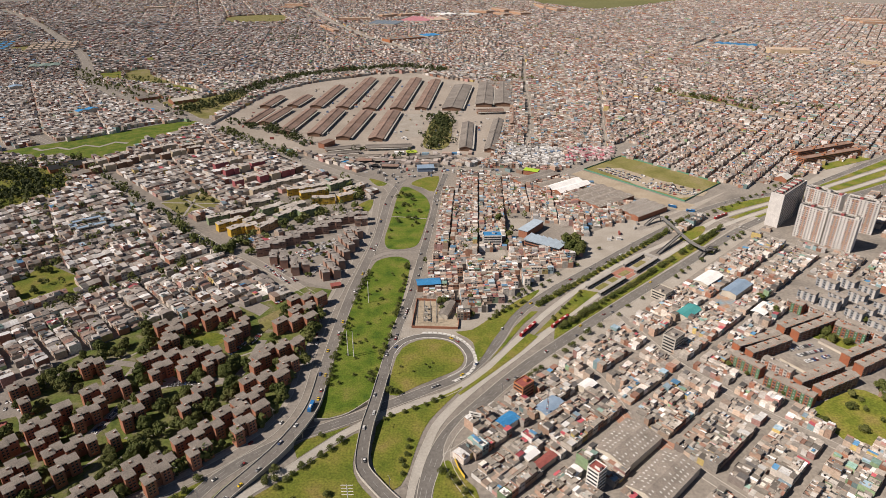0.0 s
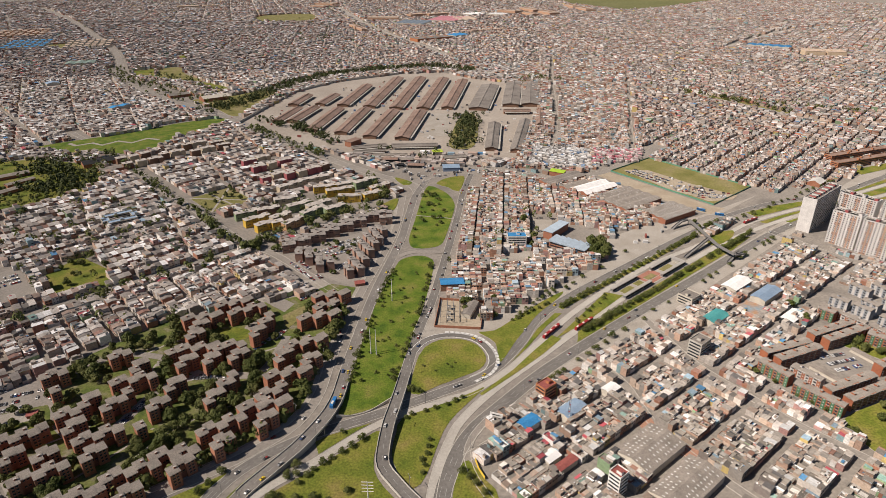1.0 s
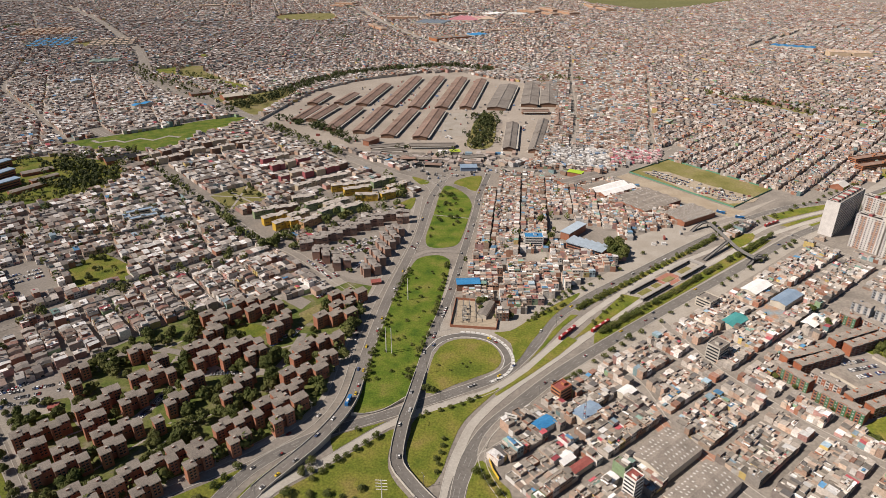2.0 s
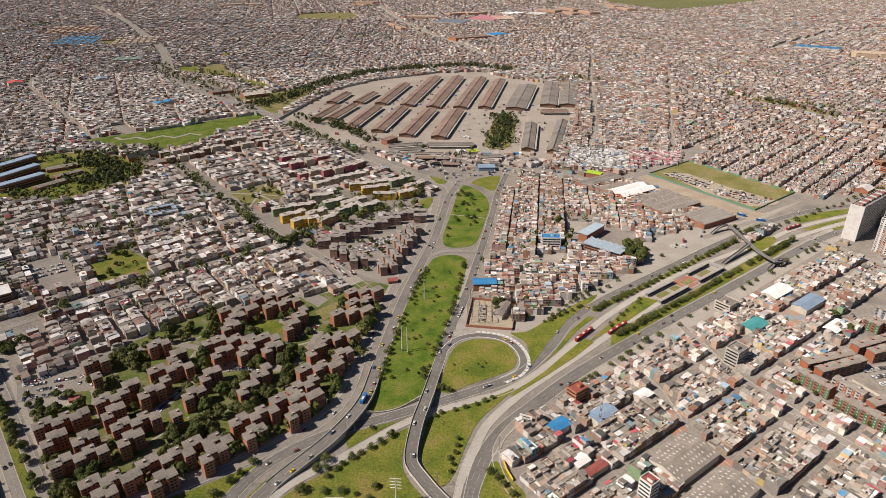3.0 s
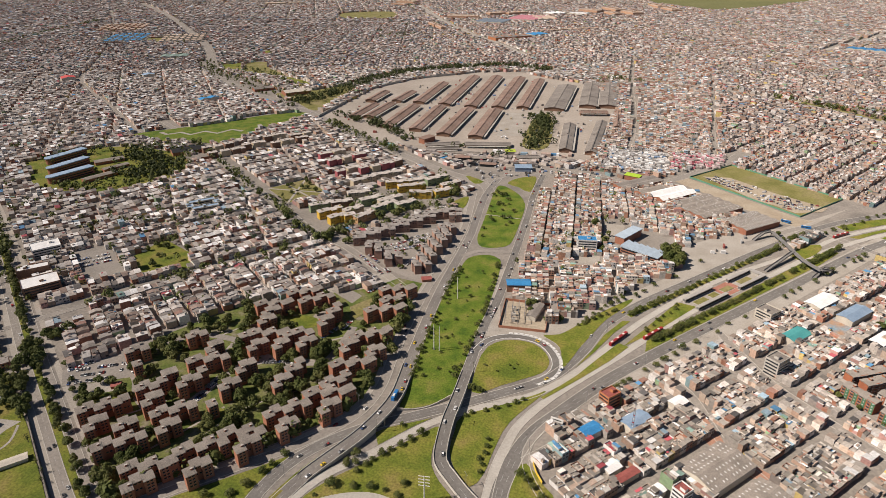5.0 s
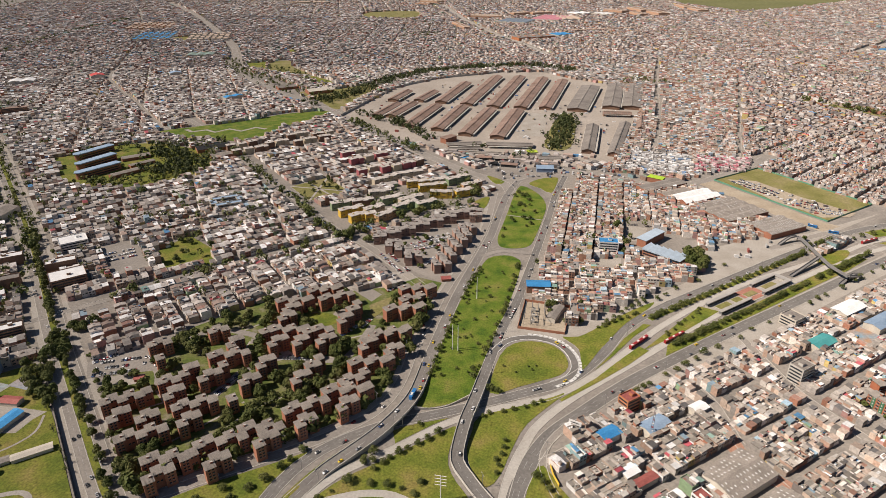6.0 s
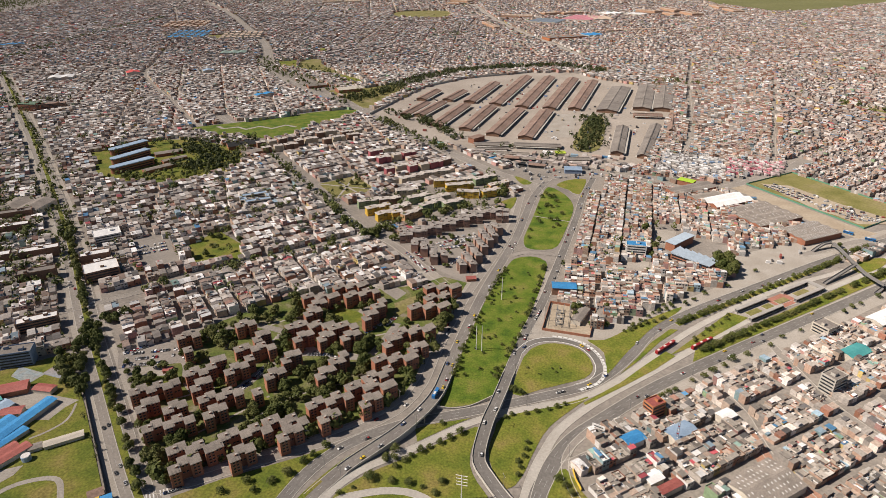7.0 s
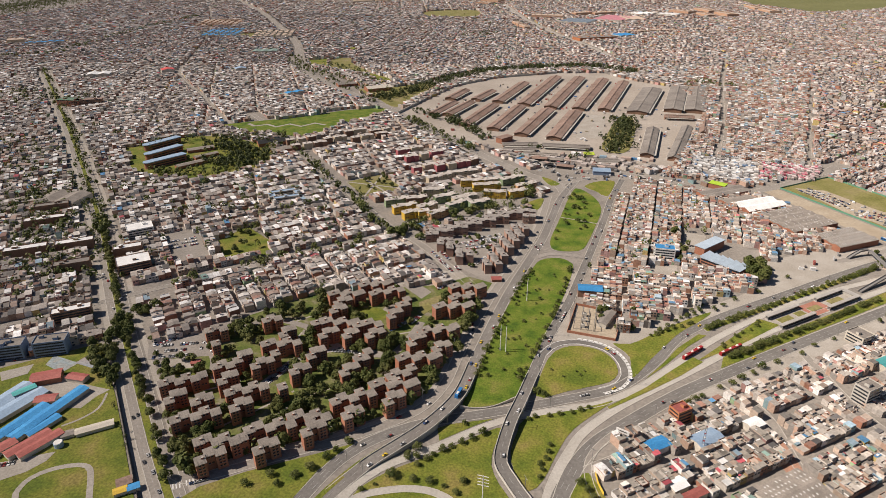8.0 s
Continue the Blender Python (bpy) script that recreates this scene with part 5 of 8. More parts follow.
# ---- wholesale market ----
def market_shed(x0, y0, x1, y1, width, roof=M_FIBRE_BROWN, eave=6.0, rise=3.0):
    """A long gabled hall between two places on its ridge, with docks along both sides and skylights."""
    d = math.hypot(x1 - x0, y1 - y0)
    ob = thing("market_hall", "long market hall with a rusty brown pitched roof", "warehouse", "market halls", at=pose((x0 + x1) / 2, (y0 + y1) / 2, 0, 0, 0, math.degrees(math.atan2(y1 - y0, x1 - x0))))
    n = max(1, round(d / 95))
    for k in range(n):
        seg = d / n
        cx = -d / 2 + (k + 0.5) * seg
        up = 0.5 * (k % 2)
        part("hall", Shape().gable(cx, 0, 0, seg - 0.3, width, eave + up, rise, M_BRICK_DARK, roof, 0, 1.6), ob)
        part("ridge_vent", Shape().gable(cx, 0, eave + up + rise - 0.6, seg * 0.95, 2.4, 1.0, 0.5, M_FIBRE, roof), ob)
        seams = Shape()
        for q in range(1, int(seg / 7)):
            for sg in (-1, 1):
                xx = cx - seg / 2 + q * 7
                y0, y1 = sg * 0.8, sg * (width / 2 + 1.2)
                za, zb = [eave + up + 0.25 + rise * (1 - abs(y) / (width / 2)) for y in (y0, y1)]
                w = 0.45
                seams.face([(xx - w, y0, za), (xx + w, y0, za), (xx + w, y1, zb), (xx - w, y1, zb)], M_FIBRE_GREY)
        part("roof_seams", seams, ob, "weathered seams of the roof sheets")
    part("canopy", Shape().box(0, -width / 2 - 3.4, eave - 1.6, d - 4, 4.0, 0.3, M_WHITE, M_KERB, floor=True), ob, "pale canopy over the dock")
    for sg in (-1, 1):
        part("loading_dock", Shape().box(0, sg * (width / 2 + 1.6), 0, d - 2, 3.0, 1.1, M_KERB), ob, "raised concrete loading dock")
    return ob


for row in ((-387, 1236, -372, 1350, 20), (-357, 1240, -338, 1362, 22), (-303, 1172, -283, 1350, 24), (-243, 1156, -225, 1352, 24), (-185, 1132, -163, 1338, 25), (-124, 1124, -105, 1338, 26),
            (-393, 1383, -381, 1483, 22), (-334, 1390, -318, 1491, 22), (-282, 1384, -260, 1606, 25), (-222, 1374, -193, 1708, 27), (-162, 1362, -133, 1716, 27), (-103, 1364, -72, 1708, 27), (-50, 1370, -20, 1690, 25)):
    market_shed(*row)
market_shed(18, 1366, 50, 1622, 42, M_FIBRE_GREY)
market_shed(90, 1402, 112, 1655, 36, M_FIBRE_GREY, 7, 2.4)
market_shed(133, 1408, 155, 1660, 36, M_FIBRE_GREY, 7, 2.4)
market_shed(38, 1064, 49, 1238, 20, M_FIBRE_GREY)
market_shed(80, 1056, 112, 1268, 18, M_FIBRE_GREY)
market_shed(72, 1342, 128, 1348, 14, M_FIBRE_BROWN)
market_shed(138, 1232, 150, 1352, 13, M_FIBRE_BROWN)
market_shed(-204, 1060, -147, 1080, 17, M_FIBRE_GREY, 5, 1.5)
market_shed(-136, 1077, -57, 1086, 19, M_FIBRE_GREY, 5, 1.5)
market_shed(-197, 1036, -144, 1048, 11, M_FIBRE_GREY, 5, 1.2)
market_shed(-160, 1022, -104, 1026, 10, M_FIBRE, 4.5, 1.2)
market_shed(-42, 1012, -6, 1022, 15, M_FIBRE_GREY, 5, 1.5)
paving("market_court", "pale fenced court in the market yard", [(-92, 1338), (-43, 1337), (-40, 1160), (-86, 1150)], M_PAVE, 0.12, free=False)
lawn("market_island", "planted island under the grove in the market yard", [(-33, 1084), (-33, 1181), (-19, 1310), (8, 1335), (17, 1230), (7, 1090)], M_GRASS_DRY, 0.25)
for x0, y0, x1, y1, w, h, roof, wall_m, label in ((-41, 958, -15, 961, 16, 6, M_PALE_BLUE, M_BLUE_WALL, "bus office with a pale blue flat roof"), (-174, 992, -156, 992, 9, 4, M_BLUE_ROOF, M_CREAM, "stall block with a blue roof"), (-215, 1080, -200, 1104, 14, 9, M_FIBRE_BROWN, M_BRICK, "red brick office of the market"),
                                                  (-150, 998, -118, 1001, 10, 4, M_FIBRE_BROWN, M_DARK, "low dark stall block"), (-112, 1000, -92, 1001, 10, 4, M_FIBRE, M_DARK, "low dark stall block"), (-136, 975, -105, 973, 9, 4, M_DARK, M_DARK, "low dark stall block"), (-98, 972, -72, 970, 9, 4, M_FIBRE_BROWN, M_DARK, "low dark stall block"),
                                                  (-62, 1042, -46, 1046, 12, 5, plain("lime_awning", (0.42, 0.52, 0.06)), M_CREAM, "kiosk with a lime green awning"), (128, 946, 148, 936, 12, 7, plain("lime_roof", (0.38, 0.55, 0.05)), M_BRICK, "corner shop with a lime green roof")):
    d = math.hypot(x1 - x0, y1 - y0)
    ob = thing("market_building", label, "building", "market front buildings", at=pose((x0 + x1) / 2, (y0 + y1) / 2, 0, 0, 0, math.degrees(math.atan2(y1 - y0, x1 - x0))))
    part("wall", Shape().box(0, 0, 0, d, w, h, wall_m), ob)
    part("roof", Shape().solid([(-d / 2 - 0.6, -w / 2 - 0.6), (d / 2 + 0.6, -w / 2 - 0.6), (d / 2 + 0.6, w / 2 + 0.6), (-d / 2 - 0.6, w / 2 + 0.6)], h, [h + 0.4, h + 0.4, h + 1.0, h + 1.0], roof), ob)
wall = Shape()
wall_strip(wall, np.array([(-462, 1236), (-442, 1420), (-428, 1530), (-352, 1668), (-205, 1786)], float), 0, 1.5, 0, 5.0, M_KERB)
tagged(new("market_wall", wall.mesh("market_wall")), "pale boundary wall of the market yard", "wall", kind="structure")

# ---- warehouse by the boulevard ----
def saw_shed(name, label, x, y, turn, sx, sy, spans, eave, rise, roof, side=M_BRICK, skylights=True):
    """A factory roof of several parallel gables with rows of translucent sheets."""
    ob = thing(name, label, "warehouse", at=pose(x, y, 0, 0, 0, turn))
    w = sy / spans
    for k in range(spans):
        off = -sy / 2 + (k + 0.5) * w
        b = part("bay", Shape().gable(0, off, 0, sx, w, eave, rise, side, roof, 0, 0.05), ob)
        if skylights:
            sky_mesh = Shape()
            rnd = random.Random(k + int(x))
            step = 3.6 if sx < 70 else 6.0
            for i in range(int(sx / step)):
                for sg in (-1, 1):
                    for q in (0.22, 0.5, 0.78):
                        if rnd.random() < (0.8 if sx < 70 else 0.45):
                            xx = -sx / 2 + (i + 0.5 + rnd.uniform(-0.15, 0.15)) * step
                            zq = [eave + rise * (1 - (q + e)) + 0.5 for e in (-1.6 / w, 1.6 / w)]
                            yq = [off + sg * w / 2 * (q + e) for e in (-1.6 / w, 1.6 / w)]
                            sky_mesh.face([(xx - 0.42, yq[0], zq[0]), (xx + 0.42, yq[0], zq[0]), (xx + 0.42, yq[1], zq[1]), (xx - 0.42, yq[1], zq[1])], M_SKYLIGHT)
            if sky_mesh.f:
                part("skylights", sky_mesh, b, "rows of milky roof sheets")
    keep_free(poly=[tuple((ob.matrix_basis @ Vector((a * sx / 2, b * sy / 2, 0)))[:2]) for a, b in ((-1, -1), (1, -1), (1, 1), (-1, 1))])
    return ob


saw_shed("warehouse", "grey roofed brick workshop hall", 142, 910, 38, 76, 25, 2, 7, 1.6, M_FIBRE_GREY, skylights=False)
saw_shed("warehouse", "narrow brown roofed shed beside the white hall", 157.5, 883.5, 38, 50, 17, 1, 6.5, 1.4, M_FIBRE, skylights=False)
saw_shed("warehouse", "low brick warehouse with a bright white roof", 182, 870, 38, 66, 34, 2, 7.5, 3.0, plain("white_sheet_roof", (0.80, 0.79, 0.77)), skylights=False)
saw_shed("warehouse", "wide brick warehouse with brown sheet roofs and skylights", 219, 829, 38, 74, 62, 4, 7.5, 1.6, M_FIBRE)
saw_shed("warehouse", "brick warehouse with brown sheet roofs beside the yard", 265, 786, 37, 62, 40, 3, 6.5, 1.6, M_FIBRE)
saw_shed("workshop_hall", "big workshop hall with dotted skylight roof", 130, 342, 42, 44, 29, 1, 6.0, 3.2, M_FIBRE, M_CREAM)
saw_shed("workshop_hall", "big workshop hall with dotted skylight roof", 146, 310, 43, 50, 26, 1, 6.0, 3.0, M_FIBRE, M_CREAM)
saw_shed("arched_hall", "pale hall near the towers", 521, 917, 44, 24, 18, 1, 5, 4, plain("pale_vault", (0.55, 0.53, 0.5)), skylights=False)

# ---- bus station and footbridge ----
M_STATION_ROOF = plain("grey_station_roof", (0.40, 0.375, 0.34), 0.6)
M_RED_PAVE = mixed("red_station_paving", [(0.34, 0.15, 0.105), (0.42, 0.20, 0.15)], 0.1, 1.0)
paving("station_plaza", "pale concrete paving of the bus station", [uv(503, 290), uv(503, 309), uv(620, 309), uv(620, 290)], M_PAVE, 0.2)
paving("station_court", "red brick court in the middle of the bus station", [uv(551, 290.5), uv(551, 309.5), uv(580, 309.5), uv(580, 290.5)], M_RED_PAVE, 0.26, free=False)
for u0, u1, v in ((505, 550, 308.2), (577, 618, 308.2), (503, 551, 291.4), (573, 620, 291.8)):
    ob = thing("bus_shelter", "long bus station platform under a flat pale roof with glass sides", "bus stop", "station platforms", at=pose(*uv((u0 + u1) / 2, v), 0, 0, 0, 44))
    L = u1 - u0
    part("platform", Shape().box(0, 0, 0, L, 3.0, 1.0, M_KERB), ob)
    part("roof", Shape().box(0, 0, 4.0, L + 1, 3.8, 0.35, M_KERB, M_STATION_ROOF, floor=True), ob)
    for sg in (-1, 1):
        part("glass_side", Shape().box(0, sg * 1.4, 1.0, L - 1, 0.1, 2.6, M_GLASS), ob)
    for k in range(int(L / 8) + 1):
        part("post", Shape().box(-L / 2 + 0.5 + k * 8, 0, 1.0, 0.25, 2.9, 3.0, M_STEEL), ob)
ob = thing("station_gate", "flat roofed ticket hall at the end of the bus station", "building", at=pose(*uv(618.5, 300), 0, 0, 0, 44))
part("wall", Shape().box(0, 0, 0, 5, 13, 3.6, M_KERB), ob)
part("roof", Shape().box(0, 0, 3.6, 6.4, 14.4, 0.4, M_KERB, M_STATION_ROOF, floor=True), ob)
for u0, u1 in ((512, 530), (536, 548), (556, 572), (586, 606)):
    lawn("station_lawn", "small planted bed in the station plaza", [uv(u0, 296.5), uv(u1, 296.5), uv(u1, 303.5), uv(u0, 303.5)], M_GRASS_DRY, 0.5, smooth=False)

fb = thing("footbridge", "grey steel pedestrian bridge over the boulevard with ramps", "bridge")
M_BRIDGE = plain("grey_bridge_steel", (0.22, 0.21, 0.20), 0.5)


def walkway(points, width=3.4):
    line = spline(points, 8.0)
    sh = Shape()
    ribbon(sh, line, width / 2, -width / 2, M_BRIDGE, 0.2)
    ribbon(sh, line, -width / 2, width / 2, M_BRIDGE, -0.4)
    for sg in (1, -1):
        wall_strip(sh, line, sg * width / 2, 0.2, -0.5, 1.3, M_BRIDGE)
    part("span", sh, fb)
    for p in line[::3]:
        if p[2] > 2.5:
            part("pillar", Shape().box(p[0], p[1], 0, 0.7, 0.7, p[2] - 0.4, M_KERB), fb)


walkway([(282, 754, 6.5), (286, 728, 6.5), (289, 703, 6.5), (293, 676, 6.5), (303, 653, 6.5)])
walkway([(282, 754, 6.5), (272, 750, 6.0), (258, 738, 0.4)])
walkway([(288.5, 698, 6.5), (270, 678, 4.0), (249, 656, 0.6)])
walkway([(303, 653, 6.5), (318, 664, 3.6), (314, 668, 3.2), (294, 646, 0.4)])


# ---- trees ----
def tree_meshes(seed, height, spread, leaves, slim=1.0, leaf=1.0):
    rnd = random.Random(seed)
    trunk = Shape()
    segs = 6
    pts = [(0, 0, 0, 0.16 + height * 0.012)]
    for k in range(1, 4):
        pts.append((rnd.uniform(-0.12, 0.12) * k, rnd.uniform(-0.12, 0.12) * k, height * 0.6 * k / 3, (0.16 + height * 0.012) * (1 - 0.25 * k)))

    def limb(path):
        for (x0, y0, z0, r0), (x1, y1, z1, r1) in zip(path[:-1], path[1:]):
            for k in range(segs):
                a, b = 2 * math.pi * k / segs, 2 * math.pi * (k + 1) / segs
                trunk.face([(x0 + r0 * math.cos(a), y0 + r0 * math.sin(a), z0), (x0 + r0 * math.cos(b), y0 + r0 * math.sin(b), z0),
                            (x1 + r1 * math.cos(b), y1 + r1 * math.sin(b), z1), (x1 + r1 * math.cos(a), y1 + r1 * math.sin(a), z1)], M_BARK)

    limb(pts)
    lobes = []
    for k in range(5):
        a = 2 * math.pi * (k + rnd.random() * 0.6) / 5
        r = spread * rnd.uniform(0.3, 0.55)
        zz = height * rnd.uniform(0.4, 0.72)
        limb([pts[1 + k % 2], (r * math.cos(a) * 0.6, r * math.sin(a) * 0.6, zz * 0.85, 0.08), (r * math.cos(a), r * math.sin(a), zz, 0.04)])
        lobes.append((r * math.cos(a), r * math.sin(a), zz, spread * rnd.uniform(0.34, 0.5)))
    lobes.append((rnd.uniform(-0.3, 0.3), rnd.uniform(-0.3, 0.3), height * 0.8, spread * 0.42))
    crown = Shape()
    for k in range(leaves):
        x, y, z, r = lobes[k % len(lobes)]
        th, ph = rnd.uniform(0, 2 * math.pi), math.acos(rnd.uniform(-0.75, 1))
        rr = r * rnd.uniform(0.8, 1.06)
        c = Vector((x + rr * math.sin(ph) * math.cos(th), y + rr * math.sin(ph) * math.sin(th), z + rr * math.cos(ph) * slim))
        n = Vector((math.sin(ph) * math.cos(th), math.sin(ph) * math.sin(th), math.cos(ph))) + Vector((rnd.gauss(0, 0.32), rnd.gauss(0, 0.32), rnd.gauss(0, 0.32)))
        n.normalize()
        t = n.orthogonal().normalized()
        t.rotate(Matrix.Rotation(rnd.uniform(0, 6.28), 3, n))
        b = n.cross(t)
        s = spread * rnd.uniform(0.08, 0.155) * leaf
        crown.face([c + t * s, c + b * s * 0.8, c - t * s * rnd.uniform(0.7, 1), c - b * s * 0.8 + n * s * 0.3], M_LEAF)
    return trunk.mesh("trunk"), crown.mesh("crown")


TREES = {"tree": [tree_meshes(k, 9.0 + k % 3, 5.2 + 0.4 * (k % 3), 860, 1.0, 0.92) for k in range(6)],
         "shrub": [tree_meshes(20 + k, 4.2, 3.6, 520, 1.0, 0.75) for k in range(4)],
         "bush": [tree_meshes(40 + k, 3.4, 3.0, 330, 1.0, 0.8) for k in range(3)],
         "slender_tree": [tree_meshes(60 + k, 11, 2.8, 200, 1.5) for k in range(3)]}
LABELS = {"tree": ("broad dark green street tree with an uneven crown", "tree"), "shrub": ("rounded dark green shrub on grass", "shrub"),
          "bush": ("small young bush planted in the lawn", "bush"), "slender_tree": ("slim tall tree with sparse crown", "tree")}
PROTO = {}
TR = random.Random(11)


JOINED = {"yard trees": [], "park trees": [], "crossing trees": [], "sports trees": []}


def plant(kind, x, y, size=1.0, group="", z=0.0):
    k = TR.randrange(len(TREES[kind]))
    m = pose(x, y, z, 0, 0, TR.uniform(0, 360)) @ Matrix.Diagonal((size, size, size * TR.uniform(0.85, 1.15), 1))
    if group in JOINED:
        JOINED[group].append((kind, k, m))
        return None
    if (kind, k) not in PROTO:
        trunk, crown = TREES[kind][k]
        if kind in ("bush", "shrub"):
            ob = tagged(new(kind, crown), *LABELS[kind], group or kind + "s")
        else:
            ob = thing(kind, *LABELS[kind], group or kind + "s")
            part("trunk", trunk, ob)
            part("crown", crown, ob)
        PROTO[kind, k] = ob
        ob.matrix_basis = m
        return ob
    ob = copy_thing(PROTO[kind, k], pose(0, 0, 0))
    ob.matrix_basis = m
    if group:
        ob["group"] = group
    return ob


def plant_line(kind, points, gap, size=(0.8, 1.2), jitter=0.8, group="", skip=0.0):
    line = spline(points, 1.0)
    step = max(1, int(gap))
    for p in line[::step]:
        if TR.random() >= skip:
            plant(kind, p[0] + TR.uniform(-jitter, jitter), p[1] + TR.uniform(-jitter, jitter), TR.uniform(*size), group)


def plant_area(kind, poly, count, size=(0.8, 1.2), group="", free=0.0):
    poly = np.array(poly, float)
    lo, hi = poly.min(0), poly.max(0)
    done = tries = 0
    while done < count and tries < count * 30:
        tries += 1
        x, y = TR.uniform(lo[0], hi[0]), TR.uniform(lo[1], hi[1])
        if inside(np.array([x]), np.array([y]), poly)[0] and all((x - a) ** 2 + (y - b) ** 2 > 45 for a, b in MODULES) and not any(inside(np.array([x]), np.array([y]), c)[0] for c in CLEAR):
            plant(kind, x, y, TR.uniform(*size), group)
            done += 1


def far_trees(name, label, rows, count, width, free=0.0, leaf=M_LEAF):
    """A belt of distant trees as one mesh of leaf clumps."""
    rnd = np.random.default_rng(len(rows) + count)
    line = spline(rows, 20)
    if free:
        keep_free(line=line, width=free)
    c = line[rnd.integers(0, len(line), count), :2] + rnd.normal(0, width / 2, (count, 2))
    sh = Shape()
    for x, y in c:
        h = rnd.uniform(6, 14)
        for k in range(26):
            d = rnd.normal(0, 1, 3)
            d /= np.linalg.norm(d)
            p = np.array((x, y, h * 0.6)) + d * np.array((h * 0.36, h * 0.36, h * 0.42)) * rnd.uniform(0.7, 1.05)
            q = rnd.normal(0, 1, 3)
            q = np.cross(d, q)
            q /= np.linalg.norm(q)
            w = np.cross(d, q)
            s = rnd.uniform(0.8, 1.7)
            sh.face([p + q * s, p + w * s, p - q * s, p - w * s], leaf)
    tagged(new(name, sh.mesh(name)), label, "trees", kind="stuff")


plant_line("shrub", [uv(442, 322.5), uv(700, 322.5)], 8, (0.95, 1.35), 0.8, "boulevard shrubs")
plant_line("shrub", [uv(425, 281), uv(560, 280), uv(760, 281)], 6, (1.0, 1.45), 1.0, "boulevard shrubs", 0.1)
plant_line("shrub", [uv(395, 338), uv(440, 336)], 7, (0.7, 1.0), 1.0, "boulevard shrubs")
plant_line("bush", [uv(430, 296), uv(500, 308)], 9, (0.6, 1.1), 2.0)
plant_line("bush", [uv(340, 255), uv(480, 258), uv(760, 254)], 12, (1.0, 1.6), 1.5, "pavement trees", 0.3)
plant_line("bush", [uv(440, 345), uv(600, 350)], 14, (1.0, 1.5), 3, "pavement trees", 0.3)
plant_line("bush", [(-80, 610), (-88, 540), (-92, 470), (-93, 410)], 7, (0.8, 1.5), 1.5, "median bushes", 0.2)
plant_line("bush", [(-40, 625), (-44, 540), (-52, 460), (-58, 415)], 7, (0.8, 1.5), 1.5, "median bushes", 0.2)
plant_area("bush", [(-84, 620), (-50, 620), (-62, 410), (-88, 410)], 30, (0.4, 0.9), "median bushes")
plant_area("bush", [(-64, 860), (-30, 840), (-30, 690), (-70, 690)], 26, (0.7, 1.6), "median bushes")
plant_area("bush", [(-30, 470), (10, 470), (10, 440), (-40, 420)], 5, (0.4, 0.7), "lawn bushes")
plant_line("shrub", [(-44, 372), (-20, 384), (0, 396)], 8, (0.55, 0.85), 1.2, "ramp shrubs")
plant_line("shrub", [(-28, 318), (-26, 340), (-22, 352)], 6, (0.6, 0.9), 2.0, "ramp shrubs")
for x, y, size in ((-162, 311, 1.3), (-171, 293, 1.2), (-167, 300, 1.0), (-177, 281, 1.4), (-113, 318, 1.3), (-117, 308, 1.1), (-109, 304, 0.9), (-104, 311, 1.0), (-101, 316, 0.8), (-118, 312, 1.0), (-111, 311, 1.1), (-122, 290, 1.5), (-107, 291, 1.0), (-96, 292, 1.2),
                   (-86, 291, 0.7), (-75, 298, 1.0), (-137, 273, 0.7), (-77, 288, 0.9), (-96, 322, 1.1), (-91, 327, 0.9), (-85, 333, 1.0), (-79, 339, 1.0), (-73, 347, 1.3), (-88, 353, 0.8), (-130, 280, 0.5), (-184, 272, 1.2), (-192, 262, 1.0), (-200, 268, 1.1), (-212, 256, 1.0)):
    plant("shrub", x, y, size, "lawn shrubs")
plant("shrub", -73, 300, 0.6), plant("shrub", -42, 404, 1.3), plant("shrub", -36, 402, 1.0), plant("shrub", -60, 427, 0.9)
plant_line("shrub", [(0, 318), (8, 310), (14, 300), (18, 288)], 7, (0.9, 1.3), 1.5, "corner shrubs")
plant_line("bush", [(44, 514), (70, 548), (96, 585)], 9, (0.7, 1.1), 1.5, "forecourt bushes")
plant_line("bush", [uv(735, 315), uv(900, 300), uv(1050, 285)], 16, (0.9, 1.6), 2.0, "boulevard shrubs")
plant_area("shrub", [uv(700, 318), uv(720, 330), uv(760, 325), uv(740, 312)], 10, (0.9, 1.4), "footbridge shrubs")
# avenue median and estate gardens
plant_line("tree", [(-262, 240), (-293, 272), (-348, 322), (-412, 380), (-470, 434), (-581, 542), (-640, 600)], 8.5, (0.6, 1.05), 1.8, "avenue trees", 0.1)
plant_area("tree", [(-443, 395), (-427, 403), (-400, 372), (-412, 366)], 12, (0.8, 1.2), "avenue trees")
plant_area("tree", [(-427, 371), (-424, 379), (-370, 321), (-374, 316)], 12, (0.7, 1.1), "avenue trees")
plant_area("tree", [(-281, 272), (-271, 278), (-243, 255), (-256, 249)], 9, (0.8, 1.2), "estate trees")
plant_area("tree", [(-295, 293), (-262, 309), (-245, 287), (-275, 273)], 10, (0.8, 1.2), "estate trees")
plant_line("slender_tree", [(-312, 262), (-368, 312), (-432, 368), (-490, 420), (-560, 488)], 13, (0.6, 0.9), 1.5, "avenue trees", 0.25)
plant_line("tree", [(-276, 278), (-330, 328), (-392, 386)], 13, (0.5, 0.75), 1.5, "avenue trees", 0.2)
ESTATE_GREEN = [(-262, 256), (-224, 280), (-188, 318), (-147, 360), (-122, 394), (-114, 446), (-112, 520), (-150, 560), (-282, 495), (-322, 436), (-336, 400), (-345, 350)]
plant_area("tree", ESTATE_GREEN, 135, (0.75, 1.3), "estate trees")
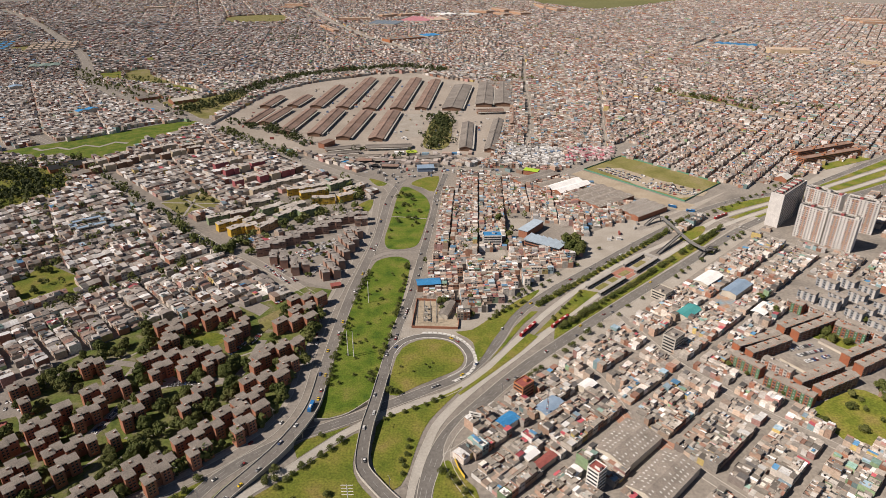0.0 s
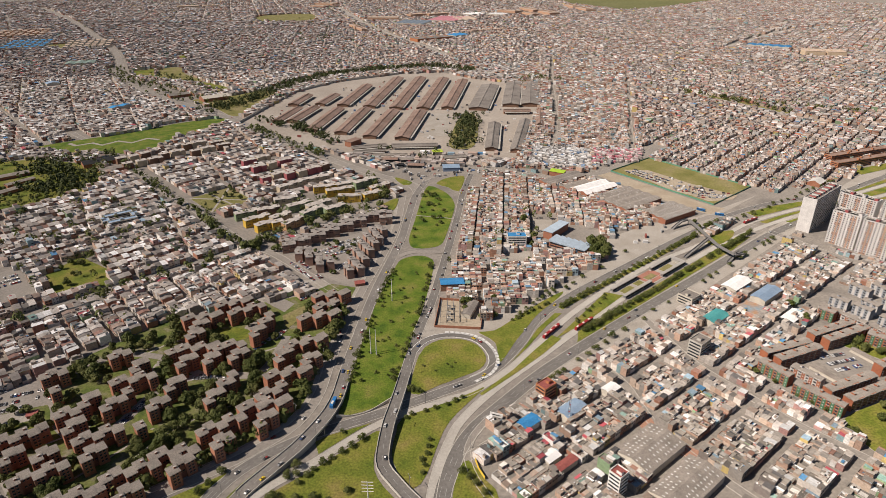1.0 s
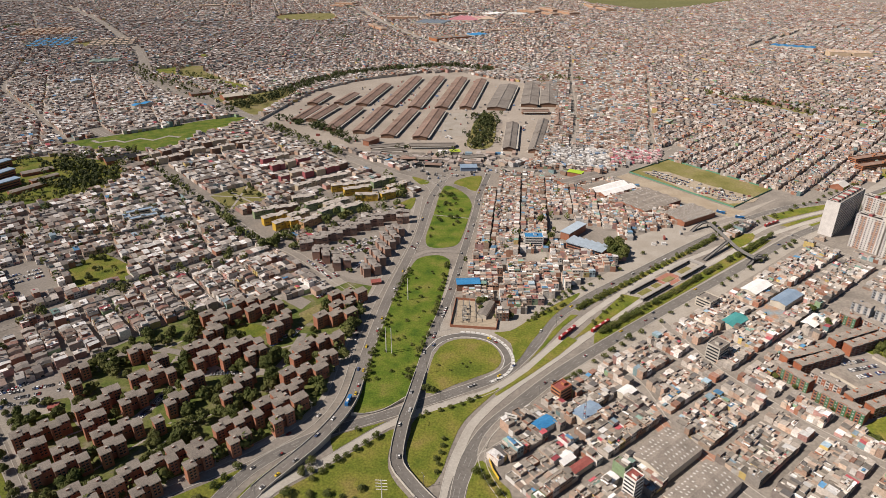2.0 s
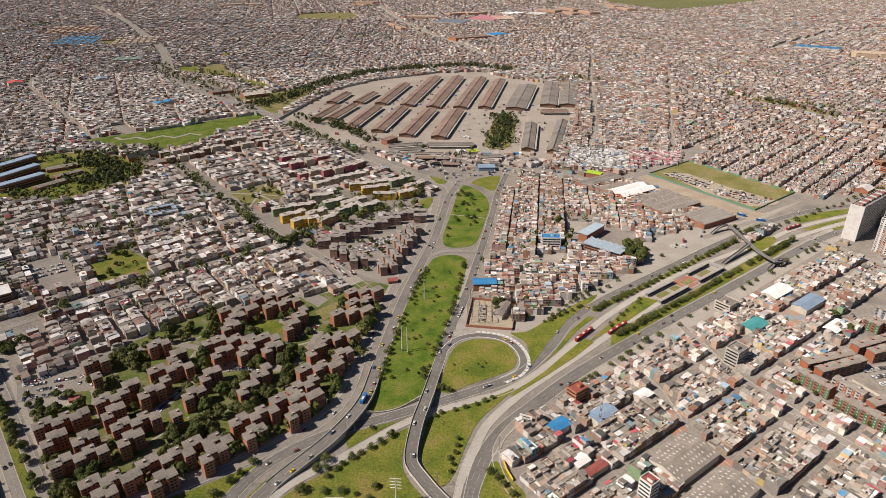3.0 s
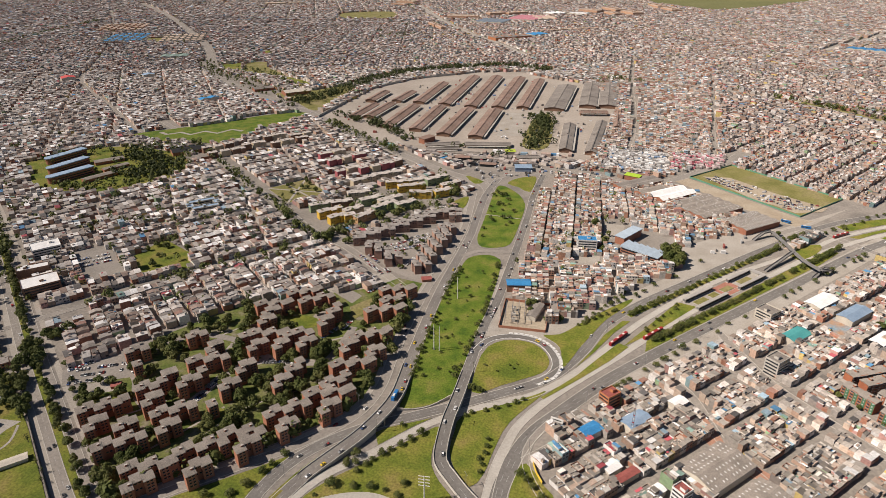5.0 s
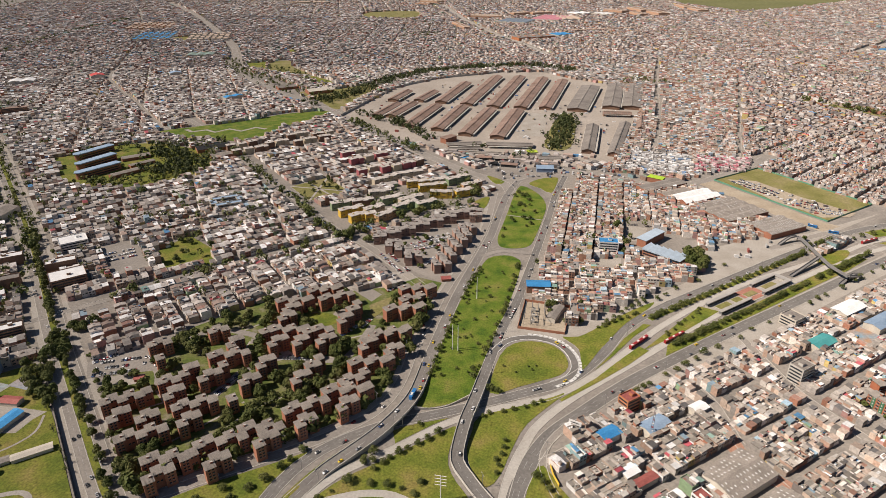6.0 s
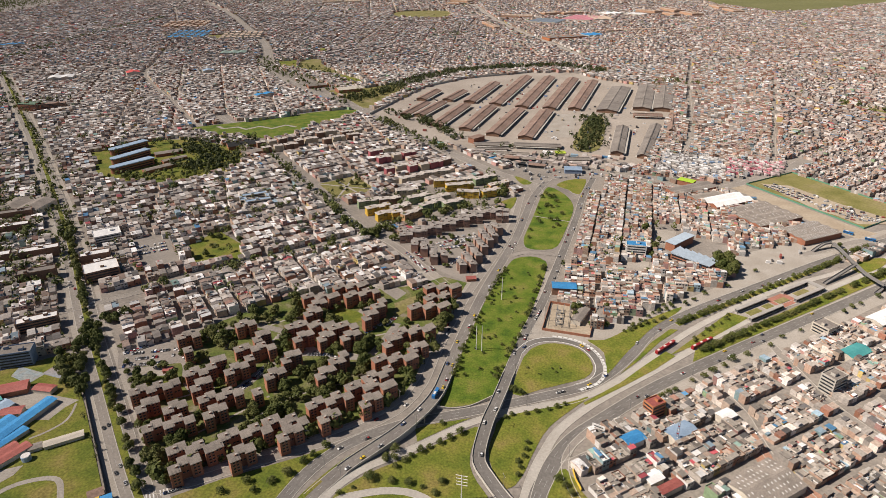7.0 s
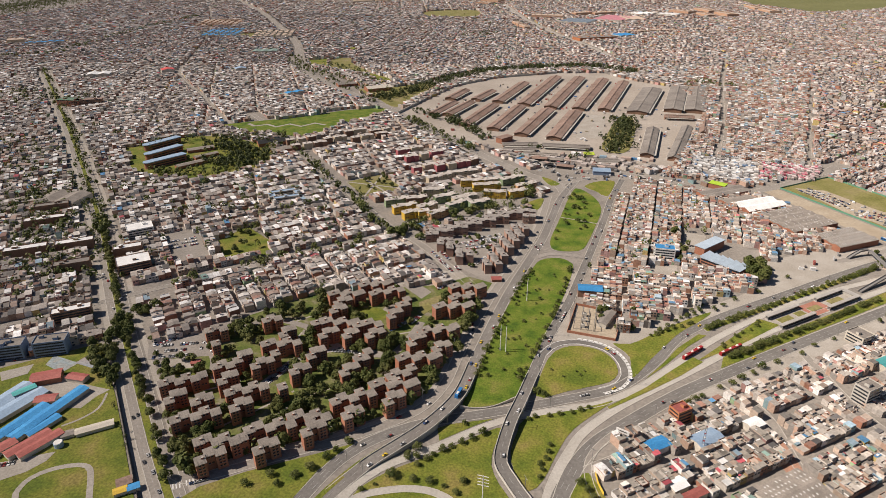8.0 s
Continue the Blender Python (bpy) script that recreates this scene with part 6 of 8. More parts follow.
plant_line("tree", [(-254, 262), (-221, 287), (-196, 307), (-165, 333), (-136, 366), (-128, 400), (-126, 450), (-121, 520)], 8, (0.45, 0.75), 3, "estate trees", 0.1)
plant_line("tree", [(-268, 262), (-296, 292), (-330, 330), (-345, 350)], 8, (0.6, 0.95), 3, "estate trees", 0.1)
far_trees("hedge_row", "dark hedge and small trees along the estate edge", [(-256, 258), (-219, 285), (-194, 304), (-163, 330), (-134, 364), (-126, 395), (-124, 450), (-120, 520)], 90, 2.5)
far_trees("tree_row", "trees along the cross street", [(-430, 474), (-383, 526), (-324, 581), (-290, 621)], 40, 7)
far_trees("tree_row", "trees around the school wings", [(-800, 890), (-720, 960), (-640, 985), (-580, 930)], 60, 20)
far_trees("tree_row", "trees in front of the school", [(-700, 770), (-640, 770), (-600, 800)], 36, 16)
plant_area("tree", [(-455, 575), (-443, 628), (-386, 594), (-376, 562), (-420, 540)], 7, (0.5, 0.9), "park trees")
plant_area("tree", [(-392, 815), (-352, 862), (-300, 812), (-342, 766)], 10, (0.4, 0.8), "park trees")
far_trees("tree_row", "trees along the neighbourhood avenue", [(-610, 1010), (-520, 915), (-430, 825), (-330, 728)], 60, 8)
far_trees("tree_row", "trees at the edge of the painted rows", [(-330, 724), (-280, 672), (-225, 652)], 45, 7)
far_trees("tree_row", "trees between apartment rows", [(-260, 650), (-212, 690), (-165, 722), (-115, 765)], 55, 5)
far_trees("tree_row", "trees between painted apartments", [(-250, 672), (-232, 694), (-205, 732), (-160, 768), (-118, 795)], 75, 9)
far_trees("tree_row", "trees between painted apartments", [(-262, 735), (-230, 790), (-180, 815), (-130, 850)], 50, 30)
far_trees("tree_row", "trees by the junction", [(-120, 830), (-128, 850), (-150, 905)], 22, 8)
far_trees("tree_row", "trees along the market wall", [(-420, 1190), (-330, 1095), (-250, 1022)], 70, 14, 24)

plant_area("tree", [(-200, 640), (-170, 672), (-125, 700), (-108, 640), (-122, 585), (-150, 595)], 22, (0.35, 0.65), "yard trees")
plant_area("tree", [(138, 660), (150, 690), (168, 665), (150, 640)], 10, (0.8, 1.2), "school yard trees")
plant("slender_tree", 142, 668, 1.6), plant("tree", 72, 745, 1.2), plant("tree", 62, 690, 1.1), plant("tree", 76, 676, 0.9)
plant_area("tree", [(-10, 540), (18, 560), (40, 545), (28, 512), (14, 505)], 9, (0.5, 0.9), "substation trees")
plant_area("shrub", [(282, 372), (330, 405), (346, 388), (330, 345), (296, 345)], 8, (0.8, 1.5), "yard bushes")
plant_area("tree", [(336, 484), (356, 494), (372, 470), (358, 464)], 9, (0.5, 0.8), "estate court trees")
plant("tree", 322, 398, 0.7), plant("tree", 312, 385, 0.6), plant("tree", 350, 408, 1.0), plant("tree", 344, 375, 0.8)
plant_line("tree", [(-425, 355), (-400, 330), (-370, 318)], 7, (0.8, 1.1), 3, "sports trees")
plant_area("tree", [(270, 755), (300, 770), (320, 745), (290, 735)], 6, (0.5, 0.8), "crossing trees")


plant_line("tree", [(243, 440), (258, 418), (284, 384)], 9, (0.35, 0.6), 1.0, "estate fence trees", 0.2)
plant_line("tree", [(360, 500), (378, 482)], 6, (0.5, 0.7), 1.5, "estate court trees")
plant_line("tree", [(352, 532), (372, 520), (396, 512), (412, 480)], 9, (0.4, 0.65), 2.0, "estate court trees", 0.2)
plant("tree", 318, 548, 1.0), plant("tree", 322, 524, 0.9), plant("tree", 350, 400, 1.1), plant("tree", 357, 394, 1.0), plant("tree", 346, 392, 0.9)
plant_area("tree", [(142, 648), (148, 690), (160, 690), (160, 645)], 9, (1.1, 1.6), "school yard trees")
plant_area("tree", [(78, 690), (86, 704), (78, 722), (70, 705)], 4, (0.8, 1.1), "school yard trees")
far_trees("tree_belt", "dark belt of trees along the canal behind the market", [(-560, 1340), (-505, 1450), (-470, 1600), (-390, 1760), (-250, 1860), (-110, 1915), (0, 1850)], 620, 34, 45, M_LEAF_DARK)
far_trees("tree_grove", "dark grove of tall trees in the market yard", [(-16, 1096), (-12, 1150), (-6, 1200), (-4, 1250), (-4, 1310)], 190, 26, 0, M_LEAF_DARK)
far_trees("tree_grove", "dark tall trees at the corner of the market yard", [(-345, 1212), (-322, 1190), (-300, 1160), (-245, 1106)], 80, 17, 0, M_LEAF_DARK)
far_trees("tree_grove", "dark trees behind the market wall", [(-430, 1262), (-375, 1216)], 26, 12, 0, M_LEAF_DARK)
far_trees("tree_grove", "single trees between the market stalls", [(-160, 1054), (-120, 1050), (-100, 1012), (-60, 1030)], 9, 14, 0, M_LEAF_DARK)
far_trees("tree_belt", "trees along the avenue and the sports ground", [(-1040, 1840), (-900, 1660), (-760, 1560), (-640, 1440), (-530, 1400)], 150, 40, 30)
far_trees("tree_belt", "trees scattered among distant roofs", [(150, 1700), (190, 1760), (230, 1720)], 60, 30)
far_trees("tree_belt", "dark distant woods at the edge of the city", [(-3330, 2450), (-3380, 2800), (-3500, 3150), (-3650, 3500)], 1700, 280, 560)
far_trees("tree_belt", "trees along a distant avenue", [(560, 1500), (700, 1450), (840, 1380)], 80, 12)
far_trees("tree_belt", "dark trees shading the school garden", [(-690, 935), (-640, 920), (-600, 890), (-585, 850), (-625, 840)], 250, 38, 0, M_LEAF_DARK)
far_trees("tree_belt", "trees between houses west of the avenue", [(-800, 640), (-680, 545), (-570, 450)], 300, 62)
far_trees("tree_belt", "trees along the long tree-lined avenue", [(-600, 556), (-712, 660), (-957, 882), (-1153, 1051), (-1590, 1425)], 110, 8)
far_trees("tree_belt", "trees scattered among houses", [(-1300, 900), (-1000, 760), (-800, 640), (-620, 420)], 420, 170)
far_trees("tree_belt", "trees in the yards between houses", [(-640, 640), (-520, 720), (-420, 640), (-360, 560)], 110, 150)
far_trees("tree_belt", "trees in the yards between houses", [(20, 640), (40, 760), (120, 800)], 22, 60)
far_trees("tree_belt", "trees scattered among houses", [(-900, 1000), (-700, 840), (-540, 760), (-400, 680)], 60, 120)


plant_area("tree", [(-424, 395), (-445, 412), (-420, 436), (-402, 415)], 9, (0.7, 1.1), "crossing trees")
far_trees("tree_belt", "trees along a distant avenue", [(-1932, 1581), (-1830, 1690), (-1916, 1993), (-2046, 2468), (-2102, 2830)], 330, 26)
far_trees("tree_belt", "trees beside the rough grass", [(-900, 1690), (-850, 1720), (-790, 1690), (-720, 1640), (-660, 1560), (-600, 1500)], 60, 26)
far_trees("tree_belt", "trees on the verge of a distant avenue", [(521, 1582), (571, 1546), (618, 1480), (686, 1376)], 40, 6)
far_trees("tree_belt", "trees among distant slabs", [(-1190, 1180), (-1290, 1120), (-1400, 1180)], 90, 50)
far_trees("tree_belt", "scattered trees between distant roofs", [(-1500, 1700), (-900, 2300), (-400, 2500), (300, 2300), (900, 2000), (1300, 1700)], 150, 420)
far_trees("tree_belt", "scattered trees between distant roofs", [(-1800, 2600), (-900, 2900), (0, 3100), (800, 2900), (1700, 2500)], 220, 420)


# ---- vehicles ----
CAR_PAINT = choice("car_paint", [(30, (0.68, 0.68, 0.67)), (18, (0.10, 0.10, 0.105)), (16, (0.32, 0.32, 0.33)), (10, (0.25, 0.03, 0.03)), (6, (0.05, 0.09, 0.22)), (10, (0.5, 0.49, 0.46))], "object", 0.35, 0.3, 0.05)
TAXI_PAINT = plain("taxi_yellow", (0.72, 0.50, 0.03), 0.35)


def car_body(paint, L=4.2, W=1.75):
    """The lower hull with bonnet and boot, its cabin and a wheel."""
    prof = [(-L / 2, 0.35), (L / 2, 0.35), (L / 2, 0.68), (L * 0.26, 0.92), (-L * 0.34, 0.95), (-L / 2, 0.85)]
    hull = Shape()
    for sg in (-1, 1):
        ring = [(x, sg * W / 2, z) for x, z in prof]
        hull.face(ring if sg < 0 else ring[::-1], paint)
    for i in range(len(prof)):
        (x0, z0), (x1, z1) = prof[i], prof[(i + 1) % len(prof)]
        hull.face([(x1, -W / 2, z1), (x0, -W / 2, z0), (x0, W / 2, z0), (x1, W / 2, z1)], paint)
    cab = Shape()
    lo = [(-L * 0.36, -W / 2 + 0.05), (L * 0.25, -W / 2 + 0.05), (L * 0.25, W / 2 - 0.05), (-L * 0.36, W / 2 - 0.05)]
    hi = [(-L * 0.27, -W / 2 + 0.2), (L * 0.07, -W / 2 + 0.2), (L * 0.07, W / 2 - 0.2), (-L * 0.27, W / 2 - 0.2)]
    for i in range(4):
        j = (i + 1) % 4
        cab.face([(*lo[i], 0.93), (*lo[j], 0.93), (*hi[j], 1.42), (*hi[i], 1.42)], M_GLASS)
    top = Shape()
    top.solid(hi, 1.42, 1.49, paint)
    wheel = Shape()
    for k in range(8):
        a, b = 2 * math.pi * k / 8, 2 * math.pi * (k + 1) / 8
        p = [(0.31 * math.cos(q), 0.31 * math.sin(q)) for q in (a, b)]
        wheel.face([(p[0][0], -0.1, p[0][1]), (p[1][0], -0.1, p[1][1]), (p[1][0], 0.1, p[1][1]), (p[0][0], 0.1, p[0][1])], M_DARK)
        wheel.face([(0, -0.11, 0), (p[0][0], -0.11, p[0][1]), (p[1][0], -0.11, p[1][1])], M_STEEL)
        wheel.face([(0, 0.11, 0), (p[1][0], 0.11, p[1][1]), (p[0][0], 0.11, p[0][1])], M_STEEL)
    return [s.mesh(n) for s, n in ((hull, "body"), (cab, "windows"), (top, "roof"), (wheel, "wheel"))]


def make_car(name, label, paint, L, W, group, wheels=True):
    ob = thing(name, label, "car", group)
    hull, cab, top, wheel = car_body(paint, L, W)
    b = part("body", hull, ob)
    part("glass_cabin", cab, b)
    if not wheels:
        return ob
    part("roof", top, b)
    for sx in (-0.3, 0.3):
        for sy in (-1, 1):
            w = part("wheel", wheel, ob)
            w.location = (sx * L, sy * (W / 2 - 0.08), 0.31)
    return ob


def make_bus(name, label, paint, sections, group, W=2.6, H=3.2):
    """A bus of one or more articulated sections."""
    ob = thing(name, label, "bus", group)
    total = sum(sections)
    x = -total / 2
    for k, L in enumerate(sections):
        b = part("section", Shape().box(x + L / 2, 0, 0.4, L - 0.5, W, H - 0.4, paint), ob)
        part("windows", Shape().box(x + L / 2, 0, 1.5, L - 0.8, W + 0.06, 0.95, M_GLASS), b)
        part("roof_pod", Shape().box(x + L * 0.35, 0, H, L * 0.3, W * 0.6, 0.3, M_WHITE), b)
        if k:
            part("bellows", Shape().box(x, 0, 0.6, 0.9, W - 0.3, H - 0.8, M_DARK), ob)
        for sx in (0.22, 0.8):
            part("axle", Shape().box(x + L * sx, 0, 0, 0.95, W + 0.04, 0.9, M_DARK), ob)
        x += L
    return ob


CR = random.Random(5)
CARS = [make_car("car", "small hatchback car on the road", CAR_PAINT, 3.9, 1.7, "cars"), make_car("car", "saloon car on the road", CAR_PAINT, 4.5, 1.8, "cars"), make_car("taxi", "small yellow taxi on the road", TAXI_PAINT, 3.8, 1.65, "taxis"),
        make_car("small_car", "small hatchback car with dark windows", CAR_PAINT, 3.9, 1.7, "distant cars", False), make_car("small_car", "saloon car with dark windows", CAR_PAINT, 4.5, 1.8, "distant cars", False)]
USED = set()


FAR_CARS = []


def park(x, y, z, heading, taxi=0.12, still=False):
    if still and math.hypot(x, y) > 520:
        FAR_CARS.append((x, y, z, radians(heading)))
        return None
    k = 3 + CR.randrange(2) if still else 2 if CR.random() < taxi else CR.randrange(2)
    m = pose(x, y, z, 0, 0, heading)
    if k not in USED:
        USED.add(k)
        CARS[k].matrix_basis = m
        return CARS[k]
    ob = copy_thing(CARS[k], m)
    return ob


def traffic(line, width, lanes, count, a=0.0, b=1.0, z=0.2, back=False, taxi=0.15, still=False):
    n = len(line)
    spots = sorted(CR.sample(range(int(n * a) * 4, int((n - 1) * b) * 4), count))
    for s in spots:
        i = s // 4
        p, q = line[i], line[i + 1]
        t = (s % 4) / 4
        lane = CR.randrange(lanes)
        off = -width / 2 + width * (lane + 0.5) / lanes
        d = q[:2] - p[:2]
        h = math.atan2(d[1], d[0])
        x, y = p[:2] + d * t + np.array((-math.sin(h), math.cos(h))) * off
        zz = (p[2] * (1 - t) + q[2] * t if len(p) > 2 else 0) + z
        park(x, y, zz, math.degrees(h) + (180 if back else 0), taxi, still)


traffic(main_left, 9.0, 2, 26, 0.02, 0.92)
traffic(main_right, 8.0, 2, 30, 0.02, 0.93, back=True)
traffic(lower, 9.5, 3, 8, 0.25, 0.6, still=True)
traffic(lower, 9.5, 3, 16, 0.6, 0.95)
traffic(dark_s, 10.5, 3, 14, 0.2, 0.55, 0.22, True, still=True)
traffic(dark_s, 10.5, 3, 10, 0.55, 0.85, 0.22, True)
traffic(service_w, 6, 2, 8, 0.2, 0.9, still=True)
traffic(ave_w1, 7, 2, 14, 0.02, 0.4, still=True)
traffic(ave_w2, 7, 2, 14, 0.02, 0.4, still=True)
traffic(street_1, 6, 2, 7, 0.1, 0.7, still=True)
traffic(street_2, 6, 2, 8, 0.1, 0.7, still=True)
traffic(loop, 5, 1, 3, 0.1, 0.9)
traffic(cross_w, 6, 2, 14, 0.15, 0.95, still=True)
traffic(diag, 7, 2, 12, 0.3, 0.98, still=True)
traffic(ave_nw, 14, 4, 16, 0.75, 0.98, still=True)


def parking(x0, y0, x1, y1, rows, gap, turn, fill=0.75):
    """Rows of parked cars, each row from one side of a slanted box to the other."""
    d = math.hypot(x1 - x0, y1 - y0)
    c, s = (x1 - x0) / d, (y1 - y0) / d
    for r in range(rows):
        for k in range(int(d / 2.7)):
            if CR.random() < fill:
                u, v = k * 2.7, r * gap
                park(x0 + c * u - s * v, y0 + s * u + c * v, 0.22, math.degrees(math.atan2(s, c)) + turn + CR.choice((0, 180)), 0.02, True)


parking(-366, 358, -328, 375, 3, 9, 90, 0.7)
parking(-378, 374, -362, 392, 1, 8, 90, 0.9)
parking(-254, 356, -246, 390, 1, 8, 90, 0.95)
parking(-336, 392, -316, 376, 1, 8, 90, 0.9)
parking(-218, 415, -190, 421, 1, 8, 90, 0.8)
parking(-478, 322, -456, 351, 1, 8, 90, 0.8)
parking(-196, 622, -160, 580, 2, 9, 90, 0.7)
parking(-246, 247, -236, 255, 1, 4, 0, 0.9)
parking(-196, 566, -160, 566, 2, 9, 90, 0.75)
parking(-168, 540, -152, 556, 2, 8, 90, 0.8)
parking(-222, 411, -190, 416, 1, 6, 90, 0.9)
parking(-172, 470, -166, 490, 1, 6, 90, 0.9)
parking(-500, 540, -470, 568, 3, 10, 90, 0.8)
parking(312, 446, 342, 456, 3, 9, 90, 0.7)
parking(250, 962, 292, 908, 3, 9, 90, 0.85)
parking(330, 862, 366, 850, 2, 9, 90, 0.8)
parking(322, 888, 352, 864, 2, 9, 90, 0.7)
parking(-185, 455, -172, 480, 1, 8, 90, 0.9)
parking(-160, 640, -130, 665, 3, 9, 90, 0.8)
parking(-150, 668, -122, 690, 2, 9, 90, 0.7)
parking(-144, 600, -134, 630, 1, 6, 90, 0.8)

RED = plain("red_bus_paint", (0.33, 0.028, 0.03), 0.4)
BLUE = plain("blue_bus_paint", (0.03, 0.17, 0.42), 0.35)
for (x, y, h) in ((79, 494, 53), (111, 508, 47)):
    b = make_bus("articulated_bus", "red bi-articulated city bus on the concrete busway", RED, (9.5, 9.0, 9.0), "articulated buses")
    b.matrix_basis = pose(x, y, 0.2, 0, 0, h)
b = make_bus("articulated_bus", "red bi-articulated city bus on the concrete busway", RED, (9.5, 9.0, 9.0), "articulated buses")
b.matrix_basis = pose(366, 768, 0.3, 0, 0, 36)
b = make_bus("city_bus", "blue city bus on the flyover approach", BLUE, (11.5,), "city buses")
b.matrix_basis = pose(-100, 380, 4.0, 0, 0, 84)
for (x, y, h) in ((314, 803, -40), (333, 787, -20)):
    b = make_bus("city_bus", "blue city bus at the crossing", BLUE, (11.5,), "city buses")
    b.matrix_basis = pose(x, y, 0.2, 0, 0, h)


# ---- houses near the camera ----
M_DOOR = choice("shutter_paint", [(3, (0.10, 0.09, 0.085)), (2, (0.30, 0.29, 0.28)), (1, (0.10, 0.16, 0.26)), (1, (0.25, 0.08, 0.06))], "object", 0.5)


def house(k, w, d, storeys, fronted=True):
    """A terraced house: walls with parapets, roof sheets, a rooftop room or tank, its windows and doors."""
    rnd = random.Random(100 + k)
    floors = rnd.choice(storeys)
    h = floors * 2.6 + rnd.uniform(-0.2, 0.4)
    fd = d * rnd.uniform(0.42, 0.72)  # depth of the main body, at the front
    ob = thing("terraced_house", "narrow %s terraced house with patched sheet roofs" % ("one-storey", "two-storey", "three-storey", "four-storey")[floors - 1], "house", "terraced houses")
    yc = -d / 2 + fd / 2
    walls = Shape().box(0, yc, 0, w - 0.04, fd, h, M_WALL_OB)
    kind = rnd.choice(("flat", "flat", "sheet", "sheet", "split"))
    sheet = Shape()
    if kind == "flat":
        for x, y, sx, sy in ((0, yc - fd / 2 + 0.1, w - 0.04, 0.2), (0, yc + fd / 2 - 0.1, w - 0.04, 0.2), (-w / 2 + 0.13, yc, 0.2, fd - 0.4), (w / 2 - 0.13, yc, 0.2, fd - 0.4)):
            walls.box(x, y, h, sx, sy, 0.9, M_WALL_OB)
        sheet.box(0, yc, h, w - 0.5, fd - 0.5, 0.1, M_ROOF_OB)
        for q in range(rnd.randint(1, 3)):
            sheet.box(rnd.uniform(-0.25, 0.25) * w, yc + rnd.uniform(-0.35, 0.35) * fd, h + 0.1, rnd.uniform(1.2, 3.4), rnd.uniform(1.5, 4.5), rnd.choice((0.12, 0.2, 0.3, 0.9)), M_ROOF_OB)
    else:
        cuts = sorted(rnd.uniform(-0.45, 0.45) for q in range(rnd.randint(2, 4)))
        edges = [-fd / 2 - 0.25] + [q * fd for q in cuts] + [fd / 2]
        for y0, y1 in zip(edges[:-1], edges[1:]):
            z0, z1 = rnd.uniform(0.12, 0.9), rnd.uniform(0.12, 0.9)
            xm = w * rnd.uniform(-0.2, 0.2) if rnd.random() < 0.4 else w / 2 - 0.02
            sheet.solid([(-w / 2, yc + y0), (xm, yc + y0), (xm, yc + y1), (-w / 2, yc + y1)], h, [h + z0, h + z0, h + z1, h + z1], M_ROOF_OB)
            if xm < w / 2 - 0.1:
                z0, z1 = rnd.uniform(0.12, 1.1), rnd.uniform(0.12, 1.1)
                sheet.solid([(xm, yc + y0), (w / 2 - 0.02, yc + y0), (w / 2 - 0.02, yc + y1), (xm, yc + y1)], h, [h + z0, h + z0, h + z1, h + z1], M_ROOF_OB)
    for q in range(rnd.randint(2, 5)):
        sheet.box(rnd.uniform(-0.4, 0.4) * w, yc + rnd.uniform(-0.45, 0.45) * fd, h + 0.3, rnd.uniform(0.4, 1.1), rnd.uniform(0.4, 1.5), rnd.uniform(0.4, 0.8), M_ROOF_OB)
    y0 = yc + fd / 2
    while y0 < d / 2 - 1.2:  # patched rear wings at changing heights
        y1 = min(d / 2, y0 + rnd.uniform(3.0, 6.0))
        xm = rnd.choice((-w / 2, rnd.uniform(-0.25, 0.25) * w))
        for xa, xb in ((-w / 2, xm), (xm, w / 2)):
            if xb - xa > 0.8:
                hh = h * rnd.uniform(0.58, 0.97)
                wing = Shape().box((xa + xb) / 2, (y0 + y1) / 2, 0, xb - xa - 0.06, y1 - y0 - 0.06, hh, M_WALL_OB)
                z0, z1 = rnd.uniform(0.1, 0.5), rnd.uniform(0.1, 0.5)
                wing.solid([(xa + 0.02, y0), (xb - 0.02, y0), (xb - 0.02, y1), (xa + 0.02, y1)], hh, [hh + z0, hh + z0, hh + z1, hh + z1], M_ROOF_OB)
                part("rear_wing", wing, ob)
        y0 = y1
    wl = part("wall", walls, ob)
    part("roof", sheet, ob)
    if kind == "flat" and rnd.random() < 0.75:
        rw, rd, rh = w * rnd.uniform(0.4, 0.98), fd * rnd.uniform(0.25, 0.6), rnd.uniform(2.0, 2.7)
        rx, ry = rnd.choice((-1, 1)) * (w - rw) / 2 * 0.98, yc + rnd.choice((-1, 1)) * (fd - rd) / 2 * 0.9
        part("rooftop_room", Shape().box(rx, ry, h + 0.1, rw - 0.1, rd, rh, M_WALL_OB).solid([(rx - rw / 2, ry - rd / 2 - 0.2), (rx + rw / 2, ry - rd / 2 - 0.2), (rx + rw / 2, ry + rd / 2 + 0.2), (rx - rw / 2, ry + rd / 2 + 0.2)], h + rh + 0.1, [h + rh + 0.2, h + rh + 0.2, h + rh + 0.6, h + rh + 0.6], M_ROOF_OB), ob)
    elif rnd.random() < 0.3:
        tank = Shape()
        tx, ty, tz = rnd.uniform(-0.25, 0.25) * w, yc + rnd.uniform(-0.3, 0.3) * fd, h + 0.5
        ring = [(tx + 0.65 * math.cos(a * math.pi / 4), ty + 0.65 * math.sin(a * math.pi / 4)) for a in range(8)]
        tank.solid(ring, tz, tz + 1.3, rnd.choice((M_DARK, M_KERB, M_KERB)))
        part("water_tank", tank, ob, "round rooftop water tank")
    front = yc - fd / 2
    if not fronted:
        return ob
    for f in range(1, floors):
        for sx in (-0.24, 0.24):
            win = Shape().box(sx * w, front - 0.05, f * 2.7 + 0.8, 1.5, 0.14, 1.3, M_GLASS)
            win.box(sx * w, front - 0.09, f * 2.7 + 0.68, 1.7, 0.2, 0.12, M_KERB)
            part("window", win, wl)
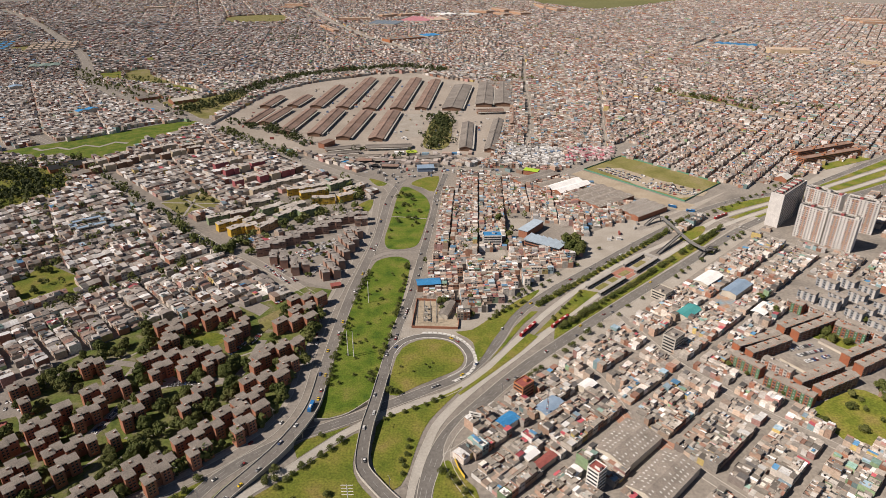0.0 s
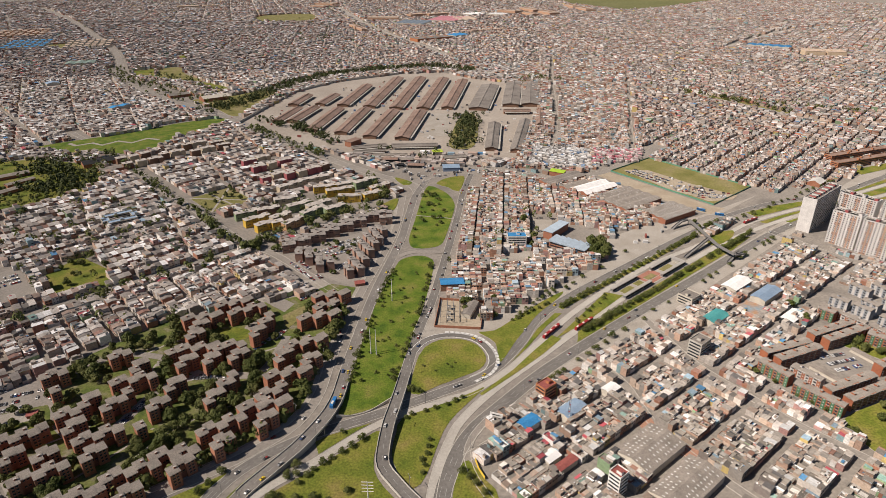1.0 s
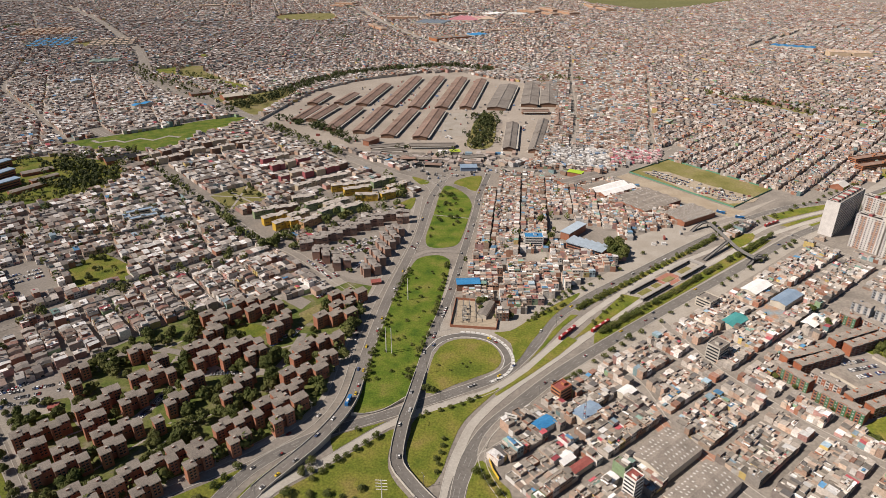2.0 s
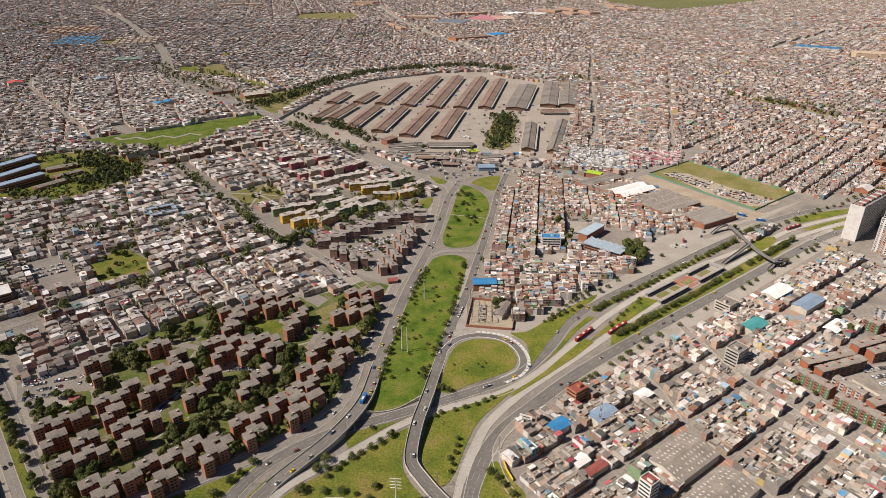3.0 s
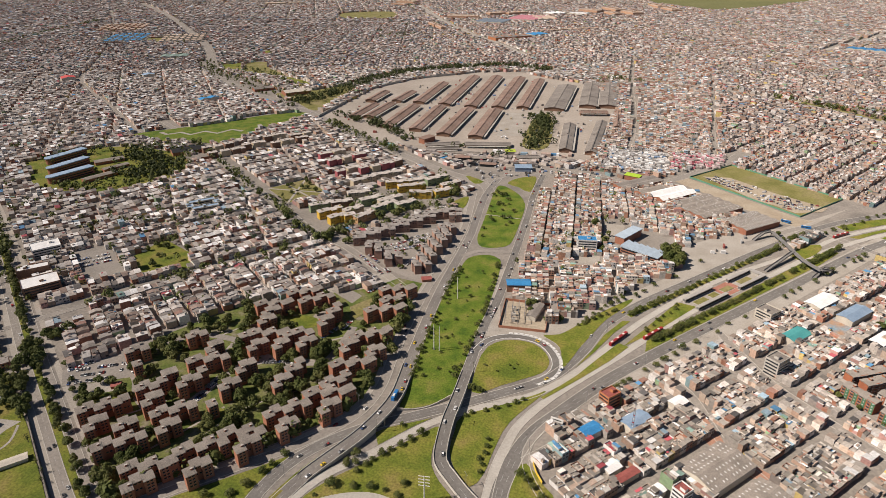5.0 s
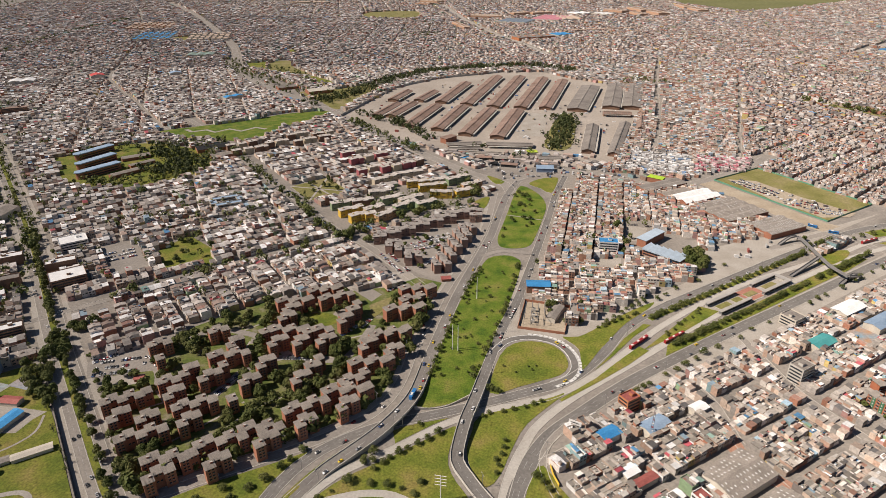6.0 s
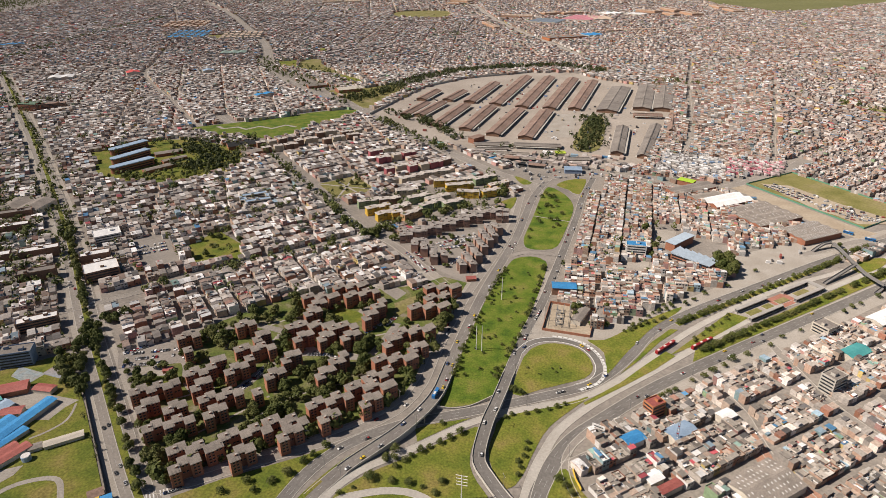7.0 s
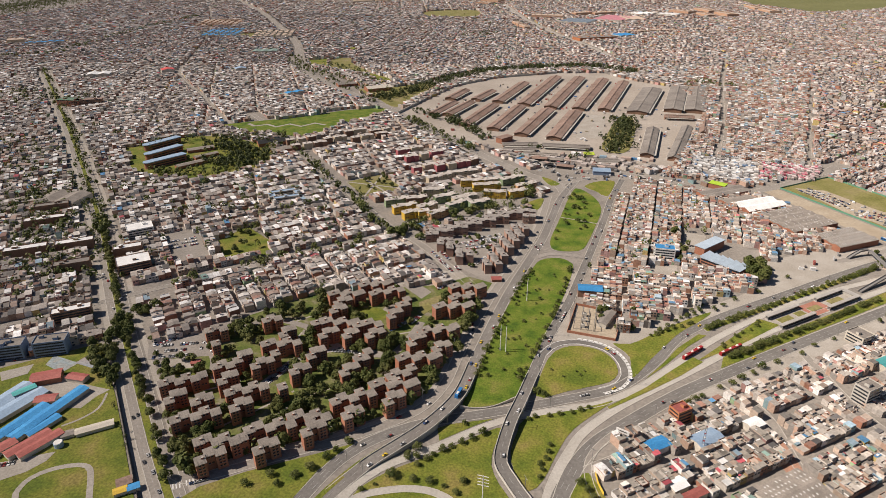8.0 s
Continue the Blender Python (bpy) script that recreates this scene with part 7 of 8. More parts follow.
    if k % 4 == 0:
        part("shop_shutter", Shape().box(0.2 * w, front - 0.05, 0.05, 2.4, 0.14, 2.3, M_DOOR), wl)
    return ob


HOUSES = {}
for kind, w, d, count, seed, storeys in ((6, 6.2, 15.5, 28, 0, (1, 2, 2, 2, 2, 2, 2, 3)), (1, 6.2, 13.0, 20, 40, (2, 2, 3, 3, 3))):
    HOUSES[kind] = [house(seed + k, w, d, storeys) for k in range(count)]
    HOUSES[-kind] = [house(seed + k, w, d, storeys, False) for k in range(count)]
PLACED = set()
HR = random.Random(17)


def put_house(kind, x, y, turn):
    """A house of the kind; one that turns its back on the boulevard side needs no street front."""
    k = HR.randrange(len(HOUSES[kind]))
    if math.sin(turn) * x - math.cos(turn) * y > 0:
        kind = -kind
    m = pose(x, y, 0, 0, 0, math.degrees(turn))
    if (kind, k) not in PLACED:
        PLACED.add((kind, k))
        HOUSES[kind][k].matrix_basis = m
    else:
        copy_thing(HOUSES[kind][k], m)


# ---- single buildings ----
def big_building(name, label, category, x, y, turn, sx, sy, floors, wall_mat, roof_mat, storey=3.0, group="", huts=1, bands=True):
    """A flat-roofed building with a parapet, roof huts and a band of windows on each floor."""
    h = floors * storey
    ob = thing(name, label, category, group, at=pose(x, y, 0, 0, 0, turn))
    walls = Shape().box(0, 0, 0, sx, sy, h, wall_mat, roof_mat)
    part("wall", walls, ob)
    rim = Shape()
    for a, b, w, d in ((0, -sy / 2 + 0.15, sx, 0.3), (0, sy / 2 - 0.15, sx, 0.3), (-sx / 2 + 0.15, 0, 0.3, sy - 0.6), (sx / 2 - 0.15, 0, 0.3, sy - 0.6)):
        rim.box(a, b, h, w, d, 0.9, wall_mat)
    part("parapet", rim, ob)
    rnd = random.Random(int(x * 7 + y))
    for k in range(huts):
        part("roof_hut", Shape().box(rnd.uniform(-0.3, 0.3) * sx, rnd.uniform(-0.25, 0.25) * sy, h, rnd.uniform(2.5, 4), rnd.uniform(2.5, 4), 2.4, wall_mat, roof_mat), ob)
    if bands:
        for f in range(floors):
            part("window_band", Shape().box(0, -sy / 2 - 0.03, f * storey + 1.0, sx * 0.9, 0.12, 1.3, M_GLASS), ob)
            part("window_band", Shape().box(-sx / 2 - 0.03, 0, f * storey + 1.0, 0.12, sy * 0.85, 1.3, M_GLASS), ob)
    keep_free(poly=[tuple((ob.matrix_basis @ Vector((a * sx / 2, b * sy / 2, 0)))[:2]) for a, b in ((-1, -1), (1, -1), (1, 1), (-1, 1))])
    return ob



# shop houses of the boulevard corner and other buildings that stand out
big_building("corner_building", "orange brick corner building with window rows", "building", 64, 402, 42, 13, 10, 4, M_ORANGE_WALL, M_RED_ROOF)
big_building("office_block", "grey office block with dark window bands", "building", 203, 466, 42, 16, 12, 5, M_KERB, M_FIBRE_GREY)
big_building("office_block", "white office block with dark window bands", "building", 100, 306, 42, 9, 9, 6, M_WHITE, M_RED_ROOF)
big_building("office_block", "pale office block with blue rooftop and window bands", "building", 58, 679, 3, 22, 13, 5, M_WHITE, M_BLUE_ROOF)
big_building("shop_building", "three-storey shop building with window bands", "building", 222, 556, 42, 16, 16, 3, M_CREAM, M_FIBRE_GREY)
big_building("office_block", "dark courtyard office block by the avenue", "building", -498, 492, 46, 34, 26, 4, M_BRICK_DARK, M_WHITE_ROOF)
big_building("white_roof_hall", "big hall with a bright white roof by the avenue", "building", -560, 575, 46, 30, 24, 3, M_WHITE, M_WHITE_ROOF)
big_building("apartment_slab", "brick apartment slab with a pale flat roof", "apartment building", -483, 391, 42, 34, 11, 4, M_BRICK_DARK, M_WHITE_ROOF, 2.7, huts=3)
big_building("apartment_slab", "blue-grey apartment slab with a flat roof", "apartment building", -456, 342, 30, 26, 14, 5, M_BLUE_WALL, M_FIBRE_GREY, 2.7, "blue slabs", 2)
big_building("apartment_slab", "blue-grey apartment slab with a flat roof", "apartment building", -486, 326, 30, 26, 14, 5, M_BLUE_WALL, M_FIBRE_GREY, 2.7, "blue slabs", 2)
for x, y, l in ((-640, 485, 44), (-600, 515, 40), (-690, 560, 46), (-560, 470, 36), (-720, 600, 40), (-530, 520, 30)):
    big_building("apartment_slab", "dark brick apartment slab with a white flat roof", "apartment building", x, y, 40, l, 12, 4, M_BRICK_DARK, M_WHITE_ROOF if (x + y) % 3 else M_FIBRE_GREY, 2.7, "west slabs", 2, bands=False)
for x, y, l, w, turn in ((-436, 716, 34, 9, 40), (-452, 735, 34, 9, 40), (-431, 737, 9, 14, 40), (-457, 714, 9, 14, 40)):
    big_building("school_court", "school wing round a small courtyard with a pale roof", "school", x, y, turn, l, w, 3, M_CREAM, M_PALE_BLUE, 3.0, "courtyard school wings")
for x, y in ((648, 1022), (657, 1060)):
    big_building("brick_block", "orange brick apartment slab in the distance", "apartment building", x, y, 24, 140, 14, 4, M_ORANGE_WALL, M_FIBRE_BROWN, 2.7, "distant brick slabs", 4)

for x, y, turn, l, w, eave, roof, wall_m, label in (
        (-391, 275, 85, 62, 9.5, 4, M_BLUE_ROOF, M_CREAM, "long school shed with a bright blue roof"), (-403, 258, 84, 46, 9, 4, M_BLUE_ROOF, M_CREAM, "long school shed with a bright blue roof"),
        (-384, 262, 78, 24, 7, 3.5, M_BLUE_ROOF, M_CREAM, "short school shed with a bright blue roof"), (-378, 244, 72, 30, 8, 4, M_RED_ROOF, M_CREAM, "school shed with a dull red roof"), (-370, 246, 72, 30, 8, 4, M_RED_ROOF, M_CREAM, "school shed with a dull red roof"),
        (-428, 308, 36, 22, 13, 5, M_RED_ROOF, M_BRICK, "gymnasium with a rusty red roof"), (-404, 315, 4, 16, 8, 4, M_RED_ROOF, M_CREAM, "small red roofed hall"), (-406, 286, 25, 15, 9, 4, M_RED_ROOF, M_CREAM, "small red roofed hall"),
        (-436, 276, 84, 42, 14, 4, M_PALE_BLUE, M_CREAM, "wide shed with a pale blue roof"), (-422, 272, 79, 46, 13, 4, M_PALE_BLUE, M_CREAM, "wide shed with a pale blue roof"), (-429, 288, 62, 16, 6, 5.4, M_TEAL, M_CREAM, "turquoise roofed school hall"),
        (-392, 236, 70, 16, 9, 4, M_RED_ROOF, M_CREAM, "low hall with a patched red roof"), (-346, 271, 43, 25, 6.5, 3.2, M_CREAM, M_CREAM, "low pavilion with a pale roof"), (-360, 260, 43, 8, 6, 3.0, M_FIBRE_GREY, M_CREAM, "small grey roofed hut"),
        (-279, 232, 45, 7, 5, 3.2, M_BLUE_ROOF, M_CREAM, "small hut with a blue roof"), (-288, 234, 45, 9, 7, 3.2, M_FIBRE_BROWN, M_CREAM, "small brown roofed hut"), (-285, 227, 45, 8, 5, 3.2, M_YELLOW, M_CREAM, "small hut with a yellow roof"), (-325, 361, 20, 7, 6, 3.0, M_RED_ROOF, M_BRICK, "small hut with a red roof by the car park"),
        (-112, 577, 20, 10, 7, 3.0, M_RED_ROOF, M_BRICK, "small kiosk with a red roof"), (-15, 574, 8, 24, 13, 8, M_BLUE_ROOF, M_BRICK_DARK, "market hall with blue sheet roofs"), (24, 536, 74, 20, 9, 4, M_FIBRE_GREY, M_CREAM, "low hall with a grey pitched roof"),
        (303, 568, 42, 36, 15, 6, M_PALE_BLUE, M_CREAM, "hall with a pale blue roof between shop houses"), (281, 588, 42, 34, 16, 6, M_WHITE_ROOF, M_CREAM, "hall with a white sheet roof between shop houses"),
        (310, 525, 42, 26, 12, 6, M_WHITE_ROOF, M_DARK, "hall with a white vaulted roof"), (236, 520, 42, 26, 14, 6, M_TEAL, M_CREAM, "workshop with a teal roof"), (48, 366, 42, 16, 10, 5.5, M_BLUE_ROOF, M_WHITE, "workshop with a blue sheet roof"),
        (82, 380, 42, 22, 15, 6, M_PALE_BLUE, M_CREAM, "workshop with a pale blue sheet roof"), (116, 408, 42, 13, 9, 5.5, M_WHITE_ROOF, M_CREAM, "workshop with a white sheet roof"), (70, 326, 42, 18, 6, 5, M_RED_ROOF, M_CREAM, "workshop with a striped red roof"), (60, 332, 42, 12, 9, 5, M_WHITE_ROOF, M_CREAM, "workshop with a white sheet roof"), (88, 316, 42, 9, 7, 5, M_WHITE_ROOF, M_CREAM, "workshop with a white sheet roof"),
        (4, 527, 73, 27, 9, 5, M_FIBRE_GREY, M_CREAM, "substation hall with a grey pitched roof"),
        (-592, 1446, 40, 62, 34, 8, M_CREAM, M_BRICK, "big hall with a pale pitched roof"), (-690, 1475, 40, 46, 26, 6, M_FIBRE_GREY, M_BRICK, "shed with a grey roof by the avenue"), (-650, 1500, 40, 36, 26, 6, M_FIBRE_GREY, M_BRICK, "shed with a grey roof by the avenue"),
        (-560, 935, 40, 50, 18, 5, M_FIBRE, M_BRICK, "low school pavilion with a grey roof"), (-664, 818, 62, 50, 13, 5, M_FIBRE, M_BRICK, "low school pavilion with a grey roof"), (-700, 892, 46, 44, 16, 5, M_FIBRE, M_BRICK, "low school pavilion with a grey roof"), (-668, 862, 60, 40, 11, 5, M_FIBRE, M_BRICK, "low school pavilion with a grey roof"), (-600, 965, 40, 56, 26, 6, M_DARK, M_BRICK, "hall with a dark roof in the school garden")):
    ob = thing("shed", label, "shed", "sheds", at=pose(x, y, 0, 0, 0, turn))
    part("hall", Shape().gable(0, 0, 0, l, w, eave, w * 0.11, wall_m, roof, 0, 0.5), ob)
    keep_free(poly=[tuple((ob.matrix_basis @ Vector((a * l / 2, b * w / 2, 0)))[:2]) for a, b in ((-1, -1), (1, -1), (1, 1), (-1, 1))])

# school of three parallel wings with rounded brick ends
for x0, y0, x1, y1 in ((-788, 868, -768, 930), (-750, 825, -731, 886), (-720, 787, -693, 846)):
    ob = thing("school_wing", "long school wing with pale blue roof and rounded brick end", "school", "school wings", at=pose(x0, y0, 0, 0, 0, math.degrees(math.atan2(y1 - y0, x1 - x0))))
    l = math.hypot(x1 - x0, y1 - y0) - 4
    ring = [(l, -6.5), (l, 6.5)] + [(6.5 * math.cos(a), 6.5 * math.sin(a)) for a in np.linspace(math.pi / 2, 1.5 * math.pi, 9)]
    part("wall", Shape().solid(ring, 0, 10, M_BRICK, M_PALE_BLUE), ob)
    part("roof", Shape().solid([(l + 1, -8), (l + 1, 8), (-4, 8), (-9, 0), (-4, -8)], 10.2, [11.6, 11.2, 11.2, 11.0, 11.6], M_PALE_BLUE), ob, "pale blue overhanging roof")
    for f in (2.0, 5.5):
        part("window_band", Shape().box(l / 2, -6.6, f, l * 0.9, 0.2, 1.5, M_GLASS), ob)
        part("window_band", Shape().box(l / 2, 6.6, f, l * 0.9, 0.2, 1.5, M_GLASS), ob)
lawn("school_lawn", "bright rectangular lawn beside the school wings", [(-838, 872), (-812, 900), (-776, 852), (-800, 828)], M_GRASS, 0.3, smooth=False)
# school with saw-tooth pale roofs in the triangle
M_SCHOOL_ROOF = plain("milky_blue_school_roof", (0.40, 0.48, 0.55))
ob = thing("school_building", "red brick school with stepped pale blue saw-tooth roofs", "school", at=pose(121, 676, 0, 0, 0, -34))
part("wall", Shape().box(0, 0, 0, 46, 18, 6.5, M_BRICK, M_KERB), ob)
for k in range(6):
    a0, a1 = -23 + 46 / 6 * k, -23 + 46 / 6 * (k + 1)
    part("roof_bay", Shape().solid([(a0, -10), (a1, -10), (a1, 10), (a0, 10)], 6.6, [9.2, 7.0, 7.0, 9.2], M_SCHOOL_ROOF), ob, "pale blue saw-tooth roof bay")
part("tower_wing", Shape().box(-33, 28, 0, 40, 12, 9.5, M_BRICK, turn=radians(87)), ob)
part("wing_roof", Shape().box(-33, 28, 9.5, 41.5, 13.5, 0.6, M_SCHOOL_ROOF, turn=radians(87)), ob)
for f in (1.2, 4.2):
    part("window_band", Shape().box(0, -9.1, f, 43, 0.2, 1.4, M_GLASS), ob)
paving("school_court", "grey concrete court beside the school trees", [(146, 730), (170, 735), (166, 672), (152, 704)], M_STREET, 0.09, free=False)
paving("school_yard", "grey concrete school yard", [(46, 662), (73, 667), (72, 630), (44, 624)], M_PAVE, 0.07)
paving("school_yard_east", "grey concrete sports yard", [(85, 763), (110, 759), (102, 722), (79, 712)], M_PAVE, 0.07)
paving("corner_yard", "dusty yard with parked trucks", [(150, 634), (222, 722), (262, 758), (282, 750), (210, 668), (142, 598)], M_PAVE, 0.06)
keep_free(poly=[(80, 708), (86, 768), (115, 794), (124, 745), (172, 738), (166, 668), (140, 646), (92, 672)])

keep_free(poly=[(180, 965), (225, 968), (338, 828), (420, 903), (446, 880), (340, 775), (300, 762), (187, 928)])
paving("lot_verge", "strip of rough grass and dirt beside the warehouse", [(196, 948), (222, 962), (334, 822), (350, 812), (322, 790), (300, 806)], M_DIRT, 0.06, free=False)
# running track and courts
tr = spline([(-346, 203), (-352, 212), (-352, 221), (-346, 230), (-336, 237), (-327, 240), (-320, 238), (-313, 231), (-301, 217), (-290, 204), (-288, 192), (-300, 186), (-322, 190)], 4, True)
sh = Shape()
ribbon(sh, np.vstack([tr, tr[:1]]), 2.0, -2.0, M_PAVE, 0.47)
tagged(new("running_track", sh.mesh("running_track")), "oval concrete running track on the playing field", "track", kind="structure")
paving("sports_court", "faded painted sports court", [(-447, 324), (-451, 337), (-422, 334), (-425, 319)], mixed("court_paint", [(0.36, 0.33, 0.28), (0.30, 0.36, 0.38), (0.42, 0.34, 0.24)], 0.05, 0.5), 0.45, free=False)
paving("sports_court", "faded painted sports court", [(-425, 333), (-423, 344), (-403, 342), (-403, 331)], mixed("court_grey", [(0.30, 0.34, 0.38), (0.42, 0.30, 0.24)], 0.05, 0.5), 0.46, free=False)
paving("sports_court", "grey concrete ball court", [(-475, 305), (-457, 322), (-451, 310), (-463, 296)], M_PAVE, 0.45, free=False)
paving("school_apron", "pale concrete yard between school sheds", [(-444, 301), (-418, 318), (-400, 312), (-370, 312), (-374, 302), (-375, 287), (-384, 285), (-400, 280)], M_PAVE, 0.44, free=False)
paving("parking_apron", "tan gravel car park beside the field", [(-390, 222), (-356, 245), (-355, 236), (-360, 224), (-375, 208)], M_PAVE, 0.44, free=False)
paving("street_court", "painted basketball court between roofs", [(266, 548), (292, 572), (306, 556), (280, 532)], mixed("court_colours", [(0.20, 0.34, 0.42), (0.44, 0.24, 0.12)], 0.08, 0.6), 0.1)
parking(-384, 222, -372, 230, 1, 6, 90, 0.9)
for k in range(3):
    path = Shape()
    ribbon(path, np.array([((-392, 815), (-300, 812)), ((-352, 862), (-342, 766)), ((-375, 838), (-318, 790))][k], float), 1.6, -1.6, M_PAVE, 0.42)
    tagged(new("park_path", path.mesh("park_path")), "pale footpath across the park", "path", kind="structure")
zig = Shape()
ribbon(zig, np.array([(-720, 1075), (-700, 1062), (-680, 1080), (-655, 1068), (-640, 1095), (-610, 1085), (-595, 1115), (-570, 1108)], float), 4, -4, M_PAVE, 0.42)
tagged(new("zigzag_path", zig.mesh("zigzag_path")), "zigzag concrete path through the strip park", "path", kind="structure")
for pts in ([(-82, 640), (-66, 656), (-47, 659), (-27, 658)], [(-68, 768), (-18, 759)]):
    cr = Shape()
    w = 3.6 if pts[0][1] < 700 else 0.9
    ribbon(cr, spline(pts, 5.0), w, -w, M_STREET if pts[0][1] < 700 else M_PAVE, 0.36)
    tagged(new("median_crossing", cr.mesh("median_crossing")), "paved crossing through the green median", "path", kind="structure")

# fence wall of the playing field, water tank
w = Shape()
wall_strip(w, np.array([(-424, 370), (-358, 307), (-270, 225)], float), 0, 0.4, 0, 3.2, M_DARK)
tagged(new("field_wall", w.mesh("field_wall")), "dark boundary fence along the playing field", "wall", kind="structure")
ring = [(3.2 * math.cos(a), 3.2 * math.sin(a)) for a in np.linspace(0, 2 * math.pi, 16, endpoint=False)]
ob = thing("water_tank", "round pale water tank beside the school sheds", "tank", at=pose(-358, 250, 0))
part("drum", Shape().solid(ring, 0, 4.0, M_PALE_BLUE), ob)
part("lid", Shape().solid([(a * 0.9, b * 0.9) for a, b in ring], 4.0, 4.3, M_WHITE), ob)
path = Shape()
ribbon(path, spline([(-373, 267), (-366, 277), (-362, 291), (-369, 308)], 4.0), 0.9, -0.9, M_PAVE, 0.45)
tagged(new("school_path", path.mesh("school_path")), "curved footpath beside the school", "path", kind="structure")

# substation
yard = thing("substation", "electric substation yard with a wall and steel gantries", "substation", at=pose(-26, 498, 0))
paving("substation_yard", "gravel yard of the substation", [(-29, 498), (-26, 549), (18, 545), (14, 496)], M_DIRT, 0.12)
for a, b in (((-29, 498), (-26, 549)), ((-26, 549), (18, 545)), ((18, 545), (14, 496)), ((14, 496), (-29, 498))):
    w = Shape()
    wall_strip(w, np.array((a, b), float) - np.array((-26, 498)), 0, 0.4, 0, 2.6, M_BRICK)
    part("yard_wall", w, yard)
for i in range(4):
    for j in range(4):
        x, y = 2 + i * 6, 8 + j * 10
        part("gantry_post", Shape().box(x, y, 0, 0.35, 0.35, 8, M_STEEL), yard)
    part("gantry_beam", Shape().box(2 + i * 6, 23, 7.6, 0.4, 31, 0.4, M_STEEL), yard)
for j in range(3):
    part("transformer", Shape().box(10, 13 + j * 10, 0, 3.5, 2.6, 3.2, M_KERB).box(10, 13 + j * 10, 3.2, 2, 0.6, 1.2, M_STEEL), yard)


# ---- masts, poles and lamps ----
def pole(x, y, h, arm=True, name="power_pole", label="tall pale concrete power pole on the lawn", cross=0):
    ob = thing(name, label, "pole", name + "s", at=pose(x, y, 0.1))
    sh = Shape()
    for k in range(6):
        a, b = k * math.pi / 3, (k + 1) * math.pi / 3
        sh.face([(0.45 * math.cos(a), 0.45 * math.sin(a), 0), (0.45 * math.cos(b), 0.45 * math.sin(b), 0), (0.22 * math.cos(b), 0.22 * math.sin(b), h), (0.22 * math.cos(a), 0.22 * math.sin(a), h)], M_WHITE)
    part("mast", sh, ob)
    for k in range(cross):
        part("crossarm", Shape().box(0, 0, h - 1 - 2.6 * k, 7.5, 0.35, 0.3, M_WHITE), ob)
    return ob


pole(-82, 453, 26), pole(-77, 452, 26), pole(-74, 544, 25), pole(-59, 287, 22, cross=4)
LAMP = thing("street_lamp", "grey steel street lamp with a double arm", "street lamp", "street lamps")
part("post", Shape().box(0, 0, 0, 0.22, 0.22, 10, M_STEEL), LAMP)
part("arm", Shape().box(0, 0, 10, 3.6, 0.15, 0.15, M_STEEL), LAMP)
for sg in (-1, 1):
    part("lamp_head", Shape().box(sg * 1.8, 0, 9.85, 0.9, 0.35, 0.18, M_KERB), LAMP)
spots = []
for line, off in ((lower, 6.2), (dark_s, 6.6), (main_right, 5.2), (main_left, 5.6), (service_w, -6.0)):
    for p in sides(line, off)[4::12]:
        if 250 < math.hypot(p[0], p[1]) < 720:
            spots.append((p[0], p[1], p[2] if len(p) > 2 else 0.1))
for i, (x, y, z) in enumerate(spots):
    if i:
        copy_thing(LAMP, pose(x, y, z, 0, 0, 40 * i))
    else:
        LAMP.matrix_basis = pose(x, y, z)
mast = thing("radio_mast", "red and white lattice radio mast on a roof", "mast", at=pose(78, 372, 7))
for k in range(8):
    w = 1.4 * (1 - k / 10)
    sh = Shape()
    for a in (-1, 1):
        for b in (-1, 1):
            sh.box(a * w / 2, b * w / 2, k * 3.2, 0.14, 0.14, 3.2, M_STEEL)
    sh.box(0, 0, k * 3.2, w, w, 0.12, RED if k % 2 else M_WHITE)
    part("mast_stage", sh, mast)

# billboard and yellow fence at the corner
ob = thing("billboard", "white roadside billboard on a steel post", "billboard", at=pose(24, 367.5, 0, 0, 0, -18))
part("post", Shape().box(0, 0, 0, 0.6, 0.6, 7, M_STEEL), ob)
part("panel", Shape().box(0, 0, 7, 9.5, 0.5, 3.6, M_WHITE), ob)
part("printed_bar", Shape().box(0, -0.28, 8.6, 6.5, 0.06, 0.7, M_DARK), ob)
w = Shape()
wall_strip(w, np.array([(8.5, 330), (11, 321), (15, 313)], float), 0, 0.3, 0, 2.6, M_YELLOW)
tagged(new("yellow_wall", w.mesh("yellow_wall")), "bright yellow wall at the street corner", "wall", kind="structure")

marks = Shape()
for k, top in ((2, 0.155), (3, 0.155), (4, 0.155), (6, 0.105), (7, 0.105), (8, 0.105)):
    u = -258 + k * 1.6
    ribbon(marks, np.array([(u, 236.5 + k * 1.35), (u - 3.2, 240.3 + k * 1.35)], float), 0.45, -0.45, M_PAINT, top)
tagged(new("zebra_crossing", marks.mesh("zebra_crossing")), "worn white zebra crossing at the avenue corner", "road marking", kind="structure")
# fence and stalls
fence = thing("lot_fence", "green mesh fence round the vacant lot", "fence", at=pose(0, 0, 0))
M_FENCE = plain("green_fence_mesh", (0.11, 0.27, 0.18), 0.6)
for a, b in (((225, 964), (303, 1036)), ((303, 1036), (418, 900)), ((418, 900), (338, 824)), ((338, 824), (225, 964))):
    w = Shape()
    wall_strip(w, np.array((a, b), float), 0, 0.2, 0, 2.2, M_FENCE)
    part("fence_panel", w, fence)
stall_rng = np.random.default_rng(4)
WHITE_STALLS = [(95, 990), (112, 1098), (214, 1084), (191, 968)]
RED_STALLS = [(203, 1008), (218, 1086), (304, 1086), (280, 1012)]
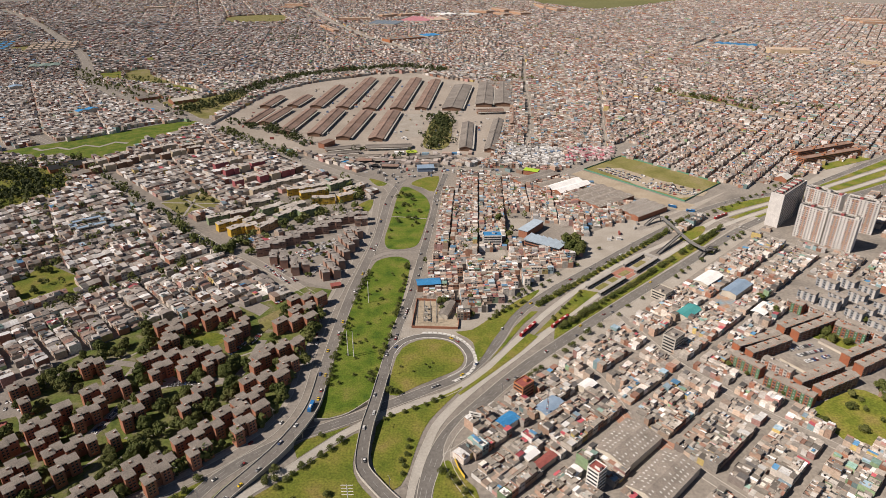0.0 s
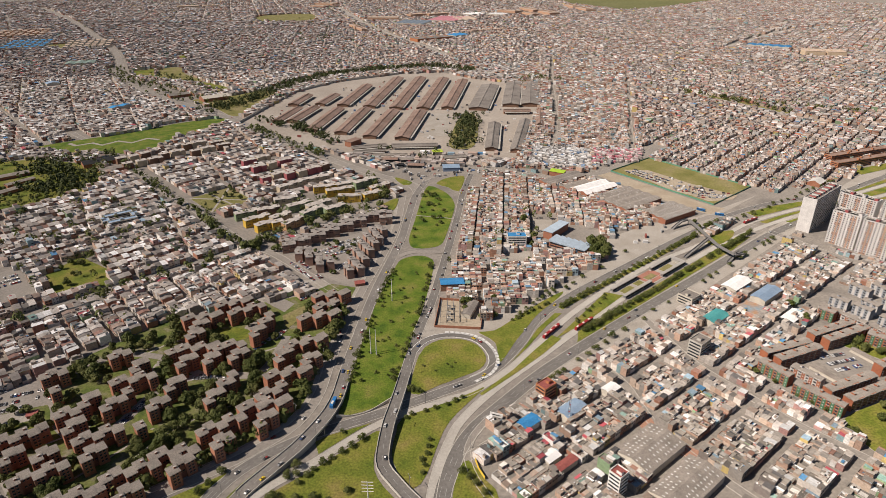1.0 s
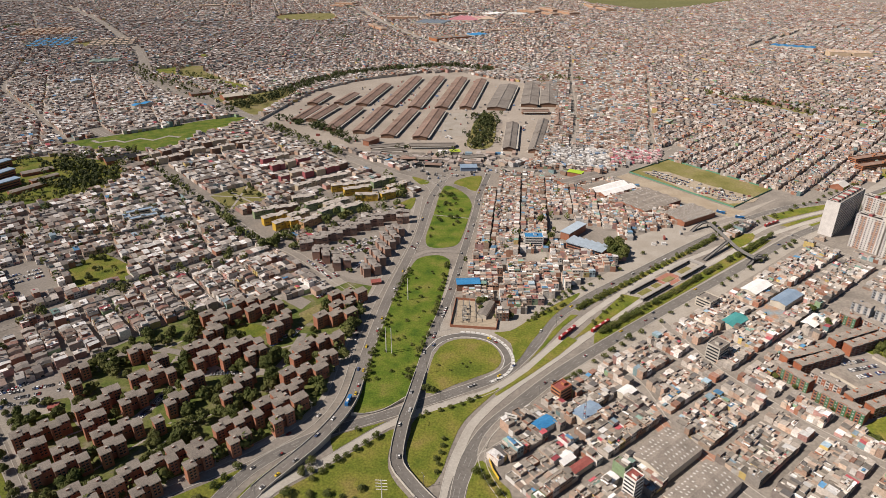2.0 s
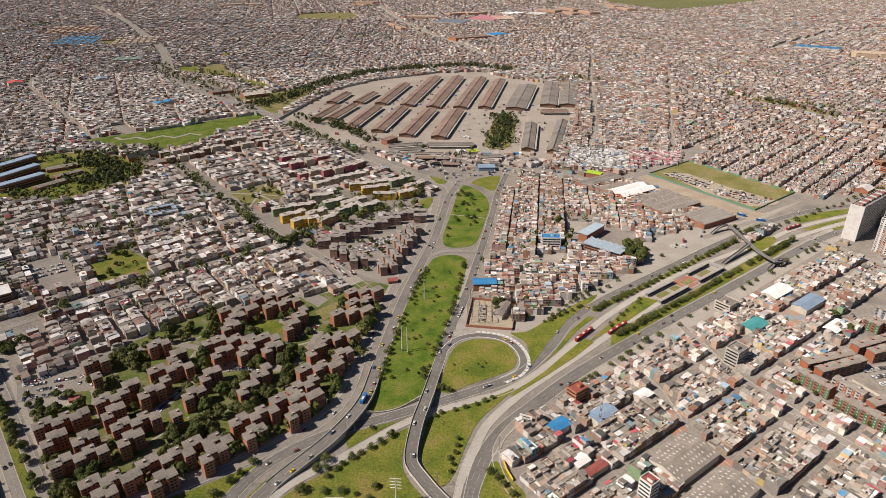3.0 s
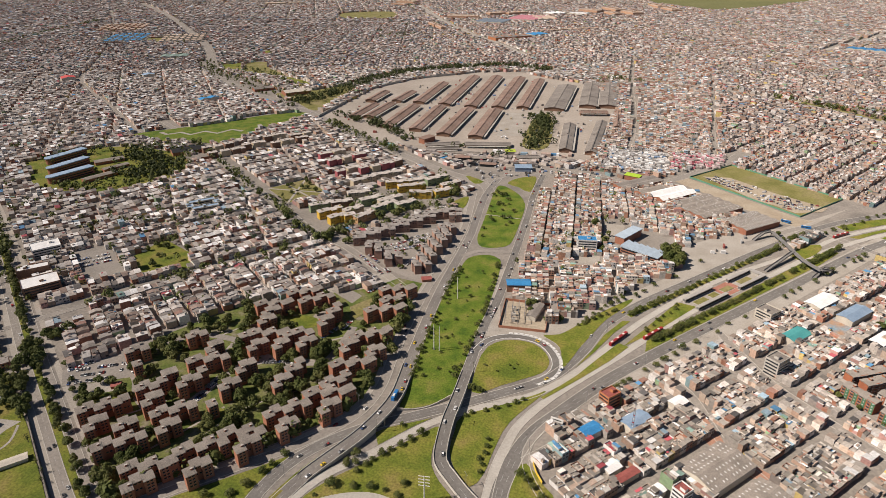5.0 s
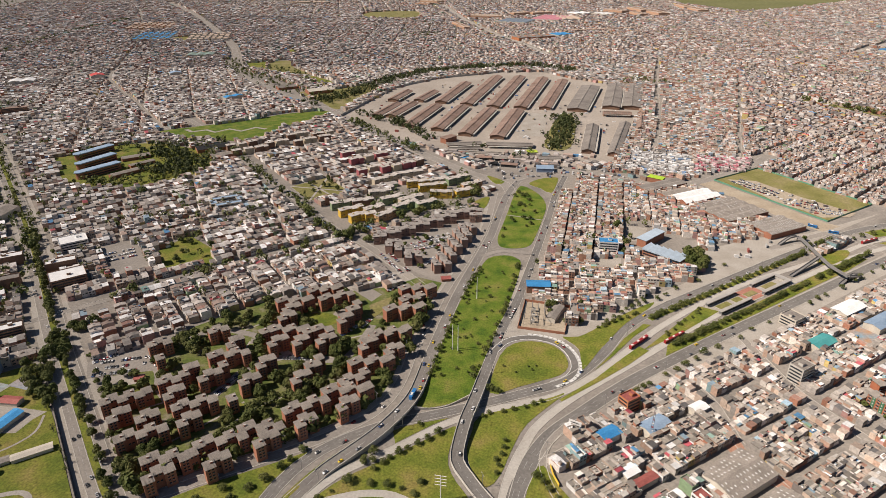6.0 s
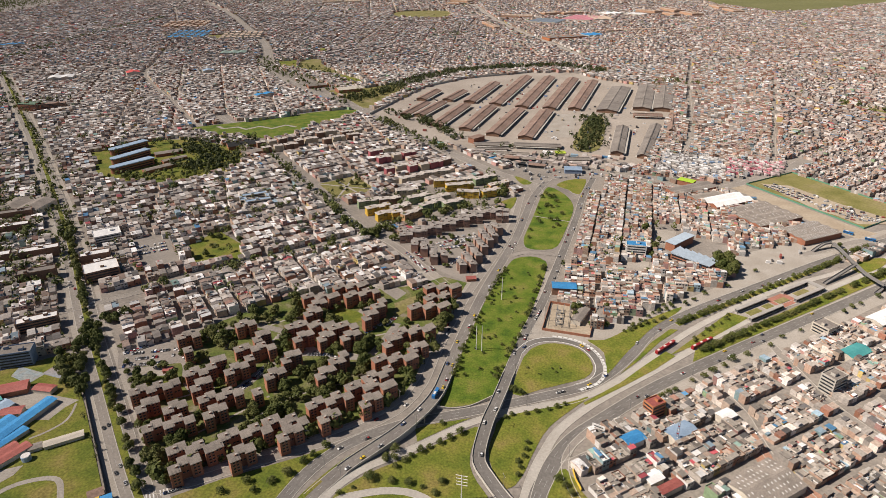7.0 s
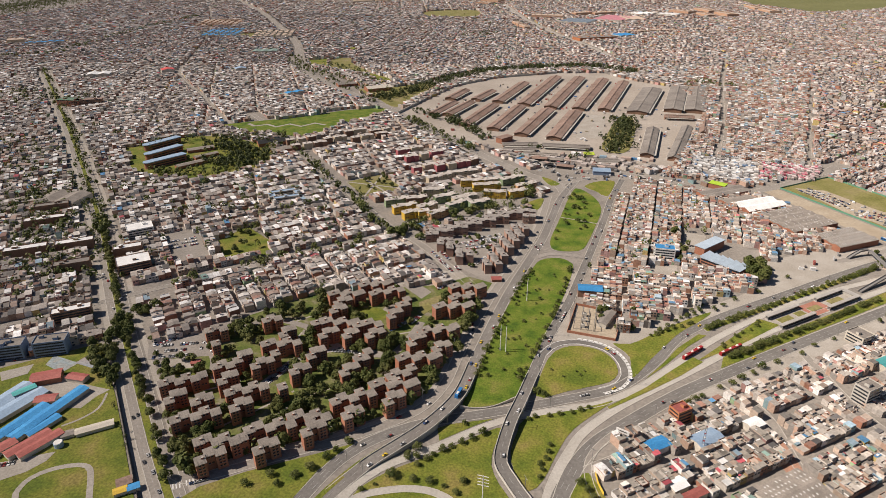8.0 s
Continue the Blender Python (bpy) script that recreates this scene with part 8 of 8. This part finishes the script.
for poly, label, shades in ((WHITE_STALLS, "crowded market stalls with white awnings", [(40, (0.72, 0.71, 0.69)), (25, (0.50, 0.48, 0.46)), (20, (0.30, 0.27, 0.25)), (5, (0.2, 0.3, 0.45)), (12, (0.55, 0.50, 0.45))]),
                            (RED_STALLS, "crowded market stalls with pink and red awnings", [(30, (0.62, 0.52, 0.50)), (18, (0.55, 0.16, 0.20)), (14, (0.60, 0.34, 0.36)), (20, (0.36, 0.30, 0.27)), (8, (0.72, 0.71, 0.69))])):
    pts = np.stack([stall_rng.uniform(90, 310, 1500), stall_rng.uniform(965, 1100, 1500)], 1)
    pts = pts[inside(pts[:, 0], pts[:, 1], poly)]
    n = len(pts)
    a = np.stack([pts[:, 0], pts[:, 1], np.zeros(n), stall_rng.uniform(1.5, 4, n), stall_rng.uniform(1.5, 3.5, n), stall_rng.uniform(2.5, 4.5, n), np.full(n, radians(84)), stall_rng.uniform(-0.4, 0.4, n), np.zeros(n), np.zeros(n)], 1)
    tagged(new("market_stalls", block_mesh("market_stalls", a, [choice("stall_awnings", shades)])), label, "stalls", kind="stuff")
    keep_free(poly=poly)
# low sheds, trucks and crates along the market front and in the yard
def scatter(name, label, category, poly, count, size, mats, seed, tall=(1.5, 4)):
    g2 = np.random.default_rng(seed)
    poly = np.array(poly, float)
    q = np.stack([g2.uniform(poly[:, 0].min(), poly[:, 0].max(), count * 4), g2.uniform(poly[:, 1].min(), poly[:, 1].max(), count * 4)], 1)
    q = q[inside(q[:, 0], q[:, 1], poly)][:count]
    m = len(q)
    rows = np.stack([q[:, 0], q[:, 1], np.zeros(m), g2.uniform(*size, m), g2.uniform(size[0] * 0.5, size[1] * 0.5, m), g2.uniform(*tall, m), radians(84) + g2.choice([0, math.pi / 2], m), np.zeros(m), np.zeros(m), np.zeros(m)], 1)
    tagged(new(name, block_mesh(name, rows, mats)), label, category, kind="stuff")


M_TRUCK = choice("truck_paint", [(40, (0.66, 0.65, 0.63)), (20, (0.25, 0.24, 0.23)), (12, (0.12, 0.11, 0.11)), (10, (0.40, 0.12, 0.10)), (8, (0.12, 0.2, 0.36)), (10, (0.5, 0.42, 0.3))])
scatter("market_trucks", "parked trucks and vans in the market yard", "trucks", [(-440, 1230), (-400, 1500), (-200, 1740), (100, 1640), (130, 1300), (60, 1080), (-230, 1090), (-345, 1150)], 230, (1.2, 3.6), [M_TRUCK], 8)
scatter("market_sheds", "low sheds and stalls along the market front", "sheds", [(-300, 1085), (-230, 1040), (-60, 1050), (60, 1050), (60, 985), (-60, 975), (-140, 975), (-230, 1030)], 110, (3, 9), [M_ROOFS], 9, (3, 5))
scatter("street_vans", "vans and trucks crowding the market street", "trucks", [(-140, 970), (-40, 990), (60, 985), (130, 945), (60, 935), (-30, 925), (-90, 905)], 90, (1.0, 3.0), [M_TRUCK], 10)
scatter("lot_vehicles", "cars, vans and machines parked on the vacant lot", "vehicles", [(258, 964), (284, 968), (330, 912), (384, 862), (340, 842), (300, 880)], 60, (1.4, 2.6), [M_TRUCK], 31, (1.9, 2.6))
scatter("yard_trucks", "trucks parked in the dusty yard", "trucks", [(190, 680), (222, 722), (258, 752), (214, 690)], 12, (1.2, 3.4), [M_TRUCK], 12)

# ---- street and park trees past the countable ones, joined row by row ----
for group, rows in JOINED.items():
    clump = Shape()
    for kind, k, m in rows:
        for mesh, mat in zip(TREES[kind][k], (M_BARK, M_LEAF)):
            at = [tuple(m @ v.co) for v in mesh.vertices]
            for face in mesh.polygons:
                clump.face([at[i] for i in face.vertices], mat)
    tagged(new("tree_clump", clump.mesh("tree_clump")), "broad dark green %s with uneven crowns" % group, "trees", kind="stuff")

# ---- far landmarks ----
M_PALE_ORANGE = plain("pale_orange_roof", (0.52, 0.40, 0.31))
M_FAR_WALL = plain("distant_orange_render", (0.52, 0.32, 0.21))
far_rng = np.random.default_rng(21)


def far_rows(name, label, x, y, turn, nx, ny, dx, dy, sx, sy, h, roof, wall_m):
    """A regular group of distant blocks."""
    i, j = np.meshgrid(np.arange(nx), np.arange(ny))
    u, v = (i.ravel() - (nx - 1) / 2) * dx, (j.ravel() - (ny - 1) / 2) * dy
    c, s = math.cos(radians(turn)), math.sin(radians(turn))
    m = len(u)
    rows = np.stack([x + u * c - v * s, y + u * s + v * c, np.zeros(m), np.full(m, sx / 2), np.full(m, sy / 2), h * far_rng.uniform(0.9, 1.1, m), np.full(m, radians(turn)), np.zeros(m), np.zeros(m), np.ones(m)], 1)
    tagged(new(name, block_mesh(name, rows, [roof, wall_m])), label, "buildings", kind="stuff")
    hx, hy = nx * dx / 2 + 4, ny * dy / 2 + 4
    keep_free(poly=[(x + a * hx * c - b * hy * s, y + a * hx * s + b * hy * c) for a, b in ((-1, -1), (1, -1), (1, 1), (-1, 1))])


def landmark(name, label, category, x0, y0, x1, y1, deep, h, wall_m, roof_m, group="", pitched=False):
    """A distant building whose front edge runs between two places: body, roof, roof huts and a window band a floor on its front."""
    d, a = math.hypot(x1 - x0, y1 - y0), math.atan2(y1 - y0, x1 - x0)
    cx, cy = (x0 + x1) / 2 - math.sin(a) * deep / 2, (y0 + y1) / 2 + math.cos(a) * deep / 2
    ob = thing(name, label, category, group, at=pose(cx, cy, 0, 0, 0, math.degrees(a)))
    if pitched:
        n = max(1, round(d / 30))
        for k in range(n):
            part("hall_bay", Shape().gable(-d / 2 + (k + 0.5) * d / n, 0, 0, deep, d / n, h, d / n * 0.1, wall_m, roof_m, math.pi / 2, 0.0), ob)
    else:
        part("wall", Shape().box(0, 0, 0, d, deep, h, wall_m), ob)
        part("roof", Shape().box(0, 0, h, d + 0.8, deep + 0.8, 0.5, roof_m), ob)
        for k in range(max(1, int(d / 28))):
            part("roof_hut", Shape().box(-d / 2 + (k + 0.5) * d / max(1, int(d / 28)), 0, h + 0.5, 4, deep * 0.4, 2.2, wall_m, roof_m), ob)
        for f in range(int(h / 2.8) if math.hypot(cx, cy) < 2300 else 0):
            part("window_band", Shape().box(0, -deep / 2 - 0.05, f * 2.8 + 1.1, d * 0.94, 0.2, 1.0, M_GLASS), ob)
    m = 6
    keep_free(poly=[tuple((ob.matrix_basis @ Vector((u * (d / 2 + m), v * (deep / 2 + m), 0)))[:2]) for u, v in ((-1, -1), (1, -1), (1, 1), (-1, 1))])
    return ob


FAR_SLAB = "distant orange brick apartment slab with a pale roof"
for x0, y0, x1, y1, deep, h in ((-503, 3206, -354, 3209, 60, 14), (-306, 3344, -232, 3400, 40, 16), (-215, 3380, -117, 3450, 40, 16), (138, 3640, 228, 3560, 60, 16), (268, 3790, 330, 3640, 60, 16), (352, 3600, 402, 3480, 60, 16),
                               (262, 3540, 310, 3430, 40, 15), (-542, 2921, -500, 2830, 24, 14), (-494, 2815, -453, 2725, 24, 14), (-949, 4033, -832, 3990, 70, 16), (-940, 3880, -850, 3850, 60, 14), (548, 4060, 580, 3900, 60, 14), (590, 3860, 625, 3710, 60, 14),
                               (1950, 3207, 2095, 3180, 60, 14), (1960, 3110, 2095, 3090, 40, 14)):
    landmark("apartment_slab", FAR_SLAB, "apartment building", x0, y0, x1, y1, deep, h, M_FAR_WALL, M_PALE_ORANGE, "distant brick slabs")
for x0, y0, x1, y1, deep, h in ((-1681, 3786, -1583, 3840, 50, 13), (-1560, 3840, -1480, 3880, 50, 13), (1091, 2181, 1150, 2168, 60, 17), (1156, 2166, 1211, 2155, 60, 17), (1266, 1980, 1308, 1940, 24, 13), (1310, 1935, 1352, 1895, 24, 13), (-2150, 1805, -2115, 1844, 50, 16)):
    landmark("apartment_slab", "distant cream apartment slab with a flat roof", "apartment building", x0, y0, x1, y1, deep, h, plain("distant_cream_render", (0.56, 0.43, 0.30)), M_PALE_ORANGE, "distant cream slabs")
for k in range(8):
    t0, t1 = k / 8, (k + 0.86) / 8
    landmark("brick_row", "distant brown brick row of flats", "apartment building", -35 + 294 * t0, 2728 + 166 * t0, -35 + 294 * t1, 2728 + 166 * t1, 22, 9, M_BRICK_BROWN, M_PALE_ORANGE, "distant brown rows")
for x0, y0, x1, y1, deep, h, roof, label in ((0, 3437, 81, 3500, 70, 9, M_WHITE_ROOF, "distant hall with a white roof"), (75, 3490, 150, 3440, 70, 9, M_WHITE_ROOF, "distant hall with a white roof"),
                                             (-214, 3151, -79, 3114, 210, 9, plain("pink_hall_roof", (0.56, 0.24, 0.27)), "distant factory with pink pitched roofs"), (-60, 3160, 40, 3190, 150, 9, M_PALE_ORANGE, "distant factory with pale pitched roofs"),
                                             (-356, 3014, -220, 2982, 150, 9, plain("slate_hall_roof", (0.19, 0.23, 0.27)), "distant factory with slate grey pitched roofs"), (-60, 2570, 0, 2620, 60, 9, M_BLUE_ROOF, "distant long hall with a blue roof"),
                                             (979, 2380, 1102, 2310, 50, 9, M_BLUE_ROOF, "distant halls with blue pitched roofs"), (-1192, 1850, -1118, 1880, 50, 9, plain("dull_green_roof", (0.22, 0.29, 0.25)), "distant hall with a dull green roof"),
                                             (-1393, 1366, -1343, 1397, 40, 10, M_WHITE_ROOF, "white roofed hall among houses"), (-1246, 1484, -1222, 1508, 34, 9, plain("bright_red_roof", (0.60, 0.10, 0.09)), "hall with a bright red roof"),
                                             (-2067, 1800, -1977, 1883, 20, 10, M_BLUE_ROOF, "distant long hall with a blue roof"), (-763, 1310, -739, 1349, 16, 9, M_BLUE_ROOF, "hall with a blue roof among houses"), (-760, 608, -701, 615, 40, 8, M_FIBRE, "wide workshop with grey sheet roofs"),
                                             (-1063, 1560, -1040, 1580, 24, 9, M_PALE_BLUE, "hall with a pale blue roof among houses")):
    landmark("far_hall", label, "hall", x0, y0, x1, y1, deep, h, M_CREAM, roof, "distant halls", True)
landmark("brick_hall", "distant brick hall with a dark roof", "hall", -200, 2451, -70, 2540, 60, 11, M_ORANGE_WALL, M_FIBRE_GREY)
for x0, y0, x1, y1 in ((-1211, 1093, -1184, 1095), (-1182, 1095, -1157, 1098)):
    landmark("apartment_slab", "brick apartment slab with a green roof", "apartment building", x0, y0, x1, y1, 24, 14, M_BRICK, plain("green_slab_roof", (0.14, 0.22, 0.15)), "green roofed slabs")
landmark("apartment_slab", "dark brick apartment slab with a flat roof", "apartment building", -1166, 1094, -1120, 1128, 14, 14, M_BRICK_DARK, M_FIBRE_BROWN)
far_rows("far_blue_roofs", "distant estate with bright blue roofs", -1590, 2290, 23, 6, 5, 23, 46, 15, 24, 8, M_BLUE_ROOF, M_CREAM)
far_rows("far_estate", "distant estate of pale rows", -1815, 2600, 23, 7, 5, 26, 50, 17, 26, 9, M_PALE_ORANGE, M_FAR_WALL)
far_rows("far_estate", "distant estate of pale rows", -1375, 2310, 23, 7, 4, 22, 50, 14, 30, 9, M_PALE_ORANGE, M_CREAM)
far_trees("tree_belt", "distant trees in a park among houses", [(-620, 2480), (-560, 2560), (-700, 2620)], 60, 60)

# cars too far off to pick apart
FAR_PAINT = choice("distant_car_paint", [(30, (0.68, 0.68, 0.67)), (18, (0.10, 0.10, 0.105)), (16, (0.32, 0.32, 0.33)), (10, (0.25, 0.03, 0.03)), (6, (0.05, 0.09, 0.22)), (10, (0.5, 0.49, 0.46))], "island", 0.4, 0.3, 0.05)
c = np.array(FAR_CARS)
m = len(c)
flat = np.zeros(m)
rows = [np.stack([c[:, 0], c[:, 1], c[:, 2] + 0.2, flat + 2.1, flat + 0.88, flat + 0.65, c[:, 3], flat, flat, flat], 1),
        np.stack([c[:, 0] - 0.3 * np.cos(c[:, 3]), c[:, 1] - 0.3 * np.sin(c[:, 3]), c[:, 2] + 0.85, flat + 1.1, flat + 0.75, flat + 0.55, c[:, 3], flat, flat, flat + 1], 1)]
tagged(new("distant_cars", block_mesh("distant_cars", np.concatenate(rows), [FAR_PAINT, M_GLASS])), "distant cars parked and driving on far streets", "cars", kind="stuff")
SPANS = {6: (240, 420), 1: (480, 548)}
near_count = 0
for kind, (d0, d1) in SPANS.items():
    p = houses_for(kind, (d0, d1), *LOTS[kind])
    for x, y, turn in p:
        put_house(kind, x, y, turn)
        near_count += 1
for kind in HOUSES:
    for k, ob in enumerate(HOUSES[kind]):
        if (kind, k) not in PLACED:
            for o in (*ob.children_recursive, ob):
                bpy.data.objects.remove(o)
for ring, lot_w, lot_d, street, block, cross, detail in RINGS:
    for kind in range(11):
        spec = (lot_w, lot_d, street, block, cross)
        span = ring
        if ring[0] < 1300 and kind in LOTS:
            spec = LOTS[kind]
        if kind in SPANS:
            span = (max(ring[0], SPANS[kind][1]), ring[1])
        if span[0] >= span[1]:
            continue
        p = houses_for(kind, span, *spec)
        RIDGES.clear()
        if len(p):
            a = patchwork(p, spec[0], spec[1], (1, 2, 2, 2, 3) if kind in (2, 5, 6) else (2, 2, 3, 3, 3, 4)) if kind in SPANS or kind in (2, 5, 10) and ring[0] < 1300 else carpet(p, spec[0], spec[1], 0.9, 1.15, detail, kind in (0, 3, 7))
            tagged(new("terraced_houses", block_mesh("terraced_houses", a, [M_ROOFS_TRI if kind in (1, 2, 10) else M_ROOFS_PALE if kind == 6 else M_ROOFS_GREY if kind in (0, 3, 7) else M_ROOFS, M_WALLS_BRICK if kind in (1, 2, 10) else M_WALLS, M_GLASS], RIDGES[0] if RIDGES else None)), "dense terraced houses of brick and grey sheet roofs", "houses", kind="stuff")
